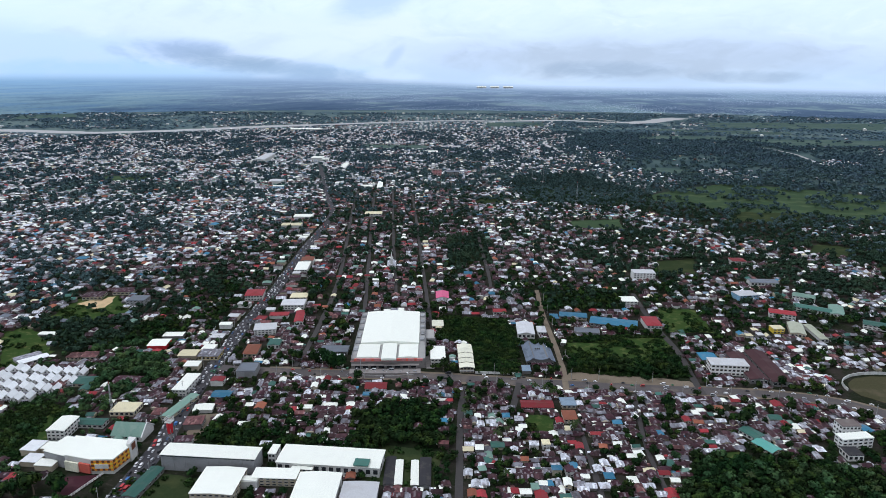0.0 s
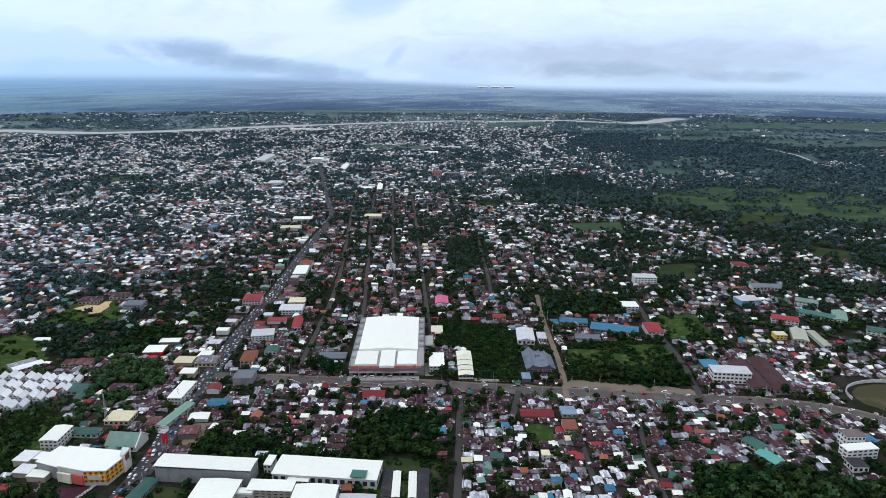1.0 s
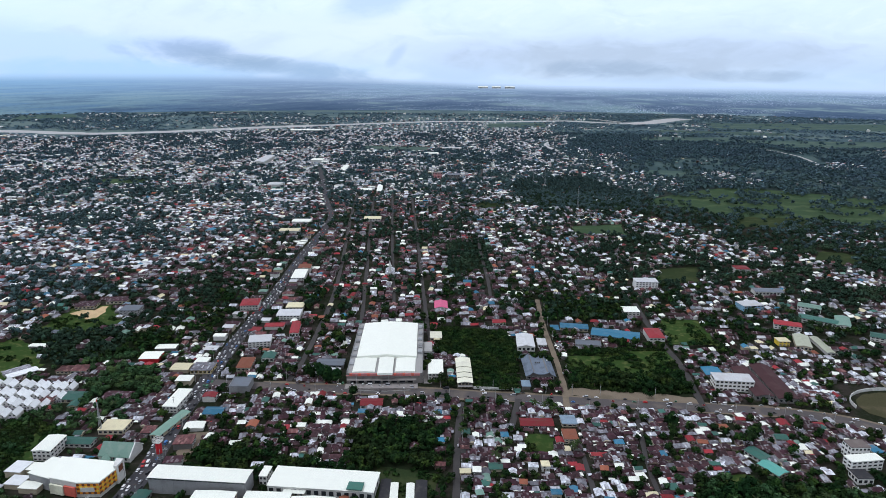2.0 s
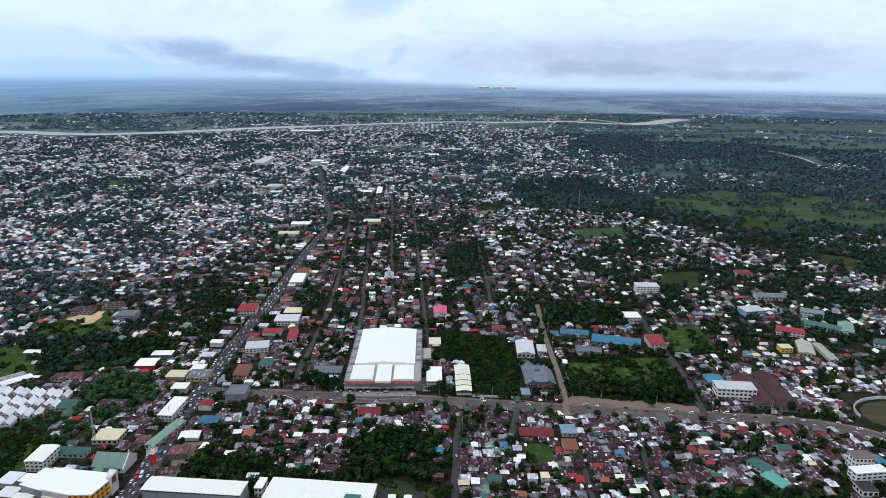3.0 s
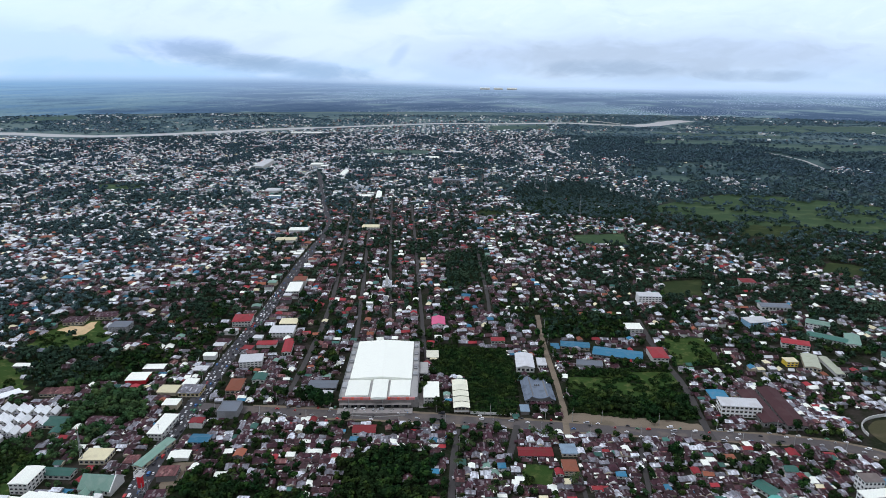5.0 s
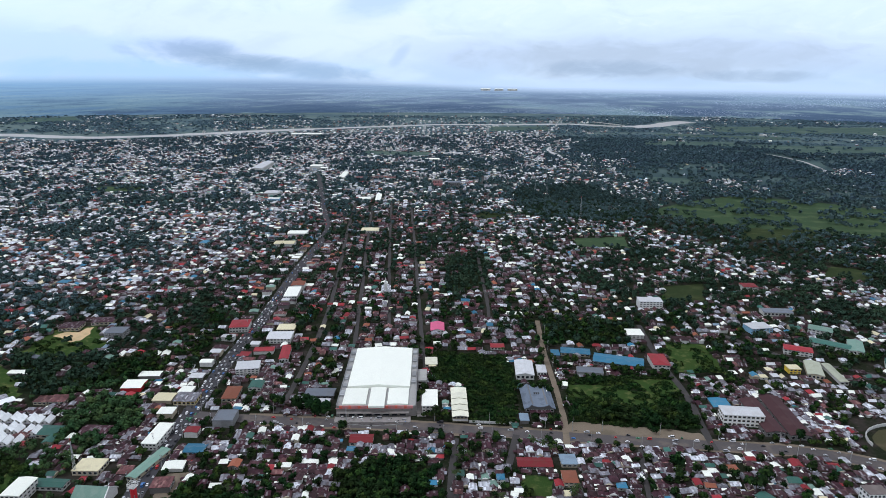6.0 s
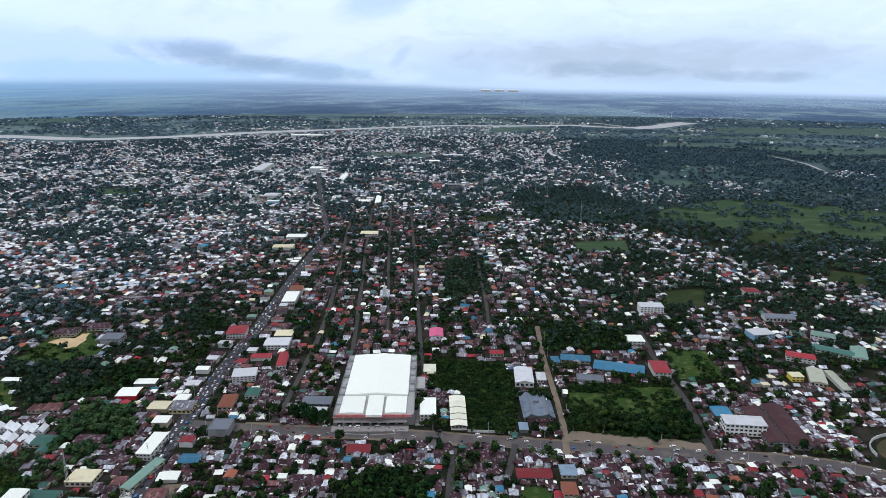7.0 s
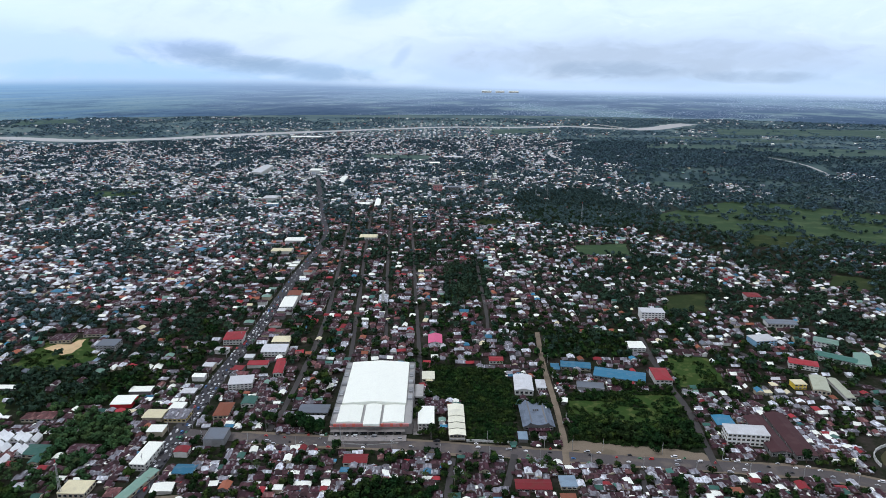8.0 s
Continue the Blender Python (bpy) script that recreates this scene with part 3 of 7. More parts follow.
BLOCKED = []  # plan rectangles of the larger buildings: x, y, half width, half depth, turn


def inside(poly, x, y):
    hit = np.zeros(np.shape(x), bool)
    for (x0, y0), (x1, y1) in zip(poly, poly[1:] + poly[:1]):
        if y0 != y1:
            hit ^= ((y0 > y) != (y1 > y)) & (x < (x1 - x0) * (y - y0) / (y1 - y0) + x0)
    return hit


def off_line(line, x, y):
    best = np.full(np.shape(x), 1e9)
    for (x0, y0), (x1, y1) in zip(line, line[1:]):
        dx, dy = x1 - x0, y1 - y0
        s = np.clip(((x - x0) * dx + (y - y0) * dy) / (dx * dx + dy * dy), 0, 1)
        best = np.minimum(best, np.hypot(x - x0 - s * dx, y - y0 - s * dy))
    return best


def along(line, s):
    for (x0, y0), (x1, y1) in zip(line, line[1:]):
        n = math.hypot(x1 - x0, y1 - y0)
        if s <= n:
            return x0 + (x1 - x0) * s / n, y0 + (y1 - y0) * s / n, math.degrees(math.atan2(y1 - y0, x1 - x0))
        s -= n
    return None


def ribbon(line, width, z, ragged=0.0, step=12.0):
    """A strip along a line, with edges a little uneven."""
    pts = []
    for (x0, y0), (x1, y1) in zip(line, line[1:]):
        n = max(1, int(math.hypot(x1 - x0, y1 - y0) / step))
        pts += [(x0 + (x1 - x0) * i / n, y0 + (y1 - y0) * i / n) for i in range(n)]
    pts.append(line[-1])
    for _ in range(3):
        pts = [pts[0]] + [((a[0] + 2 * b[0] + c[0]) / 4, (a[1] + 2 * b[1] + c[1]) / 4) for a, b, c in zip(pts, pts[1:], pts[2:])] + [pts[-1]]
    bm, last = bmesh.new(), None
    for i, p in enumerate(pts):
        a, b = pts[max(i - 1, 0)], pts[min(i + 1, len(pts) - 1)]
        n = Vector((b[1] - a[1], a[0] - b[0])).normalized()
        wl, wr = (width / 2 + random.uniform(-ragged, ragged) for _ in (0, 1))
        row = [bm.verts.new((p[0] + n.x * k, p[1] + n.y * k, z + (0.0 if abs(k) < 0.1 else -0.03))) for k in (-wl, 0.0, wr)]
        if last:
            bm.faces.new((last[0], row[0], row[1], last[1])), bm.faces.new((last[1], row[1], row[2], last[2]))
        last = row
    return bm


def patch(poly, z, wob=2.0):
    """A plot of ground with an uneven outline."""
    out = []
    for (x0, y0), (x1, y1) in zip(poly, poly[1:] + poly[:1]):
        n = max(2, int(math.hypot(x1 - x0, y1 - y0) / 8))
        out += [(x0 + (x1 - x0) * i / n + random.uniform(-wob, wob), y0 + (y1 - y0) * i / n + random.uniform(-wob, wob)) for i in range(n)]
    bm = bmesh.new()
    bm.faces.new([bm.verts.new((x, y, z)) for x, y in out])
    bmesh.ops.triangulate(bm, faces=bm.faces)
    return bm


def structure(name, bm, material, label, category):
    return tagged(new(name, finish(name, bm, material)), label, category, kind="structure")


def build_ground():
    bm = bmesh.new()
    rings = [0, 150, 300, 500, 800, 1200, 1800, 2600, 3400, 4300, 4720]
    mid = bm.verts.new((0, 0, 0))
    last = None
    for r in rings[1:]:
        ring = [bm.verts.new((r * math.sin(a * math.tau / 64), r * math.cos(a * math.tau / 64), 0)) for a in range(64)]
        for i in range(64):
            j = (i + 1) % 64
            bm.faces.new((mid, ring[j], ring[i]) if last is None else (last[i], last[j], ring[j], ring[i]))
        last = ring
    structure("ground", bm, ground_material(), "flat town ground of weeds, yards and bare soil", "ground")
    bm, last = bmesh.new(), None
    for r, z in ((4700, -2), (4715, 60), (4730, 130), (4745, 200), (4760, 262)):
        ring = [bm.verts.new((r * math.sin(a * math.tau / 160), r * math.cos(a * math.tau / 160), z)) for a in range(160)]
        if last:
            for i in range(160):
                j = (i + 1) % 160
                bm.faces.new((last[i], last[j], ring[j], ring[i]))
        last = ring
    structure("backdrop", bm, backdrop_material(), "glowing backdrop painted as a hazy blue plain under low cloud", "backdrop")


build_ground()
for n, (name, (width, line)) in enumerate(ROADS.items()):
    m = {"dirt_road": DIRT, "main": DUSTY, "highway": ASPHALT, "highway_north": ASPHALT, "farm_road": CONCRETE, "lot_street": LANE, "south_street": LANE}.get(name, LANE)
    lab = {"dirt_road": "pale unpaved dirt road beside a green lot", "main": "wide grey asphalt main road with dusty shoulders", "highway": "busy grey asphalt highway full of traffic"}.get(name, "narrow grey concrete street between houses")
    structure("road_" + name, ribbon(line, width, 0.24 + 0.012 * n, 0.35), m, lab, "road")
structure("road_shoulder", ribbon([(x * SIZE, y * SIZE) for x, y in ((-200, 394), (-162, 398), (-119, 404), (-85, 407.6), (-50, 410), (3, 414), (42, 417), (98, 422), (138, 425.5), (165, 426), (190, 421), (214, 405))], 18.5, 0.2, 1.2), DIRT, "dusty bare road shoulder", "road")
for name, (width, line) in RIVERS.items():
    structure("water_" + name, ribbon(line, width, 0.5, width * 0.1, 45.0), WATER, "pale brown river with sky sheen put into its colour", "river")
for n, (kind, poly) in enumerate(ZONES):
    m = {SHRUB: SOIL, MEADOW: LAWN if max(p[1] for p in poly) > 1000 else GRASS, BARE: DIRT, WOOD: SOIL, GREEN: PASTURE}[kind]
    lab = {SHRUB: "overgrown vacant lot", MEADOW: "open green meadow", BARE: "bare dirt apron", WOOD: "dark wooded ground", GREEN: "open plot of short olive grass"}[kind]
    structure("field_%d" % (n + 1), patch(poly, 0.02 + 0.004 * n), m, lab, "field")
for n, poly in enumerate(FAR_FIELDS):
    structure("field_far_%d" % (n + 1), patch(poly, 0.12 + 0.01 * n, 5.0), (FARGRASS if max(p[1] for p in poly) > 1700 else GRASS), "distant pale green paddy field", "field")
ZONES += [(MEADOW, poly) for poly in FAR_FIELDS]
SAND_PLOT = [(x * SIZE, y * SIZE) for x, y in ((-428, 489), (-414, 486), (-404, 481), (-398, 486), (-400, 500), (-408, 514), (-412, 512), (-412, 502), (-424, 501))]
structure("field_sand", patch(SAND_PLOT, 0.19, 1.0), SAND, "patch of pale bare sand in a field", "field")

# ---- houses ----
SHAPES = [  # width, depth, wall height, rise, roof, lean-to
    (4.3, 5.6, 2.1, 0.7, "gable", True),
    (5.2, 7.0, 2.2, 0.9, "gable", False),
    (3.7, 4.8, 2.0, 0.55, "gable", True),
    (6.0, 6.6, 2.3, 1.1, "hip", False),
    (5.2, 6.2, 4.2, 1.1, "hip", True),
    (4.8, 7.6, 4.2, 1.0, "gable", False),
    (7.2, 9.0, 2.5, 1.2, "gable", False),
]
COLOURS = ["rusted brown", "dark maroon", "weathered grey", "galvanised", "white", "red", "green", "blue", "terracotta", "cream", "turquoise", "pink", "black", "pale green", "faded red", "grey blue", "slate", "pale grey", "new white"]
WEIGHTS = [0.33, 0.30, 0.16, 0.085, 0.06, 0.018, 0.018, 0.012, 0.008, 0.006, 0.0, 0.0, 0.0, 0.01, 0.025]
HOUSES = {}
HALL_WORDS = ["white-walled", "cream-walled", "grey block-walled", "timber-walled"]


def house(x, y, turn, shape, colour, wall=0, scale=1.0):
    """A small house: walls, sheet roof, door, windows and perhaps a lean-to."""
    key = (shape, colour, wall)
    m = pose(x, y, 0, 0, 0, turn)
    if key in HOUSES:
        return copy_thing(HOUSES[key], m)
    w, d, h, rise, kind, lean = SHAPES[shape]
    storey = "two-storey" if h > 4 else "single-storey"
    ob = thing("house", "%s %s house with a %s sheet-metal roof" % (storey, HALL_WORDS[wall], colour), "house", m, "houses of the town")
    bm = bmesh.new()
    if kind == "gable":
        gable_walls(bm, w, d, h, rise)
    else:
        box(bm, (0, 0, h / 2), (w, d, h))
    part("wall", bm, PLASTER[wall], ob)
    bm = bmesh.new()
    (gable_roof if kind == "gable" else hip_roof)(bm, w, d, h, rise)
    part("roof", bm, ROOFS[colour], ob)
    bm = bmesh.new()
    box(bm, (-w * 0.18, -d / 2 - 0.04, 0.98), (0.9, 0.08, 1.96))
    part("door", bm, PLASTER[3], ob)
    add_window(ob, w * 0.22, -d / 2 - 0.05, 1.35, 1.3, 1.0, 0, PLASTER[0], True)
    add_window(ob, -w / 2 - 0.05, d * 0.1, 1.35, 1.3, 1.0, 90, PLASTER[0], True)
    if h > 4:
        add_window(ob, -w * 0.22, -d / 2 - 0.05, 3.4, 1.3, 1.0, 0, PLASTER[0], True)
    if lean:
        bm = bmesh.new()
        a = w / 2 + 0.47
        section(bm, [(a, 1.95), (a, 2.05), (a + 2.4, 1.75), (a + 2.4, 1.65)], -d * 0.45, d * 0.3)
        other = {"rusted brown": "galvanised", "dark maroon": "weathered grey", "galvanised": "rusted brown"}.get(colour, "weathered grey")
        part("lean_to_roof", bm, ROOFS[other], ob, "%s lean-to roof" % other)
        bm = bmesh.new()
        box(bm, (w / 2 + 1.3, -d * 0.075, 0.82), (2.2, d * 0.68, 1.64))
        part("lean_to_wall", bm, PLASTER[3], ob)
    HOUSES[key] = ob
    return ob


LOW = 0.57  # the town builds low storeys


def hall(name, label, category, x, y, w, d, turn, h, roof="flat", colour="white", wall=None, rise=2.0, storeys=0, bays=0, sides=True, ridge_across=False, over=0.5, trim=None):
    """A larger building: walls, roof, and rows of windows by storey."""
    x, y, w, d = x * SIZE * (1 + h * (1 - LOW) / 204), y * SIZE * (1 + h * (1 - LOW) / 204), w * SIZE, d * SIZE
    h, rise = h * LOW * SIZE, rise * LOW * SIZE
    BLOCKED.append((x, y, w / 2 + 1.5, d / 2 + 1.5, turn))
    wall = wall or PLASTER[0]
    ob = thing(name, label, category, pose(x, y, 0, 0, 0, turn))
    bm = bmesh.new()
    ww, dd = (d, w) if ridge_across else (w, d)
    spin = Matrix.Rotation(math.pi / 2, 4, "Z") if ridge_across else Matrix()
    if roof == "gable":
        gable_walls(bm, ww, dd, h, rise)
        bm.transform(spin)
    else:
        box(bm, (0, 0, h / 2), (w, d, h))
    part("wall", bm, wall, ob)
    bm = bmesh.new()
    if roof == "gable":
        gable_roof(bm, ww, dd, h, rise, over, 0.2)
    elif roof == "hip":
        hip_roof(bm, ww, dd, h, rise, over, 0.2)
    else:
        box(bm, (0, 0, h + 0.15), (ww + 2 * over, dd + 2 * over, 0.3))
    bm.transform(spin)
    part("roof", bm, ROOFS[colour], ob)
    if roof == "flat" and over < 0.3:
        bm = bmesh.new()
        for sx, sy, cx, cy in ((w, 0.25, 0, -d / 2 + 0.12), (w, 0.25, 0, d / 2 - 0.12), (0.25, d - 0.5, -w / 2 + 0.12, 0), (0.25, d - 0.5, w / 2 - 0.12, 0)):
            box(bm, (cx, cy, h + 0.55), (sx, sy, 0.7))
        part("parapet", bm, trim or wall, ob)
    for s in range(storeys):
        z = (s + 0.55) * h / storeys
        for b in range(bays):
            add_window(ob, (b + 0.5) * w / bays - w / 2, -d / 2 - 0.05, z, w / bays * 0.62, h / storeys * 0.48, 0, trim or PLASTER[0], y > 370)
        if sides and y < 640:
            n = min(max(1, int(d / (w / max(bays, 1)))), 5)
            sx = 1 if x < 0 else -1
            for b in range(n):
                add_window(ob, sx * (w / 2 + 0.05), (b + 0.5) * d / n - d / 2, z, min(d / n * 0.6, 2.6), h / storeys * 0.48, 90, trim or PLASTER[0], y > 370)
    return ob


def mall():
    """The large white-roofed mall with grey service decks and three white front canopies."""
    BLOCKED.append((-125 * SIZE, 450 * SIZE, 30 * SIZE, 54 * SIZE, GRID))
    ob = thing("shopping_mall", "large mall with a broad white metal roof and white front canopies", "mall", pose(-126.5 * SIZE, 460 * SIZE, 0, 0, 0, GRID) @ Matrix.Diagonal((SIZE, SIZE, 0.8, 1)))
    bm = bmesh.new()
    box(bm, (0, 0, 5.9), (53, 92, 11.8))
    part("wall", bm, OLDCONCRETE, ob, "stained concrete walls")
    bm = bmesh.new()
    box(bm, (0, 0, 11.9), (52.8, 91.8, 0.2))
    part("roof_deck", bm, CONCRETE, ob, "grey concrete roof deck")
    bm = bmesh.new()
    for sx in (-26.3, 26.3):
        box(bm, (sx, 0, 12.6), (0.4, 92, 1.2))
    box(bm, (0, 45.8, 12.6), (52.2, 0.4, 1.2))
    part("parapet", bm, BLOCK, ob)
    bm = bmesh.new()
    section(bm, [(-21.8, 12), (21.8, 12), (21.8, 14.6), (0, 17.0), (-21.8, 14.6)], -21.5, 44.0)
    part("main_roof", bm, ROOFS["white"], ob, "broad low white gabled roof")
    for cx, w, y0, zz in ((-14.8, 15.6, -45.2, 13.2), (0.3, 10.6, -49.5, 14.2), (14.2, 14.0, -45.2, 13.2)):
        bm = bmesh.new()
        section(bm, [(cx - w / 2, 12.05), (cx + w / 2, 12.05), (cx + w / 2, zz), (cx, zz + 0.6), (cx - w / 2, zz)], y0, -22.4)
        part("canopy", bm, ROOFS["white"], ob, "white barrel canopy over the front")
    for i in range(24):
        if abs(i - 11.5) > 2:
            bm = bmesh.new()
            box(bm, (-23.4 + i * 2.04, -46.6, 10.9), (1.85, 1.0, 2.6))
            part("facade_panel", bm, (SALMON, PINKWALL, PINKWALL)[i * 7 % 3], ob)
    bm = bmesh.new()
    box(bm, (-2.5, -46.35, 9.2), (49, 0.7, 0.6))
    part("sign_band", bm, PINKWALL, ob, "pink band under the facade panels")
    bm = bmesh.new()
    box(bm, (-2, -47.6, 5.6), (48, 3.2, 0.5))
    for i in range(9):
        box(bm, (-24 + i * 5.5, -48.8, 2.8), (0.6, 0.6, 5.6))
    part("arcade", bm, OLDCONCRETE, ob, "shaded concrete arcade along the front")
    bm = bmesh.new()
    box(bm, (-2, -52.0, 0.7), (50, 7.5, 1.4))
    for i in range(6):
        box(bm, (-22 + i * 8, -55.9, 1.0), (6.5, 0.4, 2.0))
    part("forecourt_terrace", bm, OLDCONCRETE, ob, "stained concrete terrace with low walls")
    bm = bmesh.new()
    for k in range(14):
        box(bm, (-17 + k * 2.6, -57.4 - 1.8 * math.sin(k * math.pi / 13), 0.6), (2.7, 0.35, 1.2), 12 * math.cos(k * math.pi / 13) * -1)
    part("ramp_wall", bm, CONCRETE, ob, "curved pale retaining wall")
    bm = bmesh.new()
    box(bm, (-19, -53.5, 8.0), (0.5, 0.5, 16.0))
    part("sign_pole", bm, STEEL, ob)
    for i in range(8):
        add_window(ob, -22 + i * 5.7, -46.1, 2.3, 4.2, 3.2, 0, STEEL)
    for n, (x, y, sx, sy, sz) in enumerate([(-24.2, -30, 3.2, 7, 2.2), (-24, -18, 3, 4, 1.8), (-24.3, -5, 2.6, 8, 1.5), (-24, 9, 3, 5, 2.4), (-24.2, 24, 2.8, 6, 1.7), (-24, 36, 3.2, 4, 2.6), (24, -12, 3, 5, 2.4), (24.3, 0, 2.6, 7, 1.6), (24, 12, 3, 4, 2.2), (24.2, 24, 2.8, 6, 1.8), (24, 37, 3, 5, 2.4)]):
        bm = bmesh.new()
        box(bm, (x, y, 12 + sz / 2), (sx, sy, sz))
        box(bm, (x, y, 12.2 + sz), (sx * 0.8, sy * 0.4, 0.4))
        part("roof_plant", bm, (STEEL, BLOCK)[n % 2], ob)
    bm = bmesh.new()
    for x in (26.9, 33.2):
        box(bm, (x, -26, 2.6), (0.5, 38, 5.2))
    section(bm, [(27.2, 0.02), (33.0, 0.02), (33.0, 0.3), (27.2, 0.3)], -47, -7)
    part("ramp", bm, OLDCONCRETE, ob, "narrow service ramp between low walls")
    bm = bmesh.new()
    for x in (27.0, 33.1):
        box(bm, (x, -7.0, 5.2), (0.9, 1.2, 10.4))
    for z in (5.4, 10.2):
        box(bm, (30, -7.0, z), (7.0, 1.2, 0.9))
    box(bm, (30, 4.0, 8.0), (6.6, 20, 0.6))
    part("portal", bm, CONCRETE, ob, "grey concrete service portal")


def orange_mall():
    """The shop block with the orange chequered corner."""
    ob = thing("department_store", "white-roofed department store with an orange chequered corner facade", "department store", Matrix.Diagonal((SIZE * 1.005, SIZE * 1.005, SIZE * 0.85, 1)))
    BLOCKED.append((-243 * SIZE, 270 * SIZE, 24 * SIZE, 13 * SIZE, 4))
    main = [(-250.8, 261.5), (-234.3, 260.2), (-223.4, 262.6), (-222.6, 276.5), (-227.7, 280.4), (-257.9, 279.0)]
    bm = bmesh.new()
    extrude_poly(bm, main, 0, 9.9)
    part("wall", bm, PLASTER[0], ob)
    bm = bmesh.new()
    cx, cy = -238, 270
    extrude_poly(bm, [(cx + (x - cx) * 1.015, cy + (y - cy) * 1.015) for x, y in main], 9.9, 10.4)
    part("roof", bm, ROOFS["white"], ob)
    bm = bmesh.new()
    extrude_poly(bm, [(-266, 264.5), (-251.2, 262), (-258.2, 279), (-264, 279.5)], 0, 8.6)
    part("side_wing", bm, BLOCK, ob, "grey side wing")
    bm = bmesh.new()
    extrude_poly(bm, [(-266.3, 264.2), (-250.9, 261.8), (-258.0, 279.2), (-264.3, 279.8)], 8.6, 9.0)
    part("side_roof", bm, ROOFS["white"], ob)
    # chequered panels on the two street faces
    for (x0, y0), (x1, y1), cols in (((-234.3, 260.1), (-223.4, 262.5), 8), ((-223.3, 262.6), (-222.5, 274.5), 8)):
        ux, uy = (x1 - x0) / cols, (y1 - y0) / cols
        nx, ny = uy / math.hypot(ux, uy), -ux / math.hypot(ux, uy)
        turn = math.degrees(math.atan2(uy, ux))
        for i in range(cols):
            for j in range(5):
                bm = bmesh.new()
                box(bm, (x0 + ux * (i + 0.5) + nx * 0.12, y0 + uy * (i + 0.5) + ny * 0.12, 3.2 + j * 1.38), (math.hypot(ux, uy) * 0.99, 0.22, 1.35), turn)
                part("panel", bm, ORANGE if (i + j) % 2 else (BROWN if j % 2 == 0 else YELLOW), ob)
    bm = bmesh.new()
    box(bm, (-229.0, 260.95, 5.6), (7.0, 0.3, 2.8), 12)
    part("billboard", bm, (PLASTER[0],), ob, "pale advertising banner")
    for x, w, m in ((-238.0, 6.6, SALMON), (-245.6, 8.2, PALE)):
        bm = bmesh.new()
        box(bm, (x, 259.6, 4.2), (w, 1.0, 6.2), -4)
        part("billboard", bm, m, ob, "plain coloured facade board")
    bm = bmesh.new()
    extrude_poly(bm, [(-223.6, 274.4), (-221.6, 274.4), (-222.6, 281.4), (-227.0, 281.2)], 0, 12.4)
    part("sign_tower", bm, PLASTER[0], ob, "white corner pylon with a dark emblem")
    bm = bmesh.new()
    box(bm, (-221.9, 277.6, 9.2), (0.3, 3.6, 4.0), 8)
    part("emblem", bm, BROWN, ob)
    for n, (x, y, w, d, h) in enumerate([(-271, 262, 9, 8, 5), (-260, 259, 10, 6, 5.5), (-277, 270, 9, 10, 7), (-270, 273, 8, 7, 6)]):
        hall("shop_annexe", "low grey flat-roofed shop annexe beside a department store", "shop", x, y, w, d, 5, h, "flat", ("new white", "white")[n % 2], PLASTER[1], over=0.3)


def forecourt():
    """A maroon paved court beside the store, with a white fence, a curved kerb and a row of parked stalls."""
    structure("pavement_court", patch([(x * SIZE, y * SIZE) for x, y in [(-248.6, 256.1), (-229.9, 262.3), (-231.9, 251.0), (-233.0, 239.6), (-239.0, 238.5)]], 0.22, 0.5), COURT, "dark maroon paved court beside a store", "pavement")
    BLOCKED.append((-240 * SIZE, 248 * SIZE, 17, 10, 20))
    (x0, y0), (x1, y1) = [(x * SIZE, y * SIZE) for x, y in [(-229.7, 263.4), (-233.2, 241.4)]]
    n = 14
    ob = thing("fence", "white steel fence along a maroon court beside the highway", "fence", pose(x0, y0, 0.1, 0, 0, math.degrees(math.atan2(y1 - y0, x1 - x0))))
    step = math.hypot(x1 - x0, y1 - y0) / n
    for k in range(n + 1):
        part("post", box(bmesh.new(), (k * step, 0, 0.95), (0.3, 0.3, 1.9)), WHITEWALL, ob)
    for z in (0.5, 1.1, 1.7):
        part("rail", box(bmesh.new(), (n * step / 2, 0, z), (n * step, 0.14, 0.2)), WHITEWALL, ob)
    kerb = [(x * SIZE, y * SIZE) for x, y in [(-280.7, 246.4), (-274.9, 248.0), (-269.2, 247.6), (-263.7, 245.3), (-259.1, 241.0)]]
    bm = ribbon(kerb, 1.6, 0.9, 0.0, 3.0)
    bmesh.ops.solidify(bm, geom=bm.faces[:], thickness=0.85)
    ob = tagged(new("kerb_wall", finish("kerb_wall", bm, CONCRETE)), "curved pale concrete kerb wall round a planted corner", "wall", kind="structure")


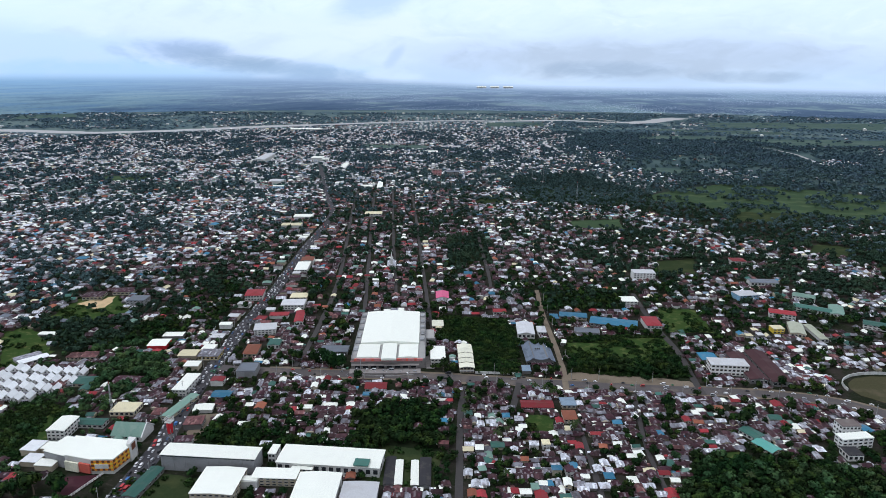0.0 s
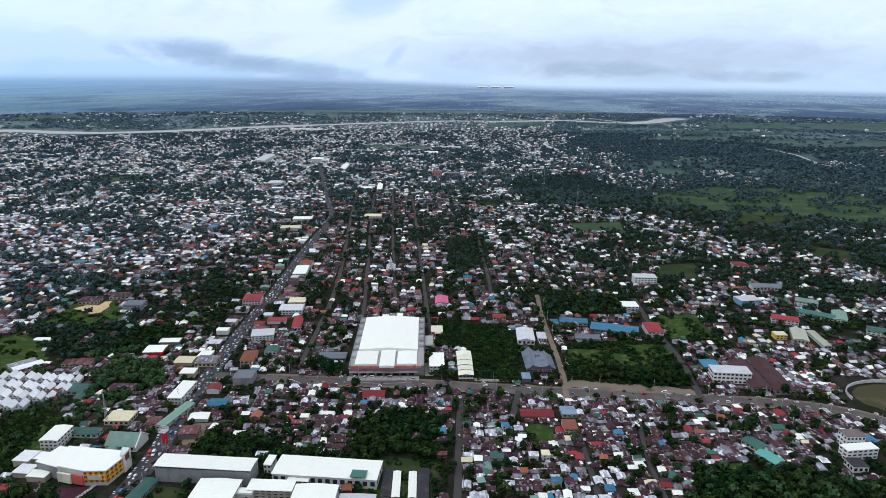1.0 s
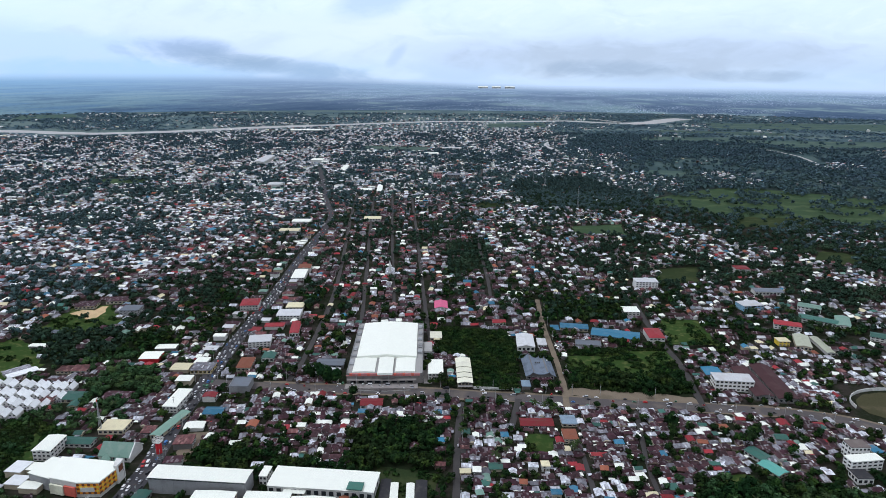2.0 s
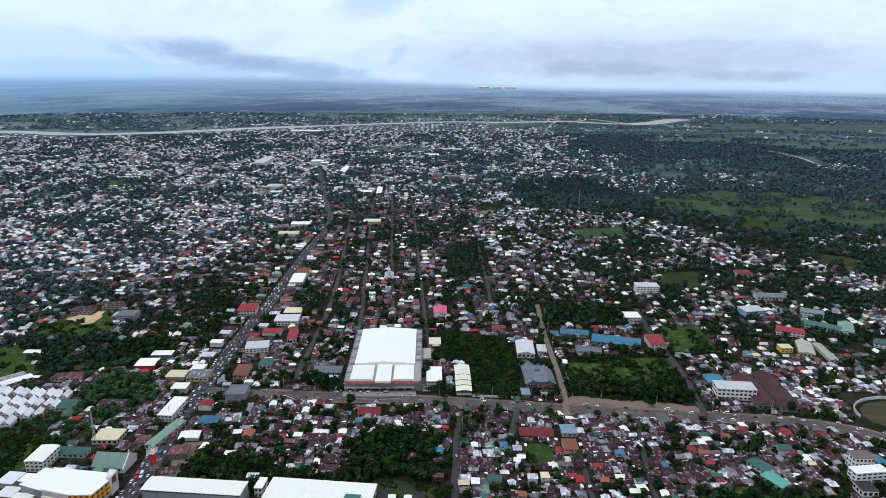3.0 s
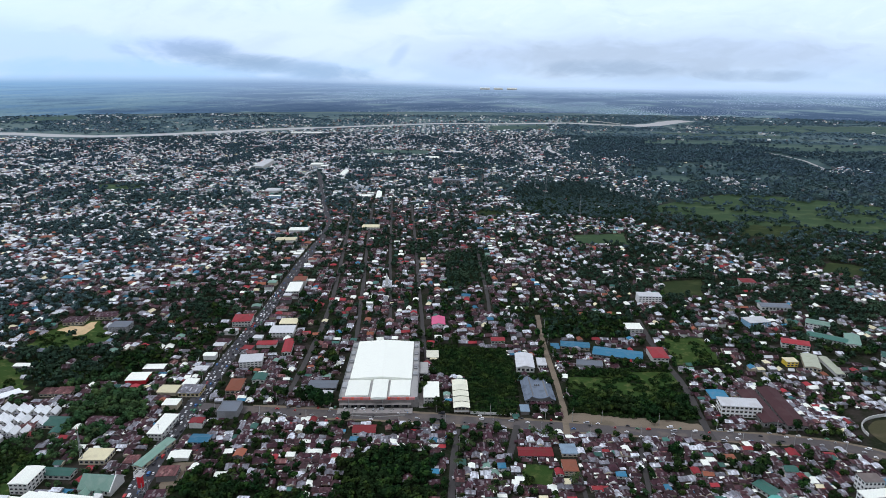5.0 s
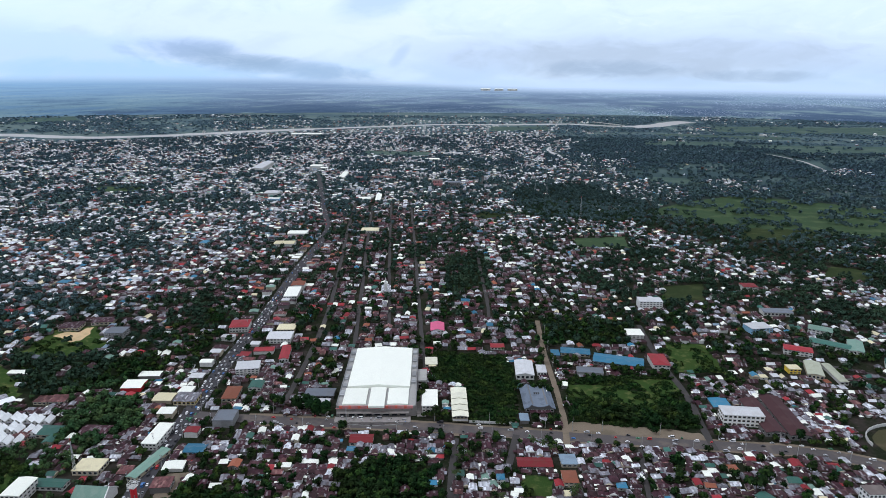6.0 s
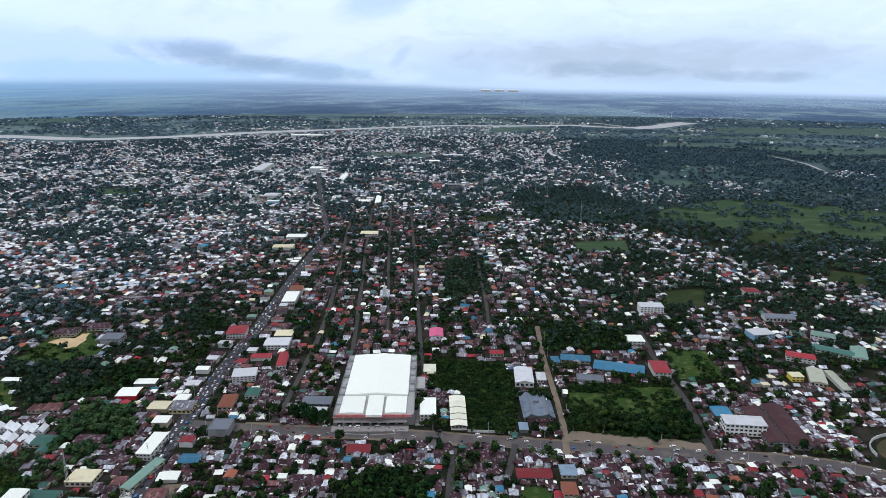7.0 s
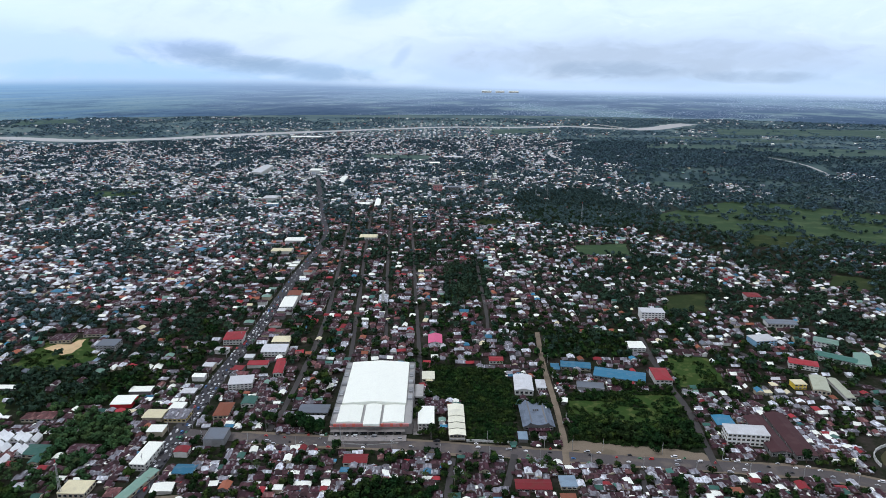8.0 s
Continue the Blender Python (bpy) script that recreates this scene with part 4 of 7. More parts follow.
def school():
    """The school with white roofs round a court."""
    block = hall("school_block", "long grey block building with a white roof and high windows", "school building", -171.6, 270.8, 51, 11, 6, 16.2, "gable", "white", BLOCK, 0.8, 0, 0, ridge_across=True)
    for k in range(21):
        add_window(block, -30.2 + k * 3.02, -6.95, 10.7, 2.5, 1.0, 0, BLOCK, True)
    for x in range(9):
        part("pilaster", box(bmesh.new(), (-31.0 + x * 7.75, -6.95, 5.7), (0.4, 0.3, 8.8)), BLOCK, block)
    hall("school_annexe", "low white-roofed lean-to against a grey block building", "school building", -153.5, 262.5, 21, 4.5, 6, 7.5, "flat", "white", PLASTER[0], over=0.2)
    hall("school_block", "wide school block with a white metal roof and shaded gallery", "school building", -113, 287, 55, 17, 5, 10, "gable", "white", PLASTER[0], 0.7, 1, 14, ridge_across=True)
    hall("school_gymnasium", "school gymnasium with a high white gabled roof", "gymnasium", -110, 258, 21, 23, 9, 12, "gable", "white", PLASTER[0], 1.2)
    hall("school_block", "lower school block with a pale bluish metal roof", "school building", -90.5, 264, 17.5, 14, 9, 8, "gable", "pale grey", BLOCK, 0.6, 0, 0)
    hall("school_block", "white-roofed school wing with cream galleries", "school building", -160, 256, 21, 22, 8, 10, "gable", "white", PLASTER[1], 1.0, 3, 7)
    hall("school_block", "three-storey school wing with cream galleries and a white roof", "school building", -136, 269, 22, 8, 8, 8.5, "flat", "white", PLASTER[1], storeys=3, bays=7, over=0.9)
    hall("school_annexe", "small red-roofed school annexe", "school building", -129, 243, 8, 8, 8, 7, "gable", "red", PLASTER[1], 1.2)
    hall("school_annexe", "small flat-roofed cream school annexe", "school building", -126, 281, 10, 8, 6, 7, "flat", "white", PLASTER[1], storeys=2, bays=4, over=0.9)
    hall("stair_tower", "narrow white stair tower of a school", "stair tower", -145.5, 288, 4, 9, 6, 9.5, "flat", "white", PLASTER[0], storeys=2, bays=2, over=0.3)
    bm = bmesh.new()
    box(bm, (0, 0, 0.25), (10, 8, 0.5))
    skylight = thing("roof_hatch", "flat green roof hatch on a white school roof", "roof hatch", pose(-97 * SIZE, 288.5 * SIZE, 8.6, 0, 0, 5))
    part("lid", bm, ROOFS["green"], skylight)


def sheds():
    for x, y in ((-77.2, 289.2), (-69, 290.4)):
        hall("long_shed", "long narrow white-roofed shed on a grass plot", "shed", x, y, 3.5, 21.6, 12, 3.4, "gable", "white", PLASTER[2], 0.5)
    for x, y, w in ((-82.2, 289.7, 4.8), (-63.8, 292.4, 5.4)):
        hall("long_shed", "long derelict shed with a black weathered roof", "shed", x, y, w, 24.5, 11, 3.4, "gable", "black", BLOCK, 0.7)


def townhouses():
    """Rows of new white townhouses whose steep gables face the town."""
    proto = None
    rr = random.Random(8)
    for row, (y0, x0, x1) in enumerate(((322, -384, -327), (334.5, -388, -321), (347, -392, -320), (359.5, -378, -321))):
        for i in range(int((x1 - x0) / 5.9) + 1):
            x, y = (x0 + i * 5.9 + row * 0.9) * SIZE, (y0 + (i % 2) * 1.6 + (x0 + i * 5.9 + 350) * 0.09 + rr.uniform(-0.5, 0.5)) * SIZE
            m = pose(x, y, 0, 0, 0, 16 + rr.uniform(-2, 2)) @ Matrix.Diagonal((1, 1, rr.uniform(0.9, 1.1), 1))
            BLOCKED.append((x, y, 5, 7, 16))
            if proto is None:
                proto = thing("townhouse", "new white townhouse with a steep white gabled roof", "townhouse", m, "rows of white townhouses")
                bm = bmesh.new()
                gable_walls(bm, 6.2, 10.5, 3.6, 3.1)
                part("wall", bm, PLASTER[0], proto)
                bm = bmesh.new()
                gable_roof(bm, 6.2, 10.5, 3.6, 3.1, 0.3)
                part("roof", bm, ROOFS["new white"], proto)
                for zz in (1.4, 3.9):
                    for xx in (-1.5, 1.5):
                        add_window(proto, xx, -5.3, zz, 1.0, 1.1, 0, PLASTER[2], True)
                bm = bmesh.new()
                box(bm, (0, -5.3, 1.0), (0.9, 0.1, 2.0))
                part("door", bm, PLASTER[3], proto)
                bm = bmesh.new()
                box(bm, (0, -6.2, 2.5), (5.4, 1.7, 0.18))
                part("porch_roof", bm, ROOFS["weathered grey"], proto)
            else:
                copy_thing(proto, m)


def assembly_hall():
    """A wide grey hall whose roof has two peaks and a sag between them."""
    ob = thing("assembly_hall", "wide hall with a slate-grey roof of two peaks", "hall", pose(-13 * SIZE, 455.5 * SIZE, 0, 0, 0, 11))
    BLOCKED.append((-13 * SIZE, 455.5 * SIZE, 15, 21, 11))
    prof = [(-13.4, 4.2), (-9.5, 5.9), (-7.2, 8.2), (-5.6, 7.2), (-2.0, 6.2), (2.0, 6.2), (5.6, 7.2), (7.2, 8.2), (9.5, 5.9), (13.4, 4.2)]
    bm = bmesh.new()
    section(bm, prof + [(x, z - 0.25) for x, z in prof[::-1]], -19.5, 19.5)
    part("roof", bm, ROOFS["dark slate"], ob)
    bm = bmesh.new()
    section(bm, [(-12.2, 0), (12.2, 0)] + [(x * 0.91, z - 0.3) for x, z in prof[::-1]], -17.5, 17.5)
    part("wall", bm, PLASTER[2], ob)
    for sx in (-1, 1):
        bm = bmesh.new()
        for k in range(19):
            box(bm, (sx * 11.0, -18.4 + k * 2.05, 5.32), (4.6, 0.12, 0.1))
        part("roof_seams", bm, ROOFS["dark slate"], ob)
    for x in (-1.7, 0.0, 1.7):
        bm = bmesh.new()
        box(bm, (x, 4.5, 6.35), (1.3, 3.0, 0.3))
        part("skylight", bm, GLASS, ob, "dark roof light")
    bm = bmesh.new()
    box(bm, (9.6, 9.5, 6.3), (0.7, 2.6, 0.3))
    part("skylight", bm, ROOFS["white"], ob, "bright translucent roof sheet")
    for k in range(6):
        add_window(ob, -10 + k * 4, -17.55, 1.9, 2.6, 1.8, 0, PLASTER[0], True)
    bm = bmesh.new()
    section(bm, [(-9, 3.2), (9, 3.2), (9, 3.4), (-9, 3.4)], -24.5, -19.6)
    part("porch_roof", bm, ROOFS["dark maroon"], ob, "dark porch roof")
    for x in (-8.5, -3, 3, 8.5):
        part("porch_post", box(bmesh.new(), (x, -24.2, 1.6), (0.3, 0.3, 3.2)), CONCRETE, ob)


def stepped_hall():
    """A long pale yellow hall with roof tiers that step down to the road."""
    ob = thing("stepped_hall", "pale yellow hall with a stepped cream roof", "hall", pose(-64.6 * SIZE, 436.5 * SIZE, 0, 0, 0, 12))
    BLOCKED.append((-64.6 * SIZE, 436.5 * SIZE, 8, 27, 12))
    bm = bmesh.new()
    box(bm, (0, 0, 2.9), (12.4, 46, 5.8))
    part("wall", bm, PLASTER[1], ob)
    for k, (y0, y1, z) in enumerate(((-24.5, -15.5, 6.0), (-15.5, -7.0, 6.7), (-7.0, 2.5, 7.4), (2.5, 12.5, 8.0), (12.5, 24.0, 7.2))):
        bm = bmesh.new()
        section(bm, [(-6.9, z - 0.2), (0, z + 0.9), (6.9, z - 0.2), (6.9, z - 0.5), (0, z + 0.6), (-6.9, z - 0.5)], y0, y1)
        part("roof_tier", bm, ROOFS["ivory"], ob)
        bm = bmesh.new()
        box(bm, (0, (y0 + y1) / 2, (z + 5.2) / 2), (12.0, y1 - y0 - 0.6, z - 5.6))
        part("upper_wall", bm, PLASTER[2], ob)
    for k in range(4):
        for z in (1.5, 4.2):
            add_window(ob, -4.6 + k * 3.05, -23.05, z, 2.2, 1.6, 0, PLASTER[3], True)
    bm = bmesh.new()
    box(bm, (0, -24.6, 2.9), (12.6, 2.6, 0.25))
    part("balcony", bm, CONCRETE, ob)


def red_tower(x, y):
    ob = thing("sign_tower", "red advertising tower with a white cage on top", "tower", pose(x * SIZE, y * SIZE, 0))
    bm = bmesh.new()
    for sx in (-1.5, 1.5):
        for sy in (-1.5, 1.5):
            box(bm, (sx, sy, 5), (0.35, 0.35, 10))
    for z in (2, 4, 6):
        for s in (-1.5, 1.5):
            box(bm, (0, s, z), (3, 0.2, 0.2)), box(bm, (s, 0, z), (0.2, 3, 0.2))
    part("leg_frame", bm, STEEL, ob)
    for k in range(6):
        t = k * 60
        part("sign_panel", box(bmesh.new(), (1.6 * math.cos(radians(t)), 1.6 * math.sin(radians(t)), 10.5), (0.4, 1.9, 8.5), t), REDPAINT, ob, "red sign panel")
    bars = [((0, s, z), (5, 0.25, 0.3)) for z in (15.2, 16.6, 18.0) for s in (-2.4, 2.4)]
    bars += [((s, 0, z), (0.25, 5, 0.3)) for z in (15.2, 16.6, 18.0) for s in (-2.4, 2.4)]
    bars += [((sx, sy, 16.6), (0.2, 0.2, 3.1)) for sx in (-2.4, 0, 2.4) for sy in (-2.4, 0, 2.4)]
    for c, size in bars:
        part("cage_bar", box(bmesh.new(), c, size), PLASTER[0], ob)
    part("cage_floor", box(bmesh.new(), (0, 0, 15.1), (5, 5, 0.2)), PLASTER[0], ob, "white steel cage floor")


def mast(x, y, h, base=3.0, name="radio_mast", label="slim steel lattice radio mast"):
    ob = thing(name, label, "mast", pose(x * SIZE, y * SIZE, 0))
    bm = bmesh.new()
    n = max(4, int(h / 4))
    for i in range(n):
        z0, z1 = h * i / n, h * (i + 1) / n
        r0, r1 = base * (1 - 0.85 * i / n) / 2, base * (1 - 0.85 * (i + 1) / n) / 2
        for sx, sy in ((-1, -1), (1, -1), (1, 1), (-1, 1)):
            box(bm, (sx * (r0 + r1) / 2, sy * (r0 + r1) / 2, (z0 + z1) / 2), (0.25, 0.25, z1 - z0))
        for s in (-1, 1):
            box(bm, (0, s * r0, z0), (2 * r0, 0.14, 0.14)), box(bm, (s * r0, 0, z0), (0.14, 2 * r0, 0.14))
    part("lattice", bm, STEEL, ob)
    bm = bmesh.new()
    box(bm, (0, 0, h + 1.5), (0.2, 0.2, 3))
    part("antenna", bm, REDPAINT, ob)
    bm = bmesh.new()
    box(bm, (0, 0, 0.3), (base + 1, base + 1, 0.6))
    part("footing", bm, CONCRETE, ob)


def chapel(x, y, turn):
    ob = hall("chapel", "small white chapel with a pointed spire", "chapel", x, y, 9, 22, turn, 6, "gable", "galvanised", PLASTER[0], 2.6, 1, 3)
    bm = bmesh.new()
    box(bm, (0, -9.5, 7), (3.2, 3.2, 14))
    bmesh.ops.create_cone(bm, cap_ends=True, segments=4, radius1=2.4, radius2=0.05, depth=9, matrix=pose(0, -9.5, 18.5, 0, 0, 45))
    part("spire", bm, PLASTER[0], ob)


def church():
    """A church with a steep pale green roof, a white gable front and two small porches."""
    ob = thing("church", "church with a steep pale green roof and white gable front", "church", pose(-239 * SIZE, 300 * SIZE, 0, 0, 0, -84))
    BLOCKED.append((-239 * SIZE, 300 * SIZE, 13, 11, 6))
    part("wall", gable_walls(bmesh.new(), 16.5, 23, 4.4, 6.0), PLASTER[0], ob)
    part("roof", gable_roof(bmesh.new(), 16.5, 22, 4.4, 6.0, 0.7, 0.2), ROOFS["pale green"], ob)
    for sx in (-1, 1):
        bm = bmesh.new()
        section(bm, [(sx * 9.1, 3.9), (sx * 0.0, 10.6), (sx * 0.0, 11.2), (sx * 9.7, 4.0)], 11.2, 11.9)
        part("verge", bm, WHITEWALL, ob, "white verge of the gable")
    part("cross", box(box(bmesh.new(), (0, 11.5, 12.3), (0.25, 0.25, 2.4)), (0, 11.5, 12.7), (1.2, 0.25, 0.25)), WHITEWALL, ob)
    for k in range(5):
        add_window(ob, 8.3, -8.5 + k * 4.2, 2.3, 1.5, 2.2, 90, WHITEWALL, True)
    for y, w in ((-5.5, 6.5), (3.5, 5.0)):
        bm = gable_roof(bmesh.new(), w, 6.0, 3.0, 2.6, 0.4, 0.18)
        bm.transform(pose(11.4, y, 0, 0, 0, 90))
        part("porch_roof", bm, ROOFS["pale green"], ob)
        bm = gable_walls(bmesh.new(), w - 0.6, 5.6, 3.0, 2.3)
        bm.transform(pose(11.2, y, 0, 0, 0, 90))
        part("porch_wall", bm, WHITEWALL, ob)


def stadium_wall():
    """A curved white perimeter wall round a dirt track."""
    ob = thing("stadium_wall", "curved white perimeter wall round a grassy ground", "wall", pose(233 * SIZE, 446 * SIZE, 0) @ Matrix.Diagonal((SIZE, SIZE, 1, 1)))
    BLOCKED.append((233 * SIZE, 446 * SIZE, 42 * SIZE, 30 * SIZE, 0))
    for k in range(15):
        a = radians(85 + k * 7.2)
        bm = box(bmesh.new(), (40 * math.cos(a), 27 * math.sin(a), 1.3), (0.4, 5.1, 2.6), math.degrees(math.atan2(27 * math.sin(a) * 1.9, 40 * math.cos(a))))
        part("panel", bm, PLASTER[0], ob)
    structure("field_track", patch([((233 + 37 * math.cos(k * 0.4)) * SIZE, (446 + 24 * math.sin(k * 0.4)) * SIZE) for k in range(16)], 0.19, 0.6), WORN, "worn grass sports ground", "field")


def river_bridge():
    """A long pale girder bridge on piers across the river."""
    (x0, y0), (x1, y1) = (90 * SIZE, 3100 * SIZE), (215 * SIZE, 2920 * SIZE)
    n = math.hypot(x1 - x0, y1 - y0)
    ob = thing("bridge", "long pale concrete bridge on piers across the river", "bridge", pose((x0 + x1) / 2, (y0 + y1) / 2, 0, 0, 0, math.degrees(math.atan2(y1 - y0, x1 - x0))))
    part("deck", box(bmesh.new(), (0, 0, 8.5), (n, 12, 1.6)), CONCRETE, ob)
    for sy in (-5.8, 5.8):
        part("parapet", box(bmesh.new(), (0, sy, 9.9), (n, 0.4, 1.2)), PLASTER[0], ob)
    for k in range(6):
        part("pier", box(bmesh.new(), ((k - 2.5) * n / 6, 0, 3.9), (2.4, 9, 7.7)), CONCRETE, ob)


def perimeter_wall():
    """A thin pale wall between the lot and the main road."""
    ob = thing("perimeter_wall", "thin pale plastered wall along an overgrown lot", "wall", pose(-41 * SIZE, 420.6 * SIZE, 0, 0, 0, 7.3))
    for k in range(6):
        bm = bmesh.new()
        box(bm, (-14.7 + k * 5.9, 0, 1.0), (5.5, 0.22, 2.0))
        box(bm, (-14.7 + k * 5.9, 0, 2.06), (5.6, 0.4, 0.12))
        part("panel", bm, PLASTER[0], ob)
        bm = bmesh.new()
        box(bm, (-17.65 + k * 5.9, 0, 1.15), (0.38, 0.38, 2.3))
        part("pillar", bm, CONCRETE, ob)


perimeter_wall()
mall()
orange_mall()
forecourt()
school()
sheds()
townhouses()
red_tower(-214, 299)
mast(-265.5, 318, 26, 1.6, label="thin steel mast beside low buildings")
mast(21, 1060, 44)
mast(-38, 1230, 46)
mast(-62, 1290, 36)
mast(-650, 2500, 95, 9)
mast(-330, 1440, 40)
chapel(-178, 655, 14)
stadium_wall()
river_bridge()
B = hall
B("shop_house", "white two-storey commercial building beside the mall", "shop", -84.2, 431.5, 10.4, 23, 12, 8, "flat", "white", PLASTER[0], storeys=2, bays=4, over=0.4)
assembly_hall()
stepped_hall()
B("shelter", "small open shelter with a faded blue hipped roof", "shelter", -19.8, 425.5, 5.5, 9, 10, 4.2, "hip", "grey blue", PLASTER[2], 1.8)
B("house", "pale yellow house with a cream hipped roof", "house", -97, 497, 9, 13, 12, 4.5, "hip", "ivory", PLASTER[1], 2.2, 1, 3)
B("long_shed", "long narrow shed with a white roof beside a field", "shed", -394, 418, 16, 5.5, 10, 3.5, "gable", "white", PLASTER[2], 0.8, ridge_across=True)
B("long_house", "long house with a pale grey roof beside white townhouses", "house", -369.5, 373, 7.5, 19, -32, 4, "gable", "new white", PLASTER[0], 1.0, 1, 3)
B("long_house", "long house with a grey roof beside white townhouses", "house", -377, 376, 7, 17, -32, 4, "gable", "weathered grey", PLASTER[0], 1.0, 1, 3)
B("house", "cluster house with a faded terracotta roof among trees", "house", -344, 384, 9, 9, 10, 4.2, "hip", "faded red", PLASTER[1], 1.8, 1, 3)
B("house", "cluster house with a faded terracotta roof among trees", "house", -334, 387, 11, 10, 14, 4.2, "hip", "faded red", PLASTER[1], 1.8, 1, 3)
B("warehouse", "white-roofed store with a red awning wall", "store", -296, 414, 14, 13, 14, 5.5, "gable", "white", REDPAINT, 0.8, ridge_across=True)
B("warehouse", "white-roofed store among trees", "store", -295, 432, 15, 8, 14, 5, "gable", "white", PLASTER[2], 0.8, ridge_across=True)
B("shop_row", "shop row with a grey roof and yellow trim beside the highway", "shop", -248, 404, 15, 13, 10, 5.6, "gable", "weathered grey", PLASTER[1], 1.0, 1, 5, ridge_across=True, trim=YELLOW)
B("shop_row", "shop row with a dull cream roof", "shop", -264, 402, 13, 11, 10, 5, "gable", "cream", PLASTER[1], 1.2, ridge_across=True)
B("house", "long house with a dark maroon roof among trees", "house", -282, 357, 17, 9, 8, 4, "gable", "dark maroon", PLASTER[1], 1.6, 1, 4, ridge_across=True)
B("house", "house with a green hipped roof beside white townhouses", "house", -309, 349, 13, 11, 8, 4.5, "hip", "green", PLASTER[1], 2.0, 1, 3)
B("house", "house with a dull red hipped roof beside white townhouses", "house", -322, 343, 10, 9, 8, 4.2, "hip", "faded red", PLASTER[1], 1.8, 1, 3)
B("house", "house with a blue-grey hipped roof", "house", 9, 382, 9, 10, 12, 4.2, "hip", "grey blue", PLASTER[1], 2.0, 1, 3)
B("warehouse", "pale grey gabled warehouse in an overgrown lot", "warehouse", -24.9, 493.8, 13.3, 25, 8, 7, "gable", "pale grey", PLASTER[0], 2.4, 1, 4)
B("pavilion", "white tiered pavilion beside a dirt road", "pavilion", -12.3, 499, 6.6, 13, 9, 5, "hip", "pale grey", PLASTER[0], 2.6, 1, 3)
B("market_hall", "long low building with a faded blue metal roof", "market hall", 46, 526, 38, 16, -6, 5.5, "gable", "blue", PLASTER[2], 2.0, 1, 10, ridge_across=True)
B("tent", "light blue tarpaulin shelter", "shelter", -2.8, 535, 6.3, 11, 8, 3.4, "hip", "blue", PLASTER[2], 1.8)
B("low_hall", "low building with a faded blue metal roof", "hall", 13, 539, 23, 11, 2, 4.5, "gable", "blue", PLASTER[1], 1.4, 1, 6, ridge_across=True)
B("villa", "white three-storey villa with a red roof", "villa", 76, 526, 12.4, 21, 8, 8.5, "hip", "red", PLASTER[0], 1.8, 2, 4)
B("villa", "white villa with a pale hipped roof", "villa", 62.7, 586, 13.8, 14, 10, 6, "hip", "white", PLASTER[0], 1.4, 2, 4)
B("hotel", "white four-storey hotel block", "hotel", 82, 652, 22, 13, 8, 14, "hip", "pale grey", WHITEWALL, 1.6, 4, 7, ridge_across=True)
B("hotel", "white three-storey hotel with rows of windows", "hotel", 116.5, 442.5, 25.5, 12, 5, 14, "hip", "pale grey", WHITEWALL, 2.2, 3, 9, ridge_across=True, trim=PLASTER[1])
B("market_hall", "long market hall with a dark maroon metal roof", "market hall", 132.5, 456, 12, 44, 9, 6, "gable", "plum", PLASTER[2], 2.0, 1, 4)
B("market_hall", "long market hall with a dark maroon metal roof", "market hall", 147.2, 459, 13, 52, 7, 6, "gable", "plum", PLASTER[2], 2.0, 1, 4)
B("shed", "shed with a bright blue tarpaulin roof", "shed", 110.4, 473, 12, 13, 8, 3.5, "gable", "blue", PLASTER[2], 1.0)
B("school_block", "long white building with a red hipped roof", "school building", 189.5, 573, 21, 11, -12, 7.5, "hip", "red", PLASTER[0], 2.2, 2, 7)
B("school_block", "long school building with a faded green metal roof", "school building", 219, 590, 30, 11, -24, 7.5, "gable", "green", PLASTER[0], 1.8, 2, 9, ridge_across=True)
B("school_block", "school building with a pale green metal roof", "school building", 223, 624, 19, 12, -22, 7.5, "gable", "pale green", PLASTER[0], 1.8, 2, 6, ridge_across=True)
B("school_block", "school building with a pale green metal roof", "school building", 237.6, 588, 11, 26, -16, 7.5, "gable", "pale green", PLASTER[0], 1.8, 2, 4)
B("school_block", "school building with a green metal roof", "school building", 262, 560, 26, 12, -20, 6.5, "gable", "green", PLASTER[0], 1.6, 2, 8, ridge_across=True)
B("shop_house", "pale blue three-storey building", "shop", 169.6, 615.5, 20, 14, 20, 9, "flat", "pale grey", BLUEWALL, storeys=3, bays=6, over=0.4)
B("school_block", "long grey-roofed school building", "school building", 198.6, 667, 27, 12, 6, 6.5, "gable", "slate", PLASTER[0], 1.6, 1, 8, ridge_across=True)
B("hall", "building with a pale khaki metal roof", "hall", 190.8, 539.5, 11, 26, -10, 6, "gable", "khaki", PLASTER[1], 1.8, 1, 4)
B("classroom_row", "long narrow pale classroom row", "school building", 205, 538, 6, 32, 5, 4.5, "gable", "khaki", PLASTER[0], 0.9, 1, 2)
B("furniture_store", "tall white-roofed store beside an orange-roofed wing", "store", -264, 618, 13, 30, 14, 9, "flat", "white", PLASTER[0], storeys=2, bays=5, over=0.4)
B("store_annexe", "store wing with a bright orange roof", "store", -268, 642, 13, 15, 14, 9.6, "gable", "terracotta", PLASTER[0], 1.2)
B("shop_house", "white three-storey shop house with a red roof", "shop", -274, 529, 16, 18, 17, 8.5, "hip", "red", PLASTER[0], 1.8, 2, 6)
B("office_block", "cream two-storey office block with a pale roof", "office", -230, 514, 20, 16, 13, 7.5, "gable", "pale grey", PLASTER[0], 1.2, 2, 7, ridge_across=True)
B("office_block", "two-storey block with a mustard yellow roof", "office", -233, 534, 15, 13, 13, 7, "hip", "cream", PLASTER[1], 1.8, 2, 5)
B("fuel_station", "petrol station with a red and white canopy", "petrol station", -233, 490, 15.5, 8, 14, 5, "flat", "red", PLASTER[0], over=0.6)
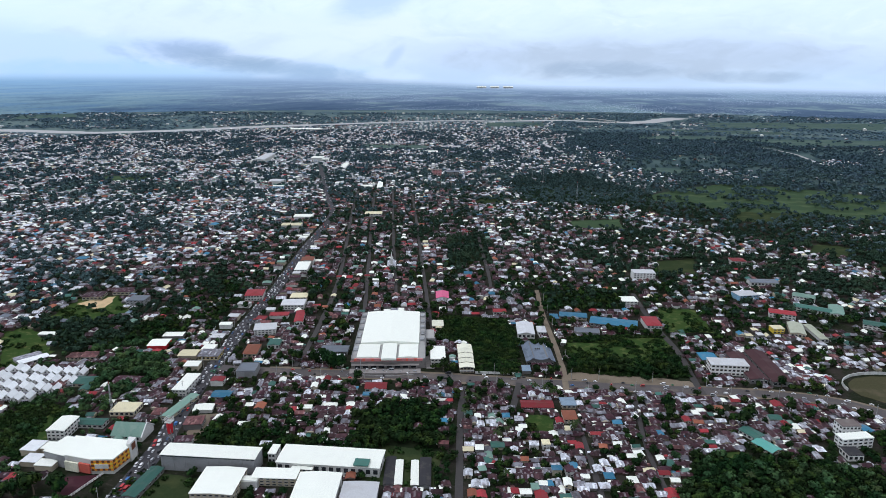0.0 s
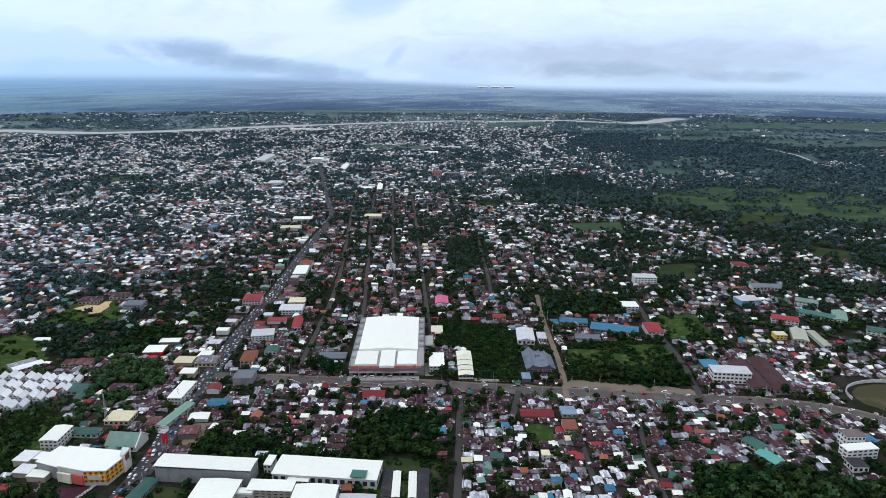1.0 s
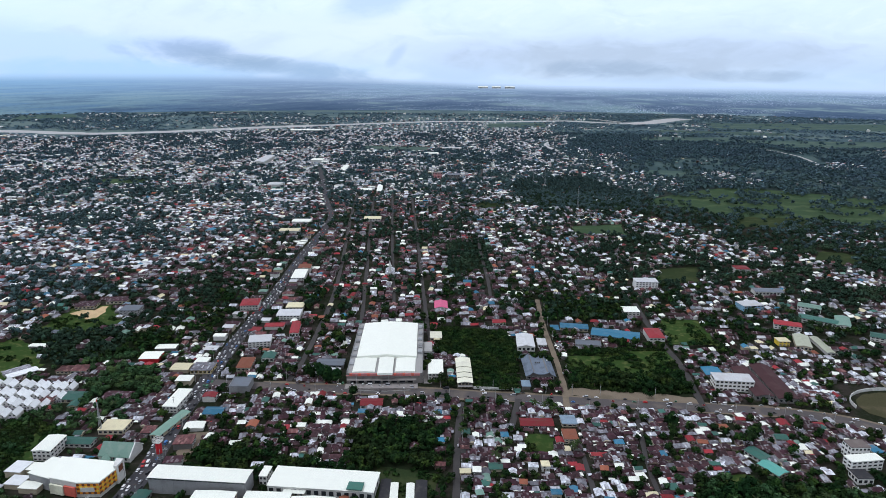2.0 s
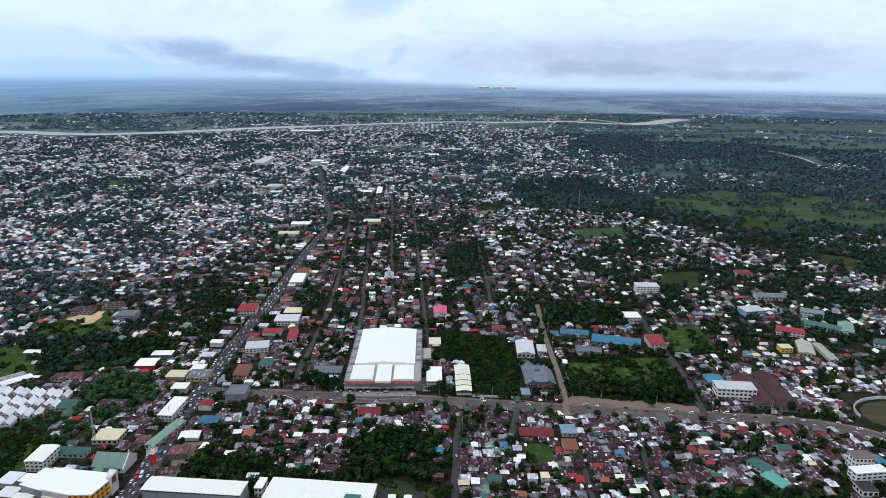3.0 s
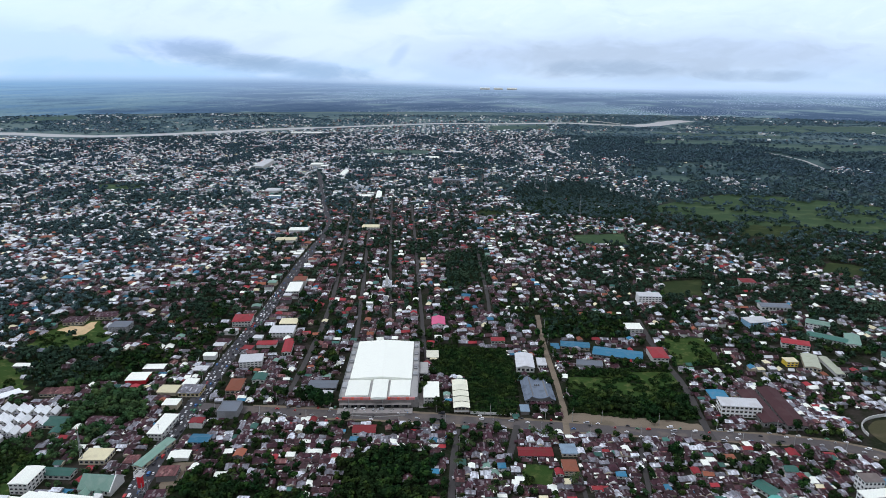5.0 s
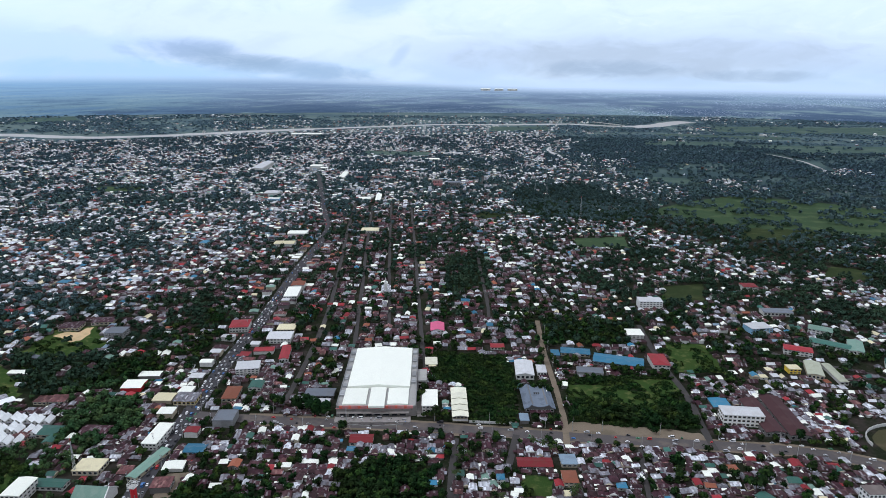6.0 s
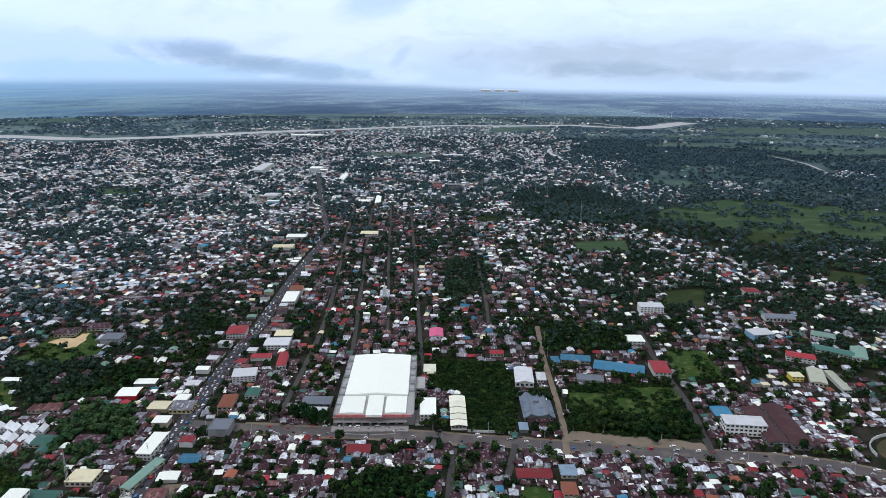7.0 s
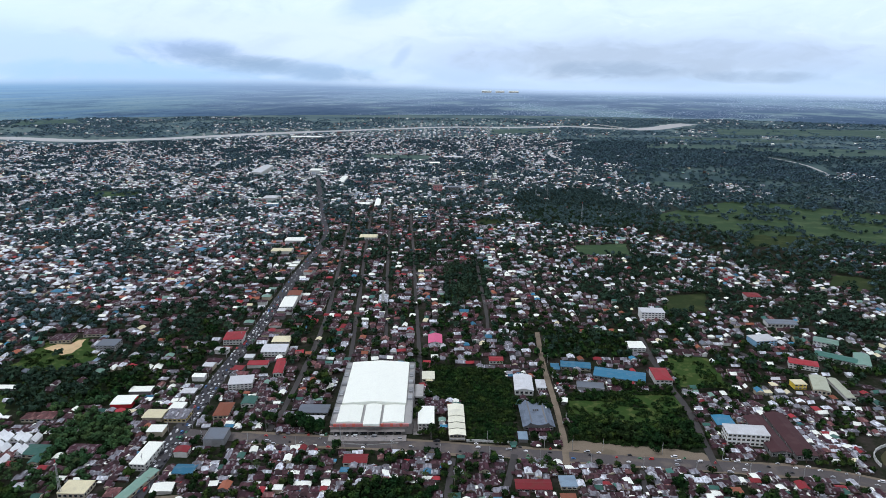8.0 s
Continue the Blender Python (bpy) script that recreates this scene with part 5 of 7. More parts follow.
B("shop_row", "shop row with a long red roof", "shop", -213, 486, 7, 26, 17, 6, "gable", "red", PLASTER[0], 1.3, 1, 3)
B("shop_house", "white three-storey shop house with balconies", "shop", -228, 453, 17, 14, 20, 8.5, "flat", "pale grey", PLASTER[0], storeys=3, bays=6, over=0.5)
B("shop_house", "shop house with a terracotta roof", "shop", -222, 417, 10, 18, 14, 5, "hip", "terracotta", PLASTER[1], 1.8, 1, 3)
B("shop_house", "shop house with a green roof", "shop", -211, 432, 9, 11, 12, 5, "gable", "green", PLASTER[0], 1.4, 1, 3)
B("workshop", "low workshop with a faded blue-grey roof", "workshop", -162, 430, 20, 11, 10, 5, "gable", "slate", PLASTER[2], 1.2, 1, 5, ridge_across=True)
B("workshop", "low workshop with a pale roof", "workshop", -160, 417, 18, 9, 10, 4.5, "gable", "pale grey", PLASTER[2], 1.0, 1, 5, ridge_across=True)
B("market_row", "long market stall row with a pale green roof", "market stall", -227, 330, 6, 30, -4, 4.6, "gable", "pale green", PLASTER[1], 1.1, 1, 2)
church()
B("office_block", "plain white three-storey office block", "office", -272.5, 287, 10, 16, 10, 11.5, "gable", "white", PLASTER[0], 0.8, 3, 4)
B("classroom_row", "long low building with a teal roof", "school building", -268, 302, 19, 7, 8, 4.6, "gable", "green", PLASTER[0], 1.1, 1, 6, ridge_across=True)
B("shop_row", "low block with a yellowish flat roof", "shop", -257, 320, 15, 12, 10, 5.5, "flat", "cream", PLASTER[1], storeys=1, bays=5, over=0.3)
B("apartment_block", "stepped white apartment block", "apartment", 165, 369, 11, 8, 12, 14, "flat", "brown grey", WHITEWALL, storeys=3, bays=5, over=0.3)
B("apartment_block", "long white apartment wing with balconies", "apartment", 165.5, 360, 19, 6.5, 18, 11, "flat", "white", WHITEWALL, storeys=3, bays=6, over=0.3)
B("garage", "garage with a black flat roof", "garage", 161.4, 350.6, 8.4, 8.5, 10, 6.5, "flat", "black", WHITEWALL, storeys=1, bays=3, over=0.3)
B("bungalow", "bungalow with a bright turquoise roof", "house", 118.5, 352, 8, 13, 38, 4, "gable", "turquoise", PLASTER[1], 1.5, 1, 3)
B("bungalow", "bungalow with a green roof", "house", 114, 364.5, 8, 12, 38, 4.4, "gable", "green", PLASTER[0], 1.6, 1, 3)
B("house", "two-storey house with a bright orange roof", "house", 10, 362.5, 8, 11, 10, 5.6, "hip", "terracotta", PLASTER[1], 1.6, 2, 3)
B("row_house", "row house with a long dark red roof", "house", -10, 375.4, 20, 9, 10, 4, "gable", "red", PLASTER[3], 1.4, 1, 5, ridge_across=True)
B("house", "house with a bright red roof beside the main road", "house", -115.6, 379, 14, 9, 12, 4.5, "gable", "red", PLASTER[0], 1.5, 1, 4, ridge_across=True)
B("house", "large house with a bright pink roof", "house", -105.7, 564, 11.5, 19, 12, 6, "gable", "pink", PLASTER[0], 2.4, 2, 4)
B("house", "house with a vivid red roof", "house", -50, 537, 11, 8, 11, 4.5, "gable", "red", PLASTER[0], 1.4, 1, 4, ridge_across=True)
B("house", "house with a deep blue roof beside the highway", "house", -209, 349, 12, 9, 10, 4.5, "gable", "blue", PLASTER[0], 1.4, 1, 4, ridge_across=True)
B("shop_house", "white shop block with a red awning beside the highway", "shop", -237, 354, 9, 24, 8, 8, "flat", "white", PLASTER[0], storeys=2, bays=4, over=0.4)
B("office_block", "unfinished grey concrete three-storey building", "office", -368, 493, 16, 14, 12, 9, "flat", "slate", BLOCK, storeys=3, bays=5, over=0.3)
B("house", "large house with a maroon hipped roof beside a field", "house", -420, 503, 17, 15, 18, 5.5, "hip", "dark maroon", PLASTER[1], 2.4, 1, 5)
B("house", "large house with a maroon hipped roof beside a field", "house", -402, 521, 18, 13, 18, 5, "hip", "dark maroon", PLASTER[1], 2.2, 1, 5)
B("office_block", "grey windowless concrete block at the road corner", "office", -207, 381, 13, 14, 12, 8.5, "flat", "slate", BLOCK, over=0.2)
B("market_row", "long market shed with a green and rust roof beside the highway", "market shed", -201, 255, 7, 25, 1, 4.6, "gable", "green", PLASTER[2], 1.2, 1, 3)
B("shop_house", "house block with a yellow upper storey", "shop", 175, 536, 9, 8, 10, 7, "flat", "cream", YELLOW, storeys=2, bays=3, over=0.4)
B("villa", "white villa with a red roof beside open lots", "villa", 190, 735, 15, 14, 8, 9, "hip", "red", PLASTER[0], 2, 3, 5)
B("ruin", "roofless grey block shell beside a meadow", "ruin", 24, 508, 20, 10, 2, 3, "flat", "slate", BLOCK, over=0.0)
# houses that stand out by their roofs
for colour, spots in [
    ("green", [(-51.3, 360.0, 3), (-29.8, 327.6, 6), (-186.6, 373.0, 1), (133.3, 390.6, 6), (-304.6, 343.9, 6), (-169.0, 518.6, 3), (-181.7, 510.3, 1)]),
    ("galvanised", [(-42.1, 348.6, 1), (-36.4, 352.4, 1), (-20.0, 359.1, 3), (-9.5, 330.5, 4), (28.9, 320.9, 1), (25.1, 314.8, 1), (49.9, 304.4, 1), (-42.1, 298.0, 1), (20.8, 298.8, 1), (57.8, 401.6, 1), (16.3, 385.8, 1), (27.9, 300.1, 3), (7.9, 322.3, 1), (83.1, 402.7, 1), (88.1, 403.7, 1), (169.4, 417.4, 1), (100.2, 380.6, 1), (77.2, 369.3, 1), (-144.3, 384.8, 1), (-152.7, 368.1, 0), (-137.5, 330.6, 0), (11.0, 383.2, 3), (37.1, 320.9, 1), (-158.4, 304.3, 1)]),
    ("white", [(-45.0, 357.7, 0), (-24.9, 333.4, 0), (-39.1, 320.5, 4), (18.1, 306.7, 0), (47.8, 334.0, 3), (42.4, 307.9, 3), (-11.4, 287.7, 1), (9.3, 297.3, 5), (-17.1, 350.9, 0), (-182.0, 380.8, 1), (-156.5, 374.1, 5), (-181.1, 322.0, 1), (-294.6, 350.0, 1), (64.0, 312.1, 0), (43.0, 393.3, 1), (107.5, 407.5, 0), (-147.3, 662.1, 1), (-186.0, 654.1, 1), (-181.1, 604.7, 5)]),
    ("blue", [(-27.9, 358.7, 4), (3.5, 308.8, 4), (30.6, 309.1, 3), (38.4, 366.4, 3), (183.3, 385.5, 6), (-207.9, 351.6, 6)]),
    ("red", [(4.3, 361.8, 1), (11.6, 338.7, 0), (15.7, 335.3, 1), (59.1, 317.7, 1), (-32.8, 281.2, 1), (-3.4, 285.1, 6), (114.6, 408.9, 1), (139.9, 408.6, 6), (160.7, 411.1, 1), (138.0, 384.6, 0), (80.2, 378.1, 1), (87.8, 366.2, 0), (60.8, 299.4, 6), (-316.2, 337.5, 1), (-198.5, 576.7, 3), (-222.1, 611.3, 3), (-194.9, 620.9, 3), (-505.4, 538.0, 1), (-237.0, 602.4, 3), (-293.3, 404.8, 6)]),
    ("terracotta", [(-37.6, 281.2, 1), (102.5, 396.7, 3), (-180.5, 343.3, 6), (86.5, 376.5, 1), (-204.6, 523.3, 3), (-442.2, 475.3, 6), (-340.3, 524.1, 3)]),
    ("cream", [(-3.0, 333.0, 4), (-45.4, 320.4, 1), (-207.7, 554.3, 1), (-162.5, 611.8, 1), (-96.1, 496.4, 3), (159.7, 541.4, 3), (152.0, 527.5, 3)]),
    ("weathered grey", [(-8.5, 382.5, 1), (15.2, 299.1, 1), (104.1, 407.6, 1), (120.1, 364.9, 6), (96.9, 357.2, 6), (-207.0, 357.4, 6), (-78.5, 389.3, 3), (-184.3, 567.5, 3), (-140.9, 528.6, 6), (-551.4, 579.1, 6)]),
    ("dark maroon", [(10.2, 309.1, 4), (151.6, 410.9, 6), (-85.6, 381.3, 1), (-286.8, 356.6, 6), (-40.0, 390.3, 6), (-30.9, 392.1, 6), (-137.6, 568.5, 3), (-157.9, 572.8, 1), (-161.3, 510.2, 6), (-281.5, 479.1, 3)]),
]:
    for i, (x, y, shape) in enumerate(spots):
        x, y = x * SIZE, y * SIZE
        w, d = SHAPES[shape][:2]
        turn = GRID + (0, 90, -4, 86, 5)[i % 5]
        BLOCKED.append((x, y, w / 2 - 0.5, d / 2 - 0.5, turn))
        house(x, y, turn, shape, colour, (0, 1, 2)[i % 3])


def clear_of(x, y, r):
    for bx, by, hw, hd, turn in BLOCKED:
        c, q = math.cos(radians(turn)), math.sin(radians(turn))
        dx, dy = x - bx, y - by
        if abs(dx * c + dy * q) < hw + r and abs(-dx * q + dy * c) < hd + r:
            return False
    return min(float(off_line(line, np.array([x]), np.array([y]))[0]) - w / 2 for w, line in ROADS.values()) > r * 0.72


def shop_rows():
    """Shops shoulder to shoulder along the highway and the main road."""
    rr = random.Random(21)
    tints = ("white", "white", "pale grey", "dark maroon", "dark maroon", "rusted brown", "rusted brown", "faded red", "red", "weathered grey", "terracotta", "galvanised", "pale green")
    words = {"white": "white", "pale grey": "pale grey", "slate": "slate grey"}
    for key, start, end, sides in (("highway", 130, 1010, (-1, 1)),):
        for side in sides:
            s = float(start)
            while s < end:
                p = along(ROADS[key][1], s)
                if p is None:
                    break
                w, d = rr.uniform(7, 12), rr.uniform(9, 15)
                a, off = radians(p[2]), side * (ROADS[key][0] / 2 + 3.2 + d / 2)
                x, y = p[0] + math.sin(a) * off, p[1] - math.cos(a) * off
                s += w + rr.uniform(0.5, 7.0)
                if not clear_of(x, y, d / 2):
                    continue
                tint, tall = rr.choice(tints), rr.choice((1, 1, 1, 2, 2))
                roof = "flat" if tall == 3 else rr.choice(("gable", "gable", "hip", "flat"))
                turn = p[2] + (0 if side > 0 else 180)
                k = 1.0 / (SIZE * (1 + 3.2 * tall * 0.34 / 204))
                hall("shop_house", "%s shop house with a %s roof beside the %s road" % (("one-storey", "two-storey", "three-storey")[tall - 1], words.get(tint, tint), "busy" if key == "highway" else "main"), "shop", x * k, y * k, w / SIZE, d / SIZE, turn + rr.uniform(-3, 3), 3.2 * tall, roof, tint, rr.choice((PLASTER[0], PLASTER[1], PLASTER[2])), 1.1, tall, 2 if y < 540 else 0, sides=False, ridge_across=rr.random() < 0.4, over=0.4)


# far landmarks of the town centre
for x, y, w in ((-592, 4628, 66), (-502, 4638, 60), (-410, 4644, 66)):
    ob = thing("factory", "distant long white factory hall on the far plain", "factory", pose(x, y, 152, 0, 0, 7))
    part("wall", box(bmesh.new(), (0, 0, 5), (w, 20, 10)), PLASTER[0], ob)
    part("roof", gable_roof(bmesh.new(), 22, w, 10, 4), ROOFS["white"], ob).matrix_basis = pose(0, 0, 0, 0, 0, 90)
B("warehouse", "distant long white-roofed hall in the town centre", "hall", -897, 2200, 108, 36, 12, 12, "gable", "white", PLASTER[0], 3, ridge_across=True)
B("warehouse", "distant long pale-roofed hall in the town centre", "hall", -686, 1425, 24, 120, 12, 14, "gable", "pale grey", PLASTER[0], 3)
B("warehouse", "distant hall with a pale green roof", "hall", -308, 1790, 60, 20, 14, 9, "gable", "pale grey", PLASTER[0], 2, ridge_across=True)
B("warehouse", "distant hall with a white roof", "hall", -341, 1660, 36, 26, 14, 9, "gable", "white", PLASTER[0], 2, ridge_across=True)
B("church", "distant white building at the head of the highway", "church", -566, 1450, 28, 30, 12, 13, "hip", "white", PLASTER[0], 4)
B("shop_house", "distant white block at the head of the highway", "shop", -540, 1428, 16, 16, 12, 12, "flat", "white", PLASTER[0], storeys=3, bays=4, over=0.3)
B("warehouse", "distant long white store beside trees", "store", -472, 1365, 12, 84, 12, 8, "gable", "white", PLASTER[0], 2)
B("hotel", "distant five-storey block with pale pink walls", "hotel", -243, 1243, 19, 16, 12, 24, "flat", "brown grey", PINKWALL, storeys=5, bays=6, over=0.3, trim=PLASTER[0])
B("hotel", "distant grey four-storey block", "hotel", -213, 1252, 24, 18, 12, 20, "flat", "slate", PLASTER[2], storeys=4, bays=6, over=0.3)
for x, y, w in ((-424, 1345, 26), (-393, 1351, 28), (-365, 1358, 20)):
    B("school_block", "distant school building with a faded red roof", "school building", x, y, w, 22, 12, 7, "gable", "faded red", PLASTER[0], 2.5, 1, 6, ridge_across=True)
B("sports_hall", "distant sports hall with a grey domed roof", "sports hall", -520, 1118, 24, 26, 12, 12, "hip", "pale grey", PLASTER[0], 5)
B("office_block", "distant pale blue three-storey building", "office", -495, 1072, 20, 10, 12, 10, "flat", "white", BLUEWALL, storeys=3, bays=6, over=0.3)
B("warehouse", "distant store with a white metal roof", "store", -349, 1125, 21, 18, 10, 7, "gable", "white", PLASTER[0], 2, ridge_across=True)
B("warehouse", "distant store with a white metal roof", "store", -328, 1138, 9, 62, 14, 7, "gable", "white", PLASTER[0], 1.4)
B("house", "large house with a bright orange roof among trees", "house", -672, 758, 14, 12, 10, 5, "hip", "terracotta", PLASTER[1], 2.0, 1, 4)
B("house", "large house with a bright orange roof among trees", "house", -572, 930, 9, 14, 10, 6, "hip", "terracotta", PLASTER[1], 2.4, 1, 3)
B("house", "house with a deep blue roof in the crowded town", "house", -462, 792, 10, 14, 10, 5, "gable", "blue", PLASTER[0], 1.6, 1, 3)
B("house", "house with a deep blue roof in the crowded town", "house", -519, 612, 11, 10, 10, 4.5, "hip", "blue", PLASTER[0], 1.6, 1, 3)
B("warehouse", "long store with a white roof beside the highway", "store", -362, 862, 26, 18, 12, 7, "gable", "white", PLASTER[0], 1.5, ridge_across=True)
B("warehouse", "long store with a cream roof beside the highway", "store", -356, 806, 26, 16, 12, 7, "gable", "cream", PLASTER[0], 1.5, ridge_across=True)
B("hall", "school hall with a pale roof and maroon walls", "school building", -270, 900, 24, 18, 12, 7, "gable", "cream", PLASTER[0], 2, 2, 6, ridge_across=True)

# ---- trees ----
def crown_quads(rng, n, rx, rz, lobes, size):
    """Leaf clumps on the skins of several overlapping lobes."""
    cs = [(rng.uniform(-0.5, 0.5) * rx, rng.uniform(-0.5, 0.5) * rx, rng.uniform(-0.3, 0.4) * rz, rng.uniform(0.45, 0.75)) for _ in range(lobes)]
    out = np.zeros((n, 4, 3))
    for i in range(n):
        cx, cy, cz, k = cs[i % lobes]
        v = Vector((rng.gauss(0, 1), rng.gauss(0, 1), rng.gauss(0.25, 1))).normalized()
        r = rng.choice((rng.uniform(0.8, 1.06), rng.uniform(0.82, 1.06), rng.uniform(0.35, 0.8)))
        p = Vector((cx + v.x * rx * k * r, cy + v.y * rx * k * r, cz + v.z * rz * k * r))
        nrm = (v + Vector((rng.gauss(0, 0.3), rng.gauss(0, 0.3), rng.gauss(0.1, 0.3)))).normalized()
        a = nrm.orthogonal().normalized()
        a = (a * math.cos(rng.uniform(0, 6.28)) + nrm.cross(a) * math.sin(rng.uniform(0, 6.28))).normalized()
        b = nrm.cross(a)
        s = size * rng.uniform(0.6, 1.25)
        for q, (u, w) in enumerate(((-1, -0.6), (0.9, -0.75), (1.1, 0.7), (-0.7, 0.9))):
            out[i, q] = p + a * (u * s * rng.uniform(0.7, 1.2)) + b * (w * s * rng.uniform(0.7, 1.2)) - nrm * (0.25 * s * (q % 2))
    return out


def trunk_mesh(rng, h, r):
    bm = bmesh.new()
    x = y = 0.0
    rings, n = [], 6
    for k in range(4):
        f = k / 3
        rings.append([bm.verts.new((x + r * (1 - 0.55 * f) * math.cos(i * math.tau / n), y + r * (1 - 0.55 * f) * math.sin(i * math.tau / n), h * f)) for i in range(n)])
        x, y = x + rng.uniform(-0.3, 0.3), y + rng.uniform(-0.3, 0.3)
    for a, b in zip(rings, rings[1:]):
        for i in range(n):
            bm.faces.new((a[i], a[(i + 1) % n], b[(i + 1) % n], b[i]))
    for k in range(4):
        t = k * 1.6 + rng.uniform(0, 1)
        box(bm, (0.9 * math.cos(t), 0.9 * math.sin(t), h * 0.82 + 0.3 * k), (2.0, 0.18, 0.18), math.degrees(t))
    return bm


def palm_fronds(rng, n, length):
    out = []
    for k in range(n):
        a = k * math.tau / n + rng.uniform(-0.2, 0.2)
        lift = rng.uniform(-0.1, 0.9)
        px, pz = 0.0, 0.0
        for s in range(3):
            f0, f1 = s / 3, (s + 1) / 3
            ax, az = length * f0, lift * length * f0 - length * 0.62 * f0 ** 2
            bx, bz = length * f1, lift * length * f1 - length * 0.62 * f1 ** 2
            for side in (-1, 1):
                w0, w1 = side * 0.75 * (0.4 + f0) * (1 - f0 * 0.3), side * 0.75 * (1.25 - f1)
                quad = []
                for x, z, w, dz in ((ax, az, 0, 0), (bx, bz, 0, 0), (bx, bz, w1, -abs(w1) * 0.5), (ax, az, w0, -abs(w0) * 0.5)):
                    quad.append((x * math.cos(a) - w * math.sin(a), x * math.sin(a) + w * math.cos(a), z + dz))
                out.append(quad)
    return np.array(out)


def quads_mesh(name, q, material):
    n = len(q)
    return mesh_np(name, q.reshape(-1, 3), np.zeros((0, 3)), np.arange(n * 4).reshape(n, 4), np.zeros(0), np.zeros(n), [material])


rng = random.Random(5)
TREE_KINDS = []
for k in range(6):
    rx, rz, h = rng.uniform(3.2, 5.2), rng.uniform(2.6, 4.0), rng.uniform(2.6, 4.2)
    q = crown_quads(rng, 290, rx, rz, rng.randint(4, 7), 0.62)
    q[:, :, 2] += h + rz * 0.55
    TREE_KINDS.append((quads_mesh("crown", q, LEAVES), finish("trunk", trunk_mesh(rng, h + rz * 0.4, 0.32), BARK)))
for k in range(2):
    h = rng.uniform(8, 11)
    q = palm_fronds(rng, 15, 3.5)
    q[:, :, 2] += h
    TREE_KINDS.append((quads_mesh("fronds", q, PALMLEAF), finish("trunk", trunk_mesh(rng, h, 0.2), BARK)))
TREE_LABELS = ["broad dark green tree with a full uneven crown", "tall coconut palm with drooping fronds"]


def tree(x, y, kind, turn, scale):
    ob = thing("tree" if kind < 6 else "palm_tree", TREE_LABELS[kind >= 6], "tree", pose(x, y, 0, 0, 0, turn) @ Matrix.Diagonal((scale, scale, scale * 1.0, 1)), "trees of the town")
    for name, me in zip(("crown" if kind < 6 else "fronds", "trunk"), TREE_KINDS[kind]):
        p = new(name, me)
        p.parent = ob
    return ob


def scatter(templates, pick, x, y, z, turn, scale, squash=1.0):
    """Copies of quad templates, joined: one array of quads."""
    out = []
    for k, t in enumerate(templates):
        s = np.nonzero(pick == k)[0]
        if not len(s):
            continue
        c, sn, sc = np.cos(turn[s])[:, None, None], np.sin(turn[s])[:, None, None], scale[s][:, None, None]
        X = (t[None, :, :, 0] * c - t[None, :, :, 1] * sn) * sc + x[s][:, None, None]
        Y = (t[None, :, :, 0] * sn + t[None, :, :, 1] * c) * sc + y[s][:, None, None]
        Z = t[None, :, :, 2] * sc * squash + z[s][:, None, None] if np.ndim(z) else t[None, :, :, 2] * sc * squash + z
        out.append(np.stack([X, Y, Z], -1).reshape(-1, 4, 3))
    return np.concatenate(out)


def joined_leaves(name, q, material, label, category):
    n = len(q)
    me = mesh_np(name, q.reshape(-1, 3), np.zeros((0, 3)), np.arange(n * 4).reshape(n, 4), np.zeros(0), np.zeros(n), [material])
    tagged(new(name, me), label, category, kind="stuff")


# ---- filling the blocks ----
R = np.random.RandomState(11)


def cells(step, y0, y1):
    """Jittered plots of a skewed street grid, in the fan of land that the flight looks over."""
    t = radians(GRID)
    u = np.arange(-3600, 3600, step)
    v = np.arange(100, 4300, step * 1.08)
    U, V = np.meshgrid(u, v)
    U, V = U.ravel() + R.uniform(-0.2, 0.2, U.size) * step, V.ravel() + R.uniform(-0.2, 0.2, V.size) * step
    x, y = U * math.cos(t) - V * math.sin(t), U * math.sin(t) + V * math.cos(t)
    a = np.arctan2(x, y) + 0.1825
    far = np.hypot(x, y)
    ok = (far >= y0) & (far < y1) & (np.abs(a) < 0.66 + 8.0 / np.sqrt(far) * 0.25)
    return x[ok], y[ok], far[ok]


def lumps(x, y, s, seed):
    return np.array([noise.noise((a * s, b * s, seed)) for a, b in zip(x, y)])


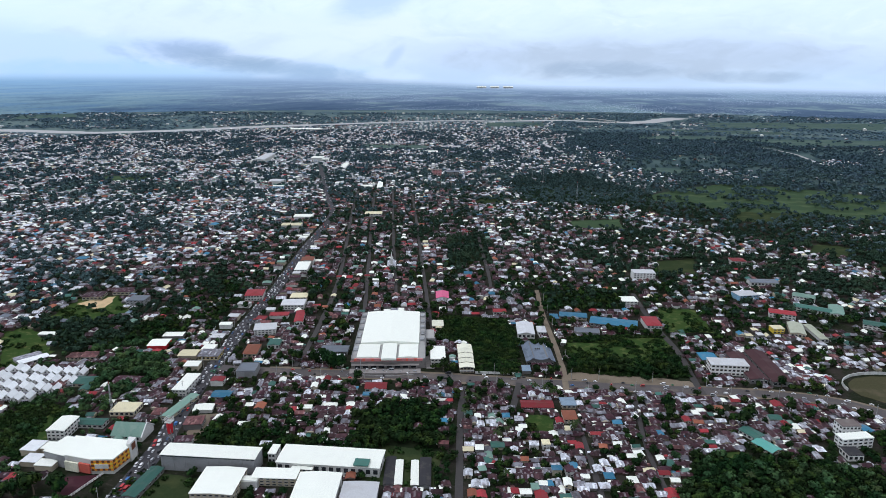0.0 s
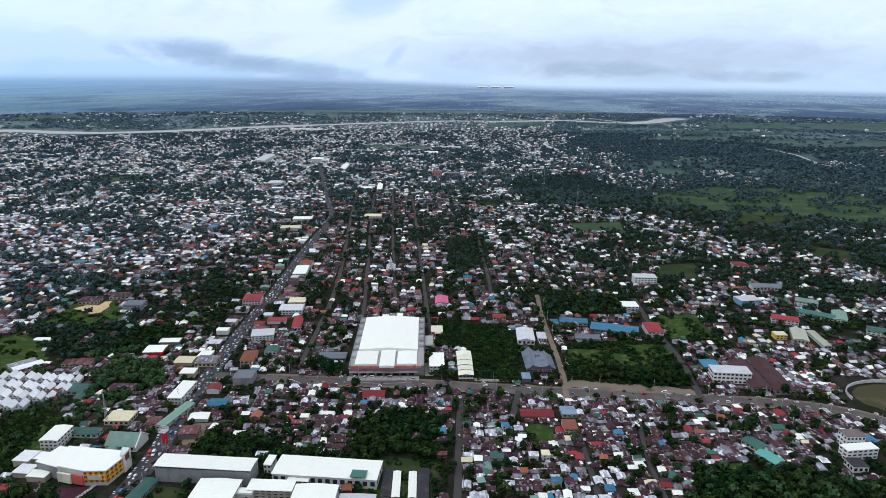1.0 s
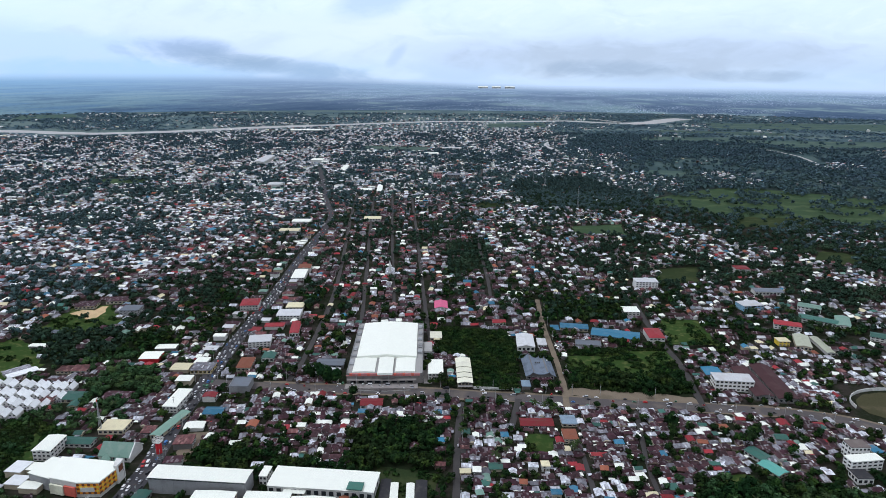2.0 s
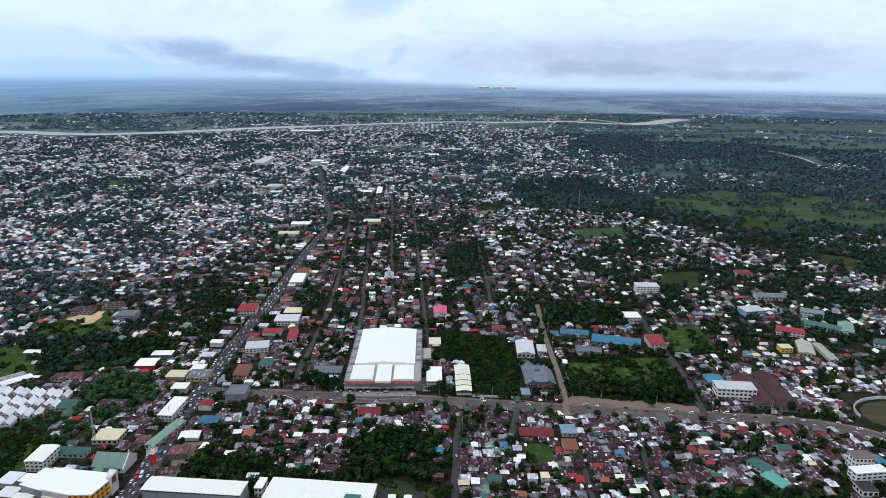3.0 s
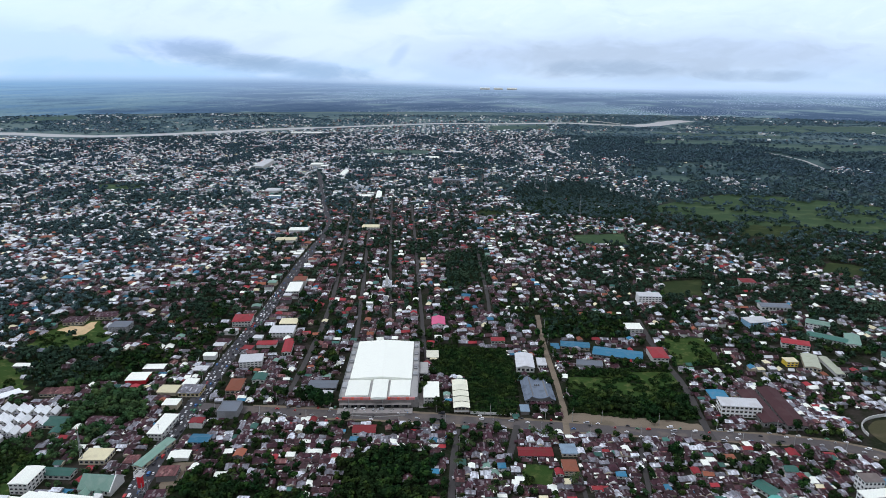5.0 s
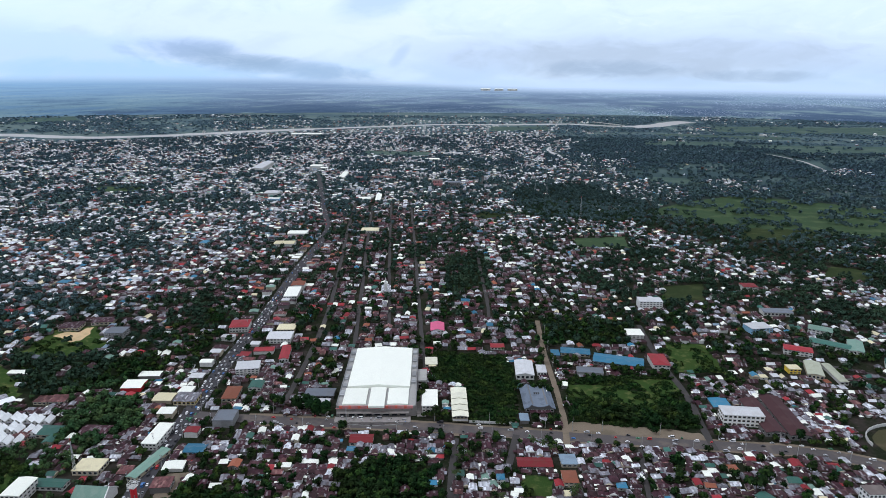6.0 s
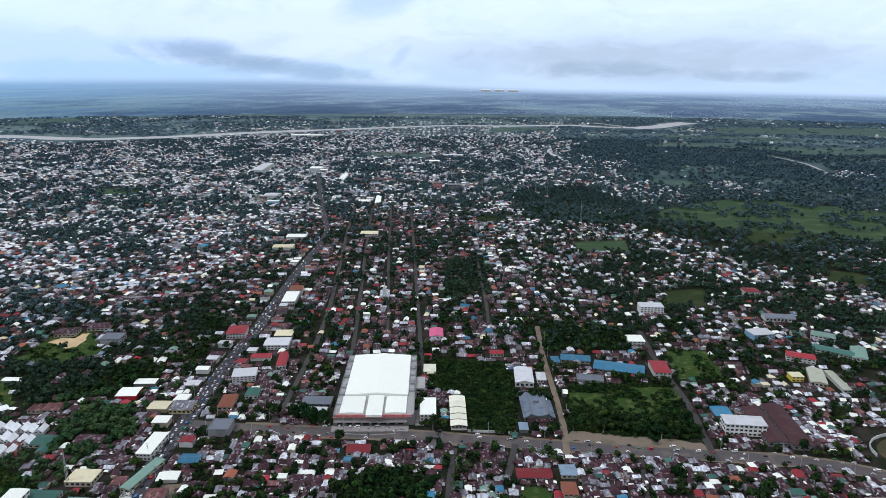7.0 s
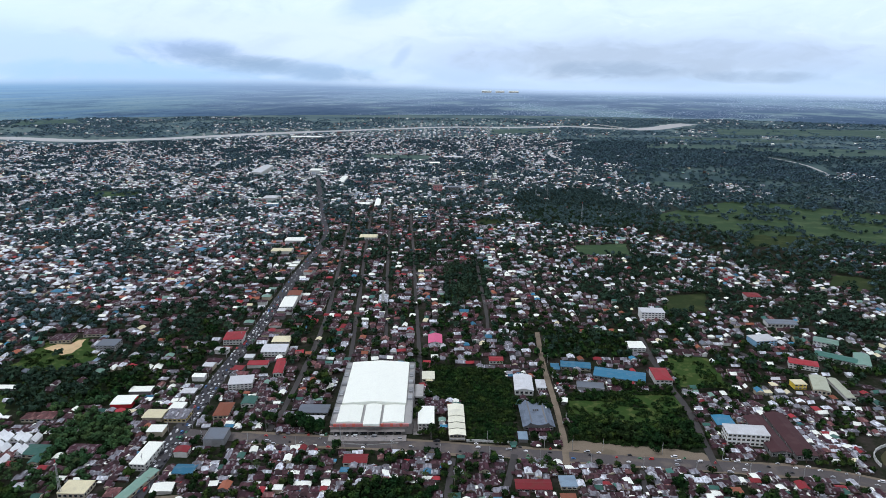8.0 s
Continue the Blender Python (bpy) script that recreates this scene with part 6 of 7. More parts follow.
def survey(x, y):
    """For each plot: the chance of a house, of a tree, and whether it is free at all."""
    n = len(x)
    ph, pt = np.full(n, 0.66), np.full(n, 0.31)
    lum = 0.85 * lumps(x, y, 0.012, 2.0) + 0.45 * lumps(x, y, 0.034, 5.0) + 0.55 * lumps(x, y, 0.0042, 8.0)
    ph -= np.clip(lum, -0.12, 0.65) * 1.15
    pt += np.clip(lum, -0.12, 0.65) * 1.15
    edge = np.interp(y, [e[0] for e in EDGE], [e[1] for e in EDGE])
    out = np.clip((x - edge) / 60.0, 0, 1)
    lum2 = lumps(x, y, 0.0038, 7.0)
    ph = ph * (1 - out) + out * (np.where(lum2 > 0.30, 0.28, 0.012))
    band = np.array([noise.noise((a * 0.0016, b * 0.0055, 3.0)) + 0.4 * noise.noise((a * 0.006, b * 0.016, 9.0)) for a, b in zip(x, y)])
    pt = pt * (1 - out) + out * np.where(band > 0.12, np.where(np.hypot(x, y) < 1700, 0.65, 0.22), 0.94)
    riv = SIZE * np.interp(x / SIZE, [-3300, -2500, -1968, -1581, -1375, -1169, -872, -544, -251, -10, 600, 3300], [1650, 1850, 2010, 1985, 2130, 2360, 2612, 2868, 2920, 3050, 3300, 3400])
    over = y > riv
    cl = lumps(x, y, 0.003, 12.0)
    near_bank = np.exp(-np.clip(y - riv, 0, 9e9) / 260.0)
    ph = np.where(over, np.clip(0.02 + 0.45 * near_bank * (x < 100) * (x > -1700) + 0.22 * (cl > 0.2), 0, 0.5), ph)
    pt = np.where(over, np.where(cl < -0.1, 0.15, 0.8), pt)
    # the crowded settlements south of the main road
    px, py = x / SIZE, y / SIZE
    slum = inside([(-202, 369), (-192, 386), (-157, 392), (-62, 403), (-64, 380), (-86, 374), (-105, 362), (-121, 347), (-116, 318), (-141, 310), (-172, 318), (-190, 324), (-198, 345)], px, py) | inside([(-56, 405), (-48, 260), (75, 330), (200, 395), (190, 412), (40, 409)], px, py) | inside([(157, 486), (176, 490), (192, 443), (159, 437)], px, py)
    core = inside([(-330, 570), (-60, 570), (30, 720), (20, 1000), (-100, 1060), (-420, 1100)], px, py)
    ph, pt = np.where(core, 0.72 - np.clip(lum, 0, 0.7) * 0.9, ph), np.where(core, 0.23 + np.clip(lum, 0, 0.7) * 0.9, pt)
    # gardens full of trees west of the highway
    leafy = inside([(-577.5, 579.9), (-465.1, 644.8), (-361.9, 693.9), (-304.5, 600.2), (-285.1, 499.3), (-283.8, 442.1), (-265.4, 398.6), (-380.6, 375.1)], px, py)
    ph, pt = np.where(leafy, 0.40 - np.clip(lum, -0.15, 0.5) * 0.7, ph), np.where(leafy, 0.56 + np.clip(lum, -0.15, 0.5) * 0.7, pt)
    # hamlets at the edge of the eastern woods
    hamlet = inside([(25, 1840), (140, 1830), (125, 1590), (25, 1535)], px, py) | inside([(80, 1520), (198, 1500), (235, 1380), (216, 1275), (127, 1238), (90, 1340)], px, py) | inside([(585, 1790), (690, 1730), (656, 1600), (560, 1640)], px, py)
    ph, pt = np.where(hamlet, 0.52, ph), np.where(hamlet, 0.42, pt)
    east = (px > -20) & (py > 530) & (out < 0.5) & ~core & ~hamlet
    ph, pt = np.where(east, ph * 0.92, ph), np.where(east, pt + ph * 0.05, pt)
    west = slum & (px < -58)
    ph, pt = np.where(slum, np.where(west, 0.76, 0.84) - 0.5 * np.clip(lum, 0, 1), ph), np.where(slum, np.where(west, 0.22, 0.15) + 0.5 * np.clip(lum, 0, 1), pt)
    centre = (np.hypot((px + 450) / 500, (py - 2150) / 420) < 1) & (px < 0)
    ph, pt = np.where(centre, 0.78 - np.clip(lum, 0, 0.6) * 0.8, ph), np.where(centre, 0.18 + np.clip(lum, 0, 0.6) * 0.8, pt)
    left = inside([(-1500, 900), (-420, 560), (-300, 720), (-560, 1600), (-1800, 1800)], px, py)
    ph, pt = np.where(left, 0.70 - np.clip(lum, -0.15, 0.6) * 1.0, ph), np.where(left, 0.27 + np.clip(lum, -0.15, 0.6) * 0.95, pt)
    # pale roofs set closer in the far west, to lift its tone as haze would
    west_far = (px < -480) & (py > 900) & ~over
    ph, pt = np.where(west_far, np.clip(ph + 0.06, 0, 0.8), ph), np.where(west_far, np.clip(pt - 0.06, 0.1, 1), pt)
    zone = np.zeros(n, int)
    for i, (kind, poly) in enumerate(ZONES):
        s = inside(poly, x, y)
        zone[s] = {SHRUB: 1, MEADOW: 2, BARE: 3, WOOD: 4, GREEN: 5}[kind]
    for code, a, b in ((1, 0.0, 0.42), (2, 0.0, np.where(lumps(x, y, 0.016, 9.0) + 0.5 * lumps(x, y, 0.05, 4.0) > np.where(y > 2000, 0.45, np.where(y > 900, 0.1, 0.2)), 0.75, 0.02)), (3, 0.0, 0.02), (4, 0.02, 0.97), (5, 0.0, 0.008)):
        ph, pt = np.where(zone == code, a, ph), np.where(zone == code, b, pt)
    free = np.ones(n, bool)
    gap = np.full(n, 99.0)
    for w, line in ROADS.values():
        gap = np.minimum(gap, off_line(line, x, y) - w / 2 - (2.4 if w > 12 else 0.4))
    for w, line in RIVERS.values():
        free &= off_line(line, x, y) > w / 2 + 5
        reach = 44 if w > 30 else 14
        free &= off_line(line, x, y + reach) > w / 2 + reach - 5
    # verges kept open along the farm road
    free &= off_line(ROADS["farm_road"][1], x, y + 34) > 30
    for bx, by, hw, hd, turn in BLOCKED:
        c, s = math.cos(radians(turn)), math.sin(radians(turn))
        dx, dy = x - bx, y - by
        free &= ~((np.abs(dx * c + dy * s) < hw + 2.2) & (np.abs(-dx * s + dy * c) < hd + 2.2))
    return ph, pt, free, gap, zone


def far_houses(name, x, y, turn, w, d, h, rise, colour, wall, label):
    """Joined simple houses: walls and gabled roofs."""
    n = len(x)
    c, s = np.cos(turn)[:, None], np.sin(turn)[:, None]
    hw, hd = w[:, None] / 2, d[:, None] / 2
    bx, by = np.array([-1, 1, 1, -1, -1, 1, 1, -1.0]), np.array([-1, -1, 1, 1, -1, -1, 1, 1.0])
    X, Y, Z = bx * hw, by * hd, np.concatenate([np.zeros((n, 4)), np.repeat(h[:, None], 4, 1)], 1)
    rx, ry = np.array([-1, 1, 1, -1, 0, 0.0]), np.array([-1, -1, 1, 1, -1, 1.0])
    over = 0.45
    rs = np.random.RandomState(n)
    hip = rs.uniform(0, 1, n) < 0.35
    ry = np.concatenate([np.repeat(ry[None, :4], n, 0), ry[None, 4:] * np.where(hip, rs.uniform(0.3, 0.6, n), 1.0)[:, None]], 1)
    X2, Y2 = rx * (hw + over), ry * (hd + over)
    Z2 = np.concatenate([np.repeat(h[:, None] - 0.15, 4, 1), np.repeat((h + rise)[:, None], 2, 1)], 1)
    X, Y, Z = np.concatenate([X, X2], 1), np.concatenate([Y, Y2], 1), np.concatenate([Z, Z2], 1)
    V = np.stack([X * c - Y * s + x[:, None], X * s + Y * c + y[:, None], Z], -1)
    base = (np.arange(n) * 14)[:, None, None]
    quads = base + np.array([[0, 1, 5, 4], [1, 2, 6, 5], [2, 3, 7, 6], [3, 0, 4, 7], [8, 12, 13, 11], [9, 10, 13, 12]])[None]
    tris = base + np.array([[8, 9, 12], [10, 11, 13]])[None]
    mats = [ROOFS[k] for k in COLOURS] + PLASTER
    qm = np.stack([wall + len(COLOURS)] * 4 + [colour] * 2, 1)
    tm = np.stack([np.where(hip, colour, wall + len(COLOURS))] * 2, 1)
    me = mesh_np(name, V.reshape(-1, 3), tris.reshape(-1, 3), quads.reshape(-1, 4), tm.ravel(), qm.ravel(), mats)
    tagged(new(name, me), label, "houses", kind="stuff")


MID = [crown_quads(rng, 52, 4.4, 3.2, 5, 1.15) for _ in range(5)]
NEARQ = [crown_quads(rng, 140, 4.0, 3.2, 6, 0.76) for _ in range(6)]
FARQ = [crown_quads(rng, 15, 5.0, 2.6, 4, 2.1) for _ in range(5)]
SHRUBQ = [crown_quads(rng, 26, 2.0, 1.2, 3, 0.6) for _ in range(4)]
PALMQ = [palm_fronds(rng, 11, 3.4) for _ in range(3)]
for q in MID + NEARQ + FARQ:
    q[:, :, 2] += 4.4
for q in SHRUBQ:
    q[:, :, 2] += 0.9
for q in PALMQ:
    q[:, :, 2] += 9.0
LIGHT = np.array(WEIGHTS)
LIGHT = LIGHT / LIGHT.sum()
FARW = np.array([0.18, 0.15, 0.26, 0.24, 0.09, 0.025, 0.025, 0.02, 0.04, 0.025, 0, 0, 0, 0.02, 0.06])
FARW = FARW / FARW.sum()
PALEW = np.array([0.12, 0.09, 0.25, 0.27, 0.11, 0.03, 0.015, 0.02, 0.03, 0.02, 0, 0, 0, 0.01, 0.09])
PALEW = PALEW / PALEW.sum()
# few reds, many pale and blue-grey roofs: haze put into the colour mix
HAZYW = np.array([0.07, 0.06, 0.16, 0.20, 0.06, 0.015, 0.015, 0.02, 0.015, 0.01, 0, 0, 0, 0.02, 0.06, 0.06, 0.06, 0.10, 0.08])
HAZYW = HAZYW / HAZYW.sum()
SHEDW = np.array([0.30, 0.27, 0.12, 0.12, 0.13, 0.015, 0.01, 0.01, 0, 0, 0, 0, 0, 0, 0.03])
SHEDW = SHEDW / SHEDW.sum()
REDW = np.array([0.28, 0.30, 0.08, 0.04, 0.05, 0.06, 0.01, 0.01, 0.03, 0, 0, 0, 0, 0, 0.16])
REDW = REDW / REDW.sum()


def fill(step, d0, d1):
    x, y, far = cells(step, d0, d1)
    ph, pt, free, gap, zone = survey(x, y)
    roll = R.uniform(0, 1, len(x))
    small = step < 9
    nearest = step < 6.5
    is_house = free & (gap > (1.8 if nearest else 2.2 if small else 3.6)) & (roll < ph)
    is_tree = free & (gap > 0.9) & ~is_house & (roll < ph + pt)
    turn = radians(GRID) + R.choice([0, math.pi / 2, math.pi, -math.pi / 2], len(x)) + R.normal(0, 0.1, len(x))
    return x, y, far, is_house, is_tree, turn, zone


def build_town():
    things_h = 0
    # nearest belt: single houses and trees
    x, y, far, hs, tr, turn, zone = fill(6.1, 265, 660)
    order = np.argsort(far)
    slot_h = []
    for i in order[hs[order]]:
        if things_h < 255:
            things_h += 1
            house(float(x[i]), float(y[i]), math.degrees(turn[i]), int(R.choice([0, 1, 2, 3, 4, 5], p=[0.28, 0.17, 0.27, 0.1, 0.1, 0.08])), COLOURS[R.choice(15, p=LIGHT)], int(R.choice(4, p=[0.15, 0.15, 0.3, 0.4])))
        else:
            slot_h.append(i)
    s = np.array(slot_h)
    n = len(s)
    market = inside([(155, 488), (178, 492), (194, 443), (159, 437)], x[s] / SIZE, y[s] / SIZE)
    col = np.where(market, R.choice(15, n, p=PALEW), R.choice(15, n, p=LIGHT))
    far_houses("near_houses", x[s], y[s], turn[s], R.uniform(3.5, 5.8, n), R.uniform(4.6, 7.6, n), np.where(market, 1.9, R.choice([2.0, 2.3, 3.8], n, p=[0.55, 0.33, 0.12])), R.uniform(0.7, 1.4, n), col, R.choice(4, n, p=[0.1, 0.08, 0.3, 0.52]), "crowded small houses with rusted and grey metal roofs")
    # lean-tos and sheds squeezed between the houses
    k = order[hs[order]]
    k = np.concatenate([k, k, k])
    n = len(k)
    a, r = R.uniform(0, 6.28, n), R.uniform(2.8, 4.2, n)
    far_houses("backyard_sheds", x[k] + np.cos(a) * r, y[k] + np.sin(a) * r, turn[k], R.uniform(1.3, 3.0, n), R.uniform(1.7, 3.8, n), R.uniform(1.6, 2.1, n), R.uniform(0.15, 0.5, n), R.choice(15, n, p=SHEDW), R.choice(4, n, p=[0.05, 0.1, 0.3, 0.55]), "small patched sheds between the houses")
    t = order[tr[order]]
    single = [i for i in t if zone[i] == 0][:266]
    for i in single:
        palm = R.uniform() < 0.16
        tree(float(x[i]), float(y[i]), int(R.randint(6, 8)) if palm else int(R.randint(0, 6)), float(R.uniform(0, 360)), float(R.uniform(0.85, 1.15) if palm else R.uniform(0.5, 0.95)))
    # large shade trees along the main road and round the lots
    for px, py, k in ((-170, 408.5, 1.6), (-163.8, 409.5, 1.8), (-156, 410.3, 1.9), (-149.5, 411, 1.7), (-160, 413, 1.5), (-77.3, 418.5, 1.25), (-132.4, 390, 1.4), (71, 388, 1.6), (70, 377, 1.4), (118.5, 389, 1.5), (111, 378, 1.5), (146, 400, 1.2), (151, 437, 1.2), (-174, 479, 1.6), (-168, 470, 1.4), (-103, 513, 1.2), (-54, 377, 1.1), (-239.8, 242.9, 1.9), (-252.2, 240.5, 1.8), (-259.8, 235.3, 1.5)):
        tree(px * SIZE, py * SIZE, int(R.randint(0, 6)), float(R.uniform(0, 360)), k)
    for px, py in ((-54, 371), (-48, 373), (-11.7, 393), (-1, 390), (-6, 394), (-25, 338), (-52, 352), (-30, 330), (12, 348), (14, 352)):
        tree(px * SIZE, py * SIZE, int(R.randint(6, 8)), float(R.uniform(0, 360)), float(R.uniform(0.9, 1.15)))
    for i in range(34):
        line = ([(-205, 412), (-165, 413)], [(-156, 408), (-150, 409)], [(12, 436), (95, 441)], [(-96, 430), (-92, 460)], [(-30, 470), (2, 468)], [(40, 515), (90, 512)], [(-12, 520), (30, 524)])[i % 7]
        line = [(px * SIZE, py * SIZE) for px, py in line]
        p = along(line, (i // 7) / 5.0 * math.hypot(line[1][0] - line[0][0], line[1][1] - line[0][1]))
        tree(p[0] + float(R.uniform(-2, 2)), p[1] + float(R.uniform(-1.5, 1.5)), int(R.randint(0, 6)), float(R.uniform(0, 360)), float(R.uniform(0.9, 1.25)))
    rest = np.array(sorted(set(t.tolist()) - set(single)))
    m = len(rest)
    woods = zone[rest] == 4
    shrub = (zone[rest] == 2) | (zone[rest] == 5)
    big = rest[~shrub]
    whole = big
    for name, big, leaf, lab in (("woodland", whole[(x[whole] > -318) & ~((x[whole] > 62) & (y[whole] < 450) & (whole % 5 < 1))], LEAVES, "dense dark green tropical trees"), ("orchard_woodland", whole[(x[whole] <= -318) | ((x[whole] > 62) & (y[whole] < 450) & (whole % 5 < 1))], LIGHTLEAF, "lighter green trees among the houses, western ones paled for haze")):
        joined_leaves(name, scatter(NEARQ, R.randint(0, 6, len(big)), x[big], y[big], 0.0, R.uniform(0, 6.28, len(big)), np.where(zone[big] == 1, R.uniform(0.35, 0.8, len(big)), np.where(zone[big] == 0, R.uniform(0.55, 1.0, len(big)), R.uniform(0.7, 1.3, len(big))))), leaf, lab, "trees")
    pl = rest[R.uniform(0, 1, m) < 0.018]
    joined_leaves("palm_crowns", scatter(PALMQ, R.randint(0, 3, len(pl)), x[pl] + 3, y[pl] + 2, 0.0, R.uniform(0, 6.28, len(pl)), R.uniform(0.9, 1.15, len(pl))), PALMLEAF, "coconut palm crowns above the trees", "trees")
    # scrub in the lots
    px, py = R.uniform(-560, 225, 84000), R.uniform(300, 800, 84000)
    keep = np.zeros(len(px), bool)
    for kind, poly in ZONES:
        if kind == SHRUB:
            keep |= inside(poly, px, py) & (R.uniform(0, 1, len(px)) < 0.85)
        elif kind == MEADOW:
            keep |= inside(poly, px, py) & (lumps(px, py, 0.045, 3.0) > -0.05) & (R.uniform(0, 1, len(px)) < 0.35)
        elif kind == WOOD:
            keep |= inside(poly, px, py) & (R.uniform(0, 1, len(px)) < 0.12)
        elif kind == GREEN:
            keep = np.where(inside(poly, px, py), (lumps(px, py, 0.06, 3.0) > 0.06) & (R.uniform(0, 1, len(px)) < 0.4), keep)
    for bx, by, hw, hd, tn in BLOCKED:
        c, sn = math.cos(radians(tn)), math.sin(radians(tn))
        keep &= ~((np.abs((px - bx) * c + (py - by) * sn) < hw) & (np.abs(-(px - bx) * sn + (py - by) * c) < hd))
    keep &= ~inside(SAND_PLOT, px, py)
    px, py = px[keep], py[keep]
    joined_leaves("scrub", scatter(SHRUBQ, R.randint(0, 4, len(px)), px, py, 0.0, R.uniform(0, 6.28, len(px)), R.uniform(0.5, 1.5, len(px))), SCRUB, "low green scrub and weeds on vacant lots", "shrubs")
    # middle belt
    x, y, far, hs, tr, turn, zone = fill(8.8, 660, 1500)
    n = int(hs.sum())
    # pale mix stands in for haze west and north; eastern roofs are truly pale
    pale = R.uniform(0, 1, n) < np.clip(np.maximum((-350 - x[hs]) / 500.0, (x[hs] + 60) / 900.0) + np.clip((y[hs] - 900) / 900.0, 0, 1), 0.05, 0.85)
    red = inside([(-300, 480), (-60, 480), (-60, 700), (-180, 1050), (-420, 1100), (-420, 800)], x[hs] / SIZE, y[hs] / SIZE) & (R.uniform(0, 1, n) < 0.6)
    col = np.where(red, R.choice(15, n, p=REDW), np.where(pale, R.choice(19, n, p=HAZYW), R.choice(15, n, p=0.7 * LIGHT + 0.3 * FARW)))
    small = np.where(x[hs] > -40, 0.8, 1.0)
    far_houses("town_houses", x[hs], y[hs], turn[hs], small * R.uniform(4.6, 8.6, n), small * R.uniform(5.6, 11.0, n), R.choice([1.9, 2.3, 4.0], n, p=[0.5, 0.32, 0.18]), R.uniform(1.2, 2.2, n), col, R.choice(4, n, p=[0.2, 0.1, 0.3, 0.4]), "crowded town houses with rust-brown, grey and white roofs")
    pick = R.uniform(0, 1, len(x)) - np.clip((-380 - x) / 500, 0, 0.8)
    # the hazed leaf colour takes over with distance and towards the west
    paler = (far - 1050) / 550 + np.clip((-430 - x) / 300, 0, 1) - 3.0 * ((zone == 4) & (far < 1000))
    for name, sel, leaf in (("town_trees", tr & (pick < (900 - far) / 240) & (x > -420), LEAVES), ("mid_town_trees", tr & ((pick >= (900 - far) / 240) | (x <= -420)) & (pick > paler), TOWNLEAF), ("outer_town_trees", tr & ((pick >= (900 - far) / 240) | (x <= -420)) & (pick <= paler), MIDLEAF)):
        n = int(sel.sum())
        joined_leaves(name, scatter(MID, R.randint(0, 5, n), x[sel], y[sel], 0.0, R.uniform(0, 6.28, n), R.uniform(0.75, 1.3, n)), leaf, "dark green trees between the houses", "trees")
    # far belt
    x, y, far, hs, tr, turn, zone = fill(10.8, 1500, 3000)
    n = int(hs.sum())
    far_houses("distant_houses", x[hs], y[hs], turn[hs], R.uniform(5, 9, n), R.uniform(6, 10, n), R.choice([2.6, 3.2, 5.0, 7.0], n, p=[0.5, 0.3, 0.15, 0.05]), R.uniform(1.0, 2.2, n), R.choice(19, n, p=HAZYW), R.choice(4, n, p=[0.45, 0.05, 0.4, 0.1]), "distant town houses with pale metal roofs, paled further for haze")
    # three leaf colours, hazed by distance: edge, distant and deep woods
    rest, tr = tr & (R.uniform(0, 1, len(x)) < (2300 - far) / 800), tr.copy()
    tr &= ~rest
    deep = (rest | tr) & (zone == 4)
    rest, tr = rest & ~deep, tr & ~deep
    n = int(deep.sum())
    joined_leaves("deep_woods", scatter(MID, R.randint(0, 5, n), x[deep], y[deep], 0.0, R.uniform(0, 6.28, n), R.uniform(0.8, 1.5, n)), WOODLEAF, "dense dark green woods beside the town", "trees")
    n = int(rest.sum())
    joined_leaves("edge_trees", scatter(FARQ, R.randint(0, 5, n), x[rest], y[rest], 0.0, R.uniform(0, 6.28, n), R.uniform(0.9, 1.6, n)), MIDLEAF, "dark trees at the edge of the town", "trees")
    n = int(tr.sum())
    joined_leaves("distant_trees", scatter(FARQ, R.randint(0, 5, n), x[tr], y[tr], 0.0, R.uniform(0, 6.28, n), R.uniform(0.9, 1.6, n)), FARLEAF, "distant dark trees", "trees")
    x, y, far, hs, tr, turn, zone = fill(24.0, 3000, 4690)
    n = int(hs.sum())
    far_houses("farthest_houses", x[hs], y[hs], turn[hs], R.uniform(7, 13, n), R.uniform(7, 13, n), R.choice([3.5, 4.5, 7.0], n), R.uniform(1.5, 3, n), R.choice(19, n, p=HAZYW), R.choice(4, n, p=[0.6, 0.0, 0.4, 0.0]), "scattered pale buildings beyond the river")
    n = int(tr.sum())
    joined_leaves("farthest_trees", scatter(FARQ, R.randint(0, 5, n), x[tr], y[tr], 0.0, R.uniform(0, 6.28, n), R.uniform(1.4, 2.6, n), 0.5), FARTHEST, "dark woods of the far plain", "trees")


# ---- vehicles ----
PAINT = [("white", simple("paint_white", (0.8, 0.8, 0.8), 0.35)), ("silver", simple("paint_silver", (0.5, 0.51, 0.53), 0.3, 0.4)), ("black", simple("paint_black", (0.02, 0.02, 0.025), 0.3)), ("red", simple("paint_red", (0.45, 0.03, 0.03), 0.35)), ("blue", simple("paint_blue", (0.05, 0.16, 0.4), 0.35)), ("green", simple("paint_green", (0.06, 0.2, 0.1), 0.4))]
CARS = {}


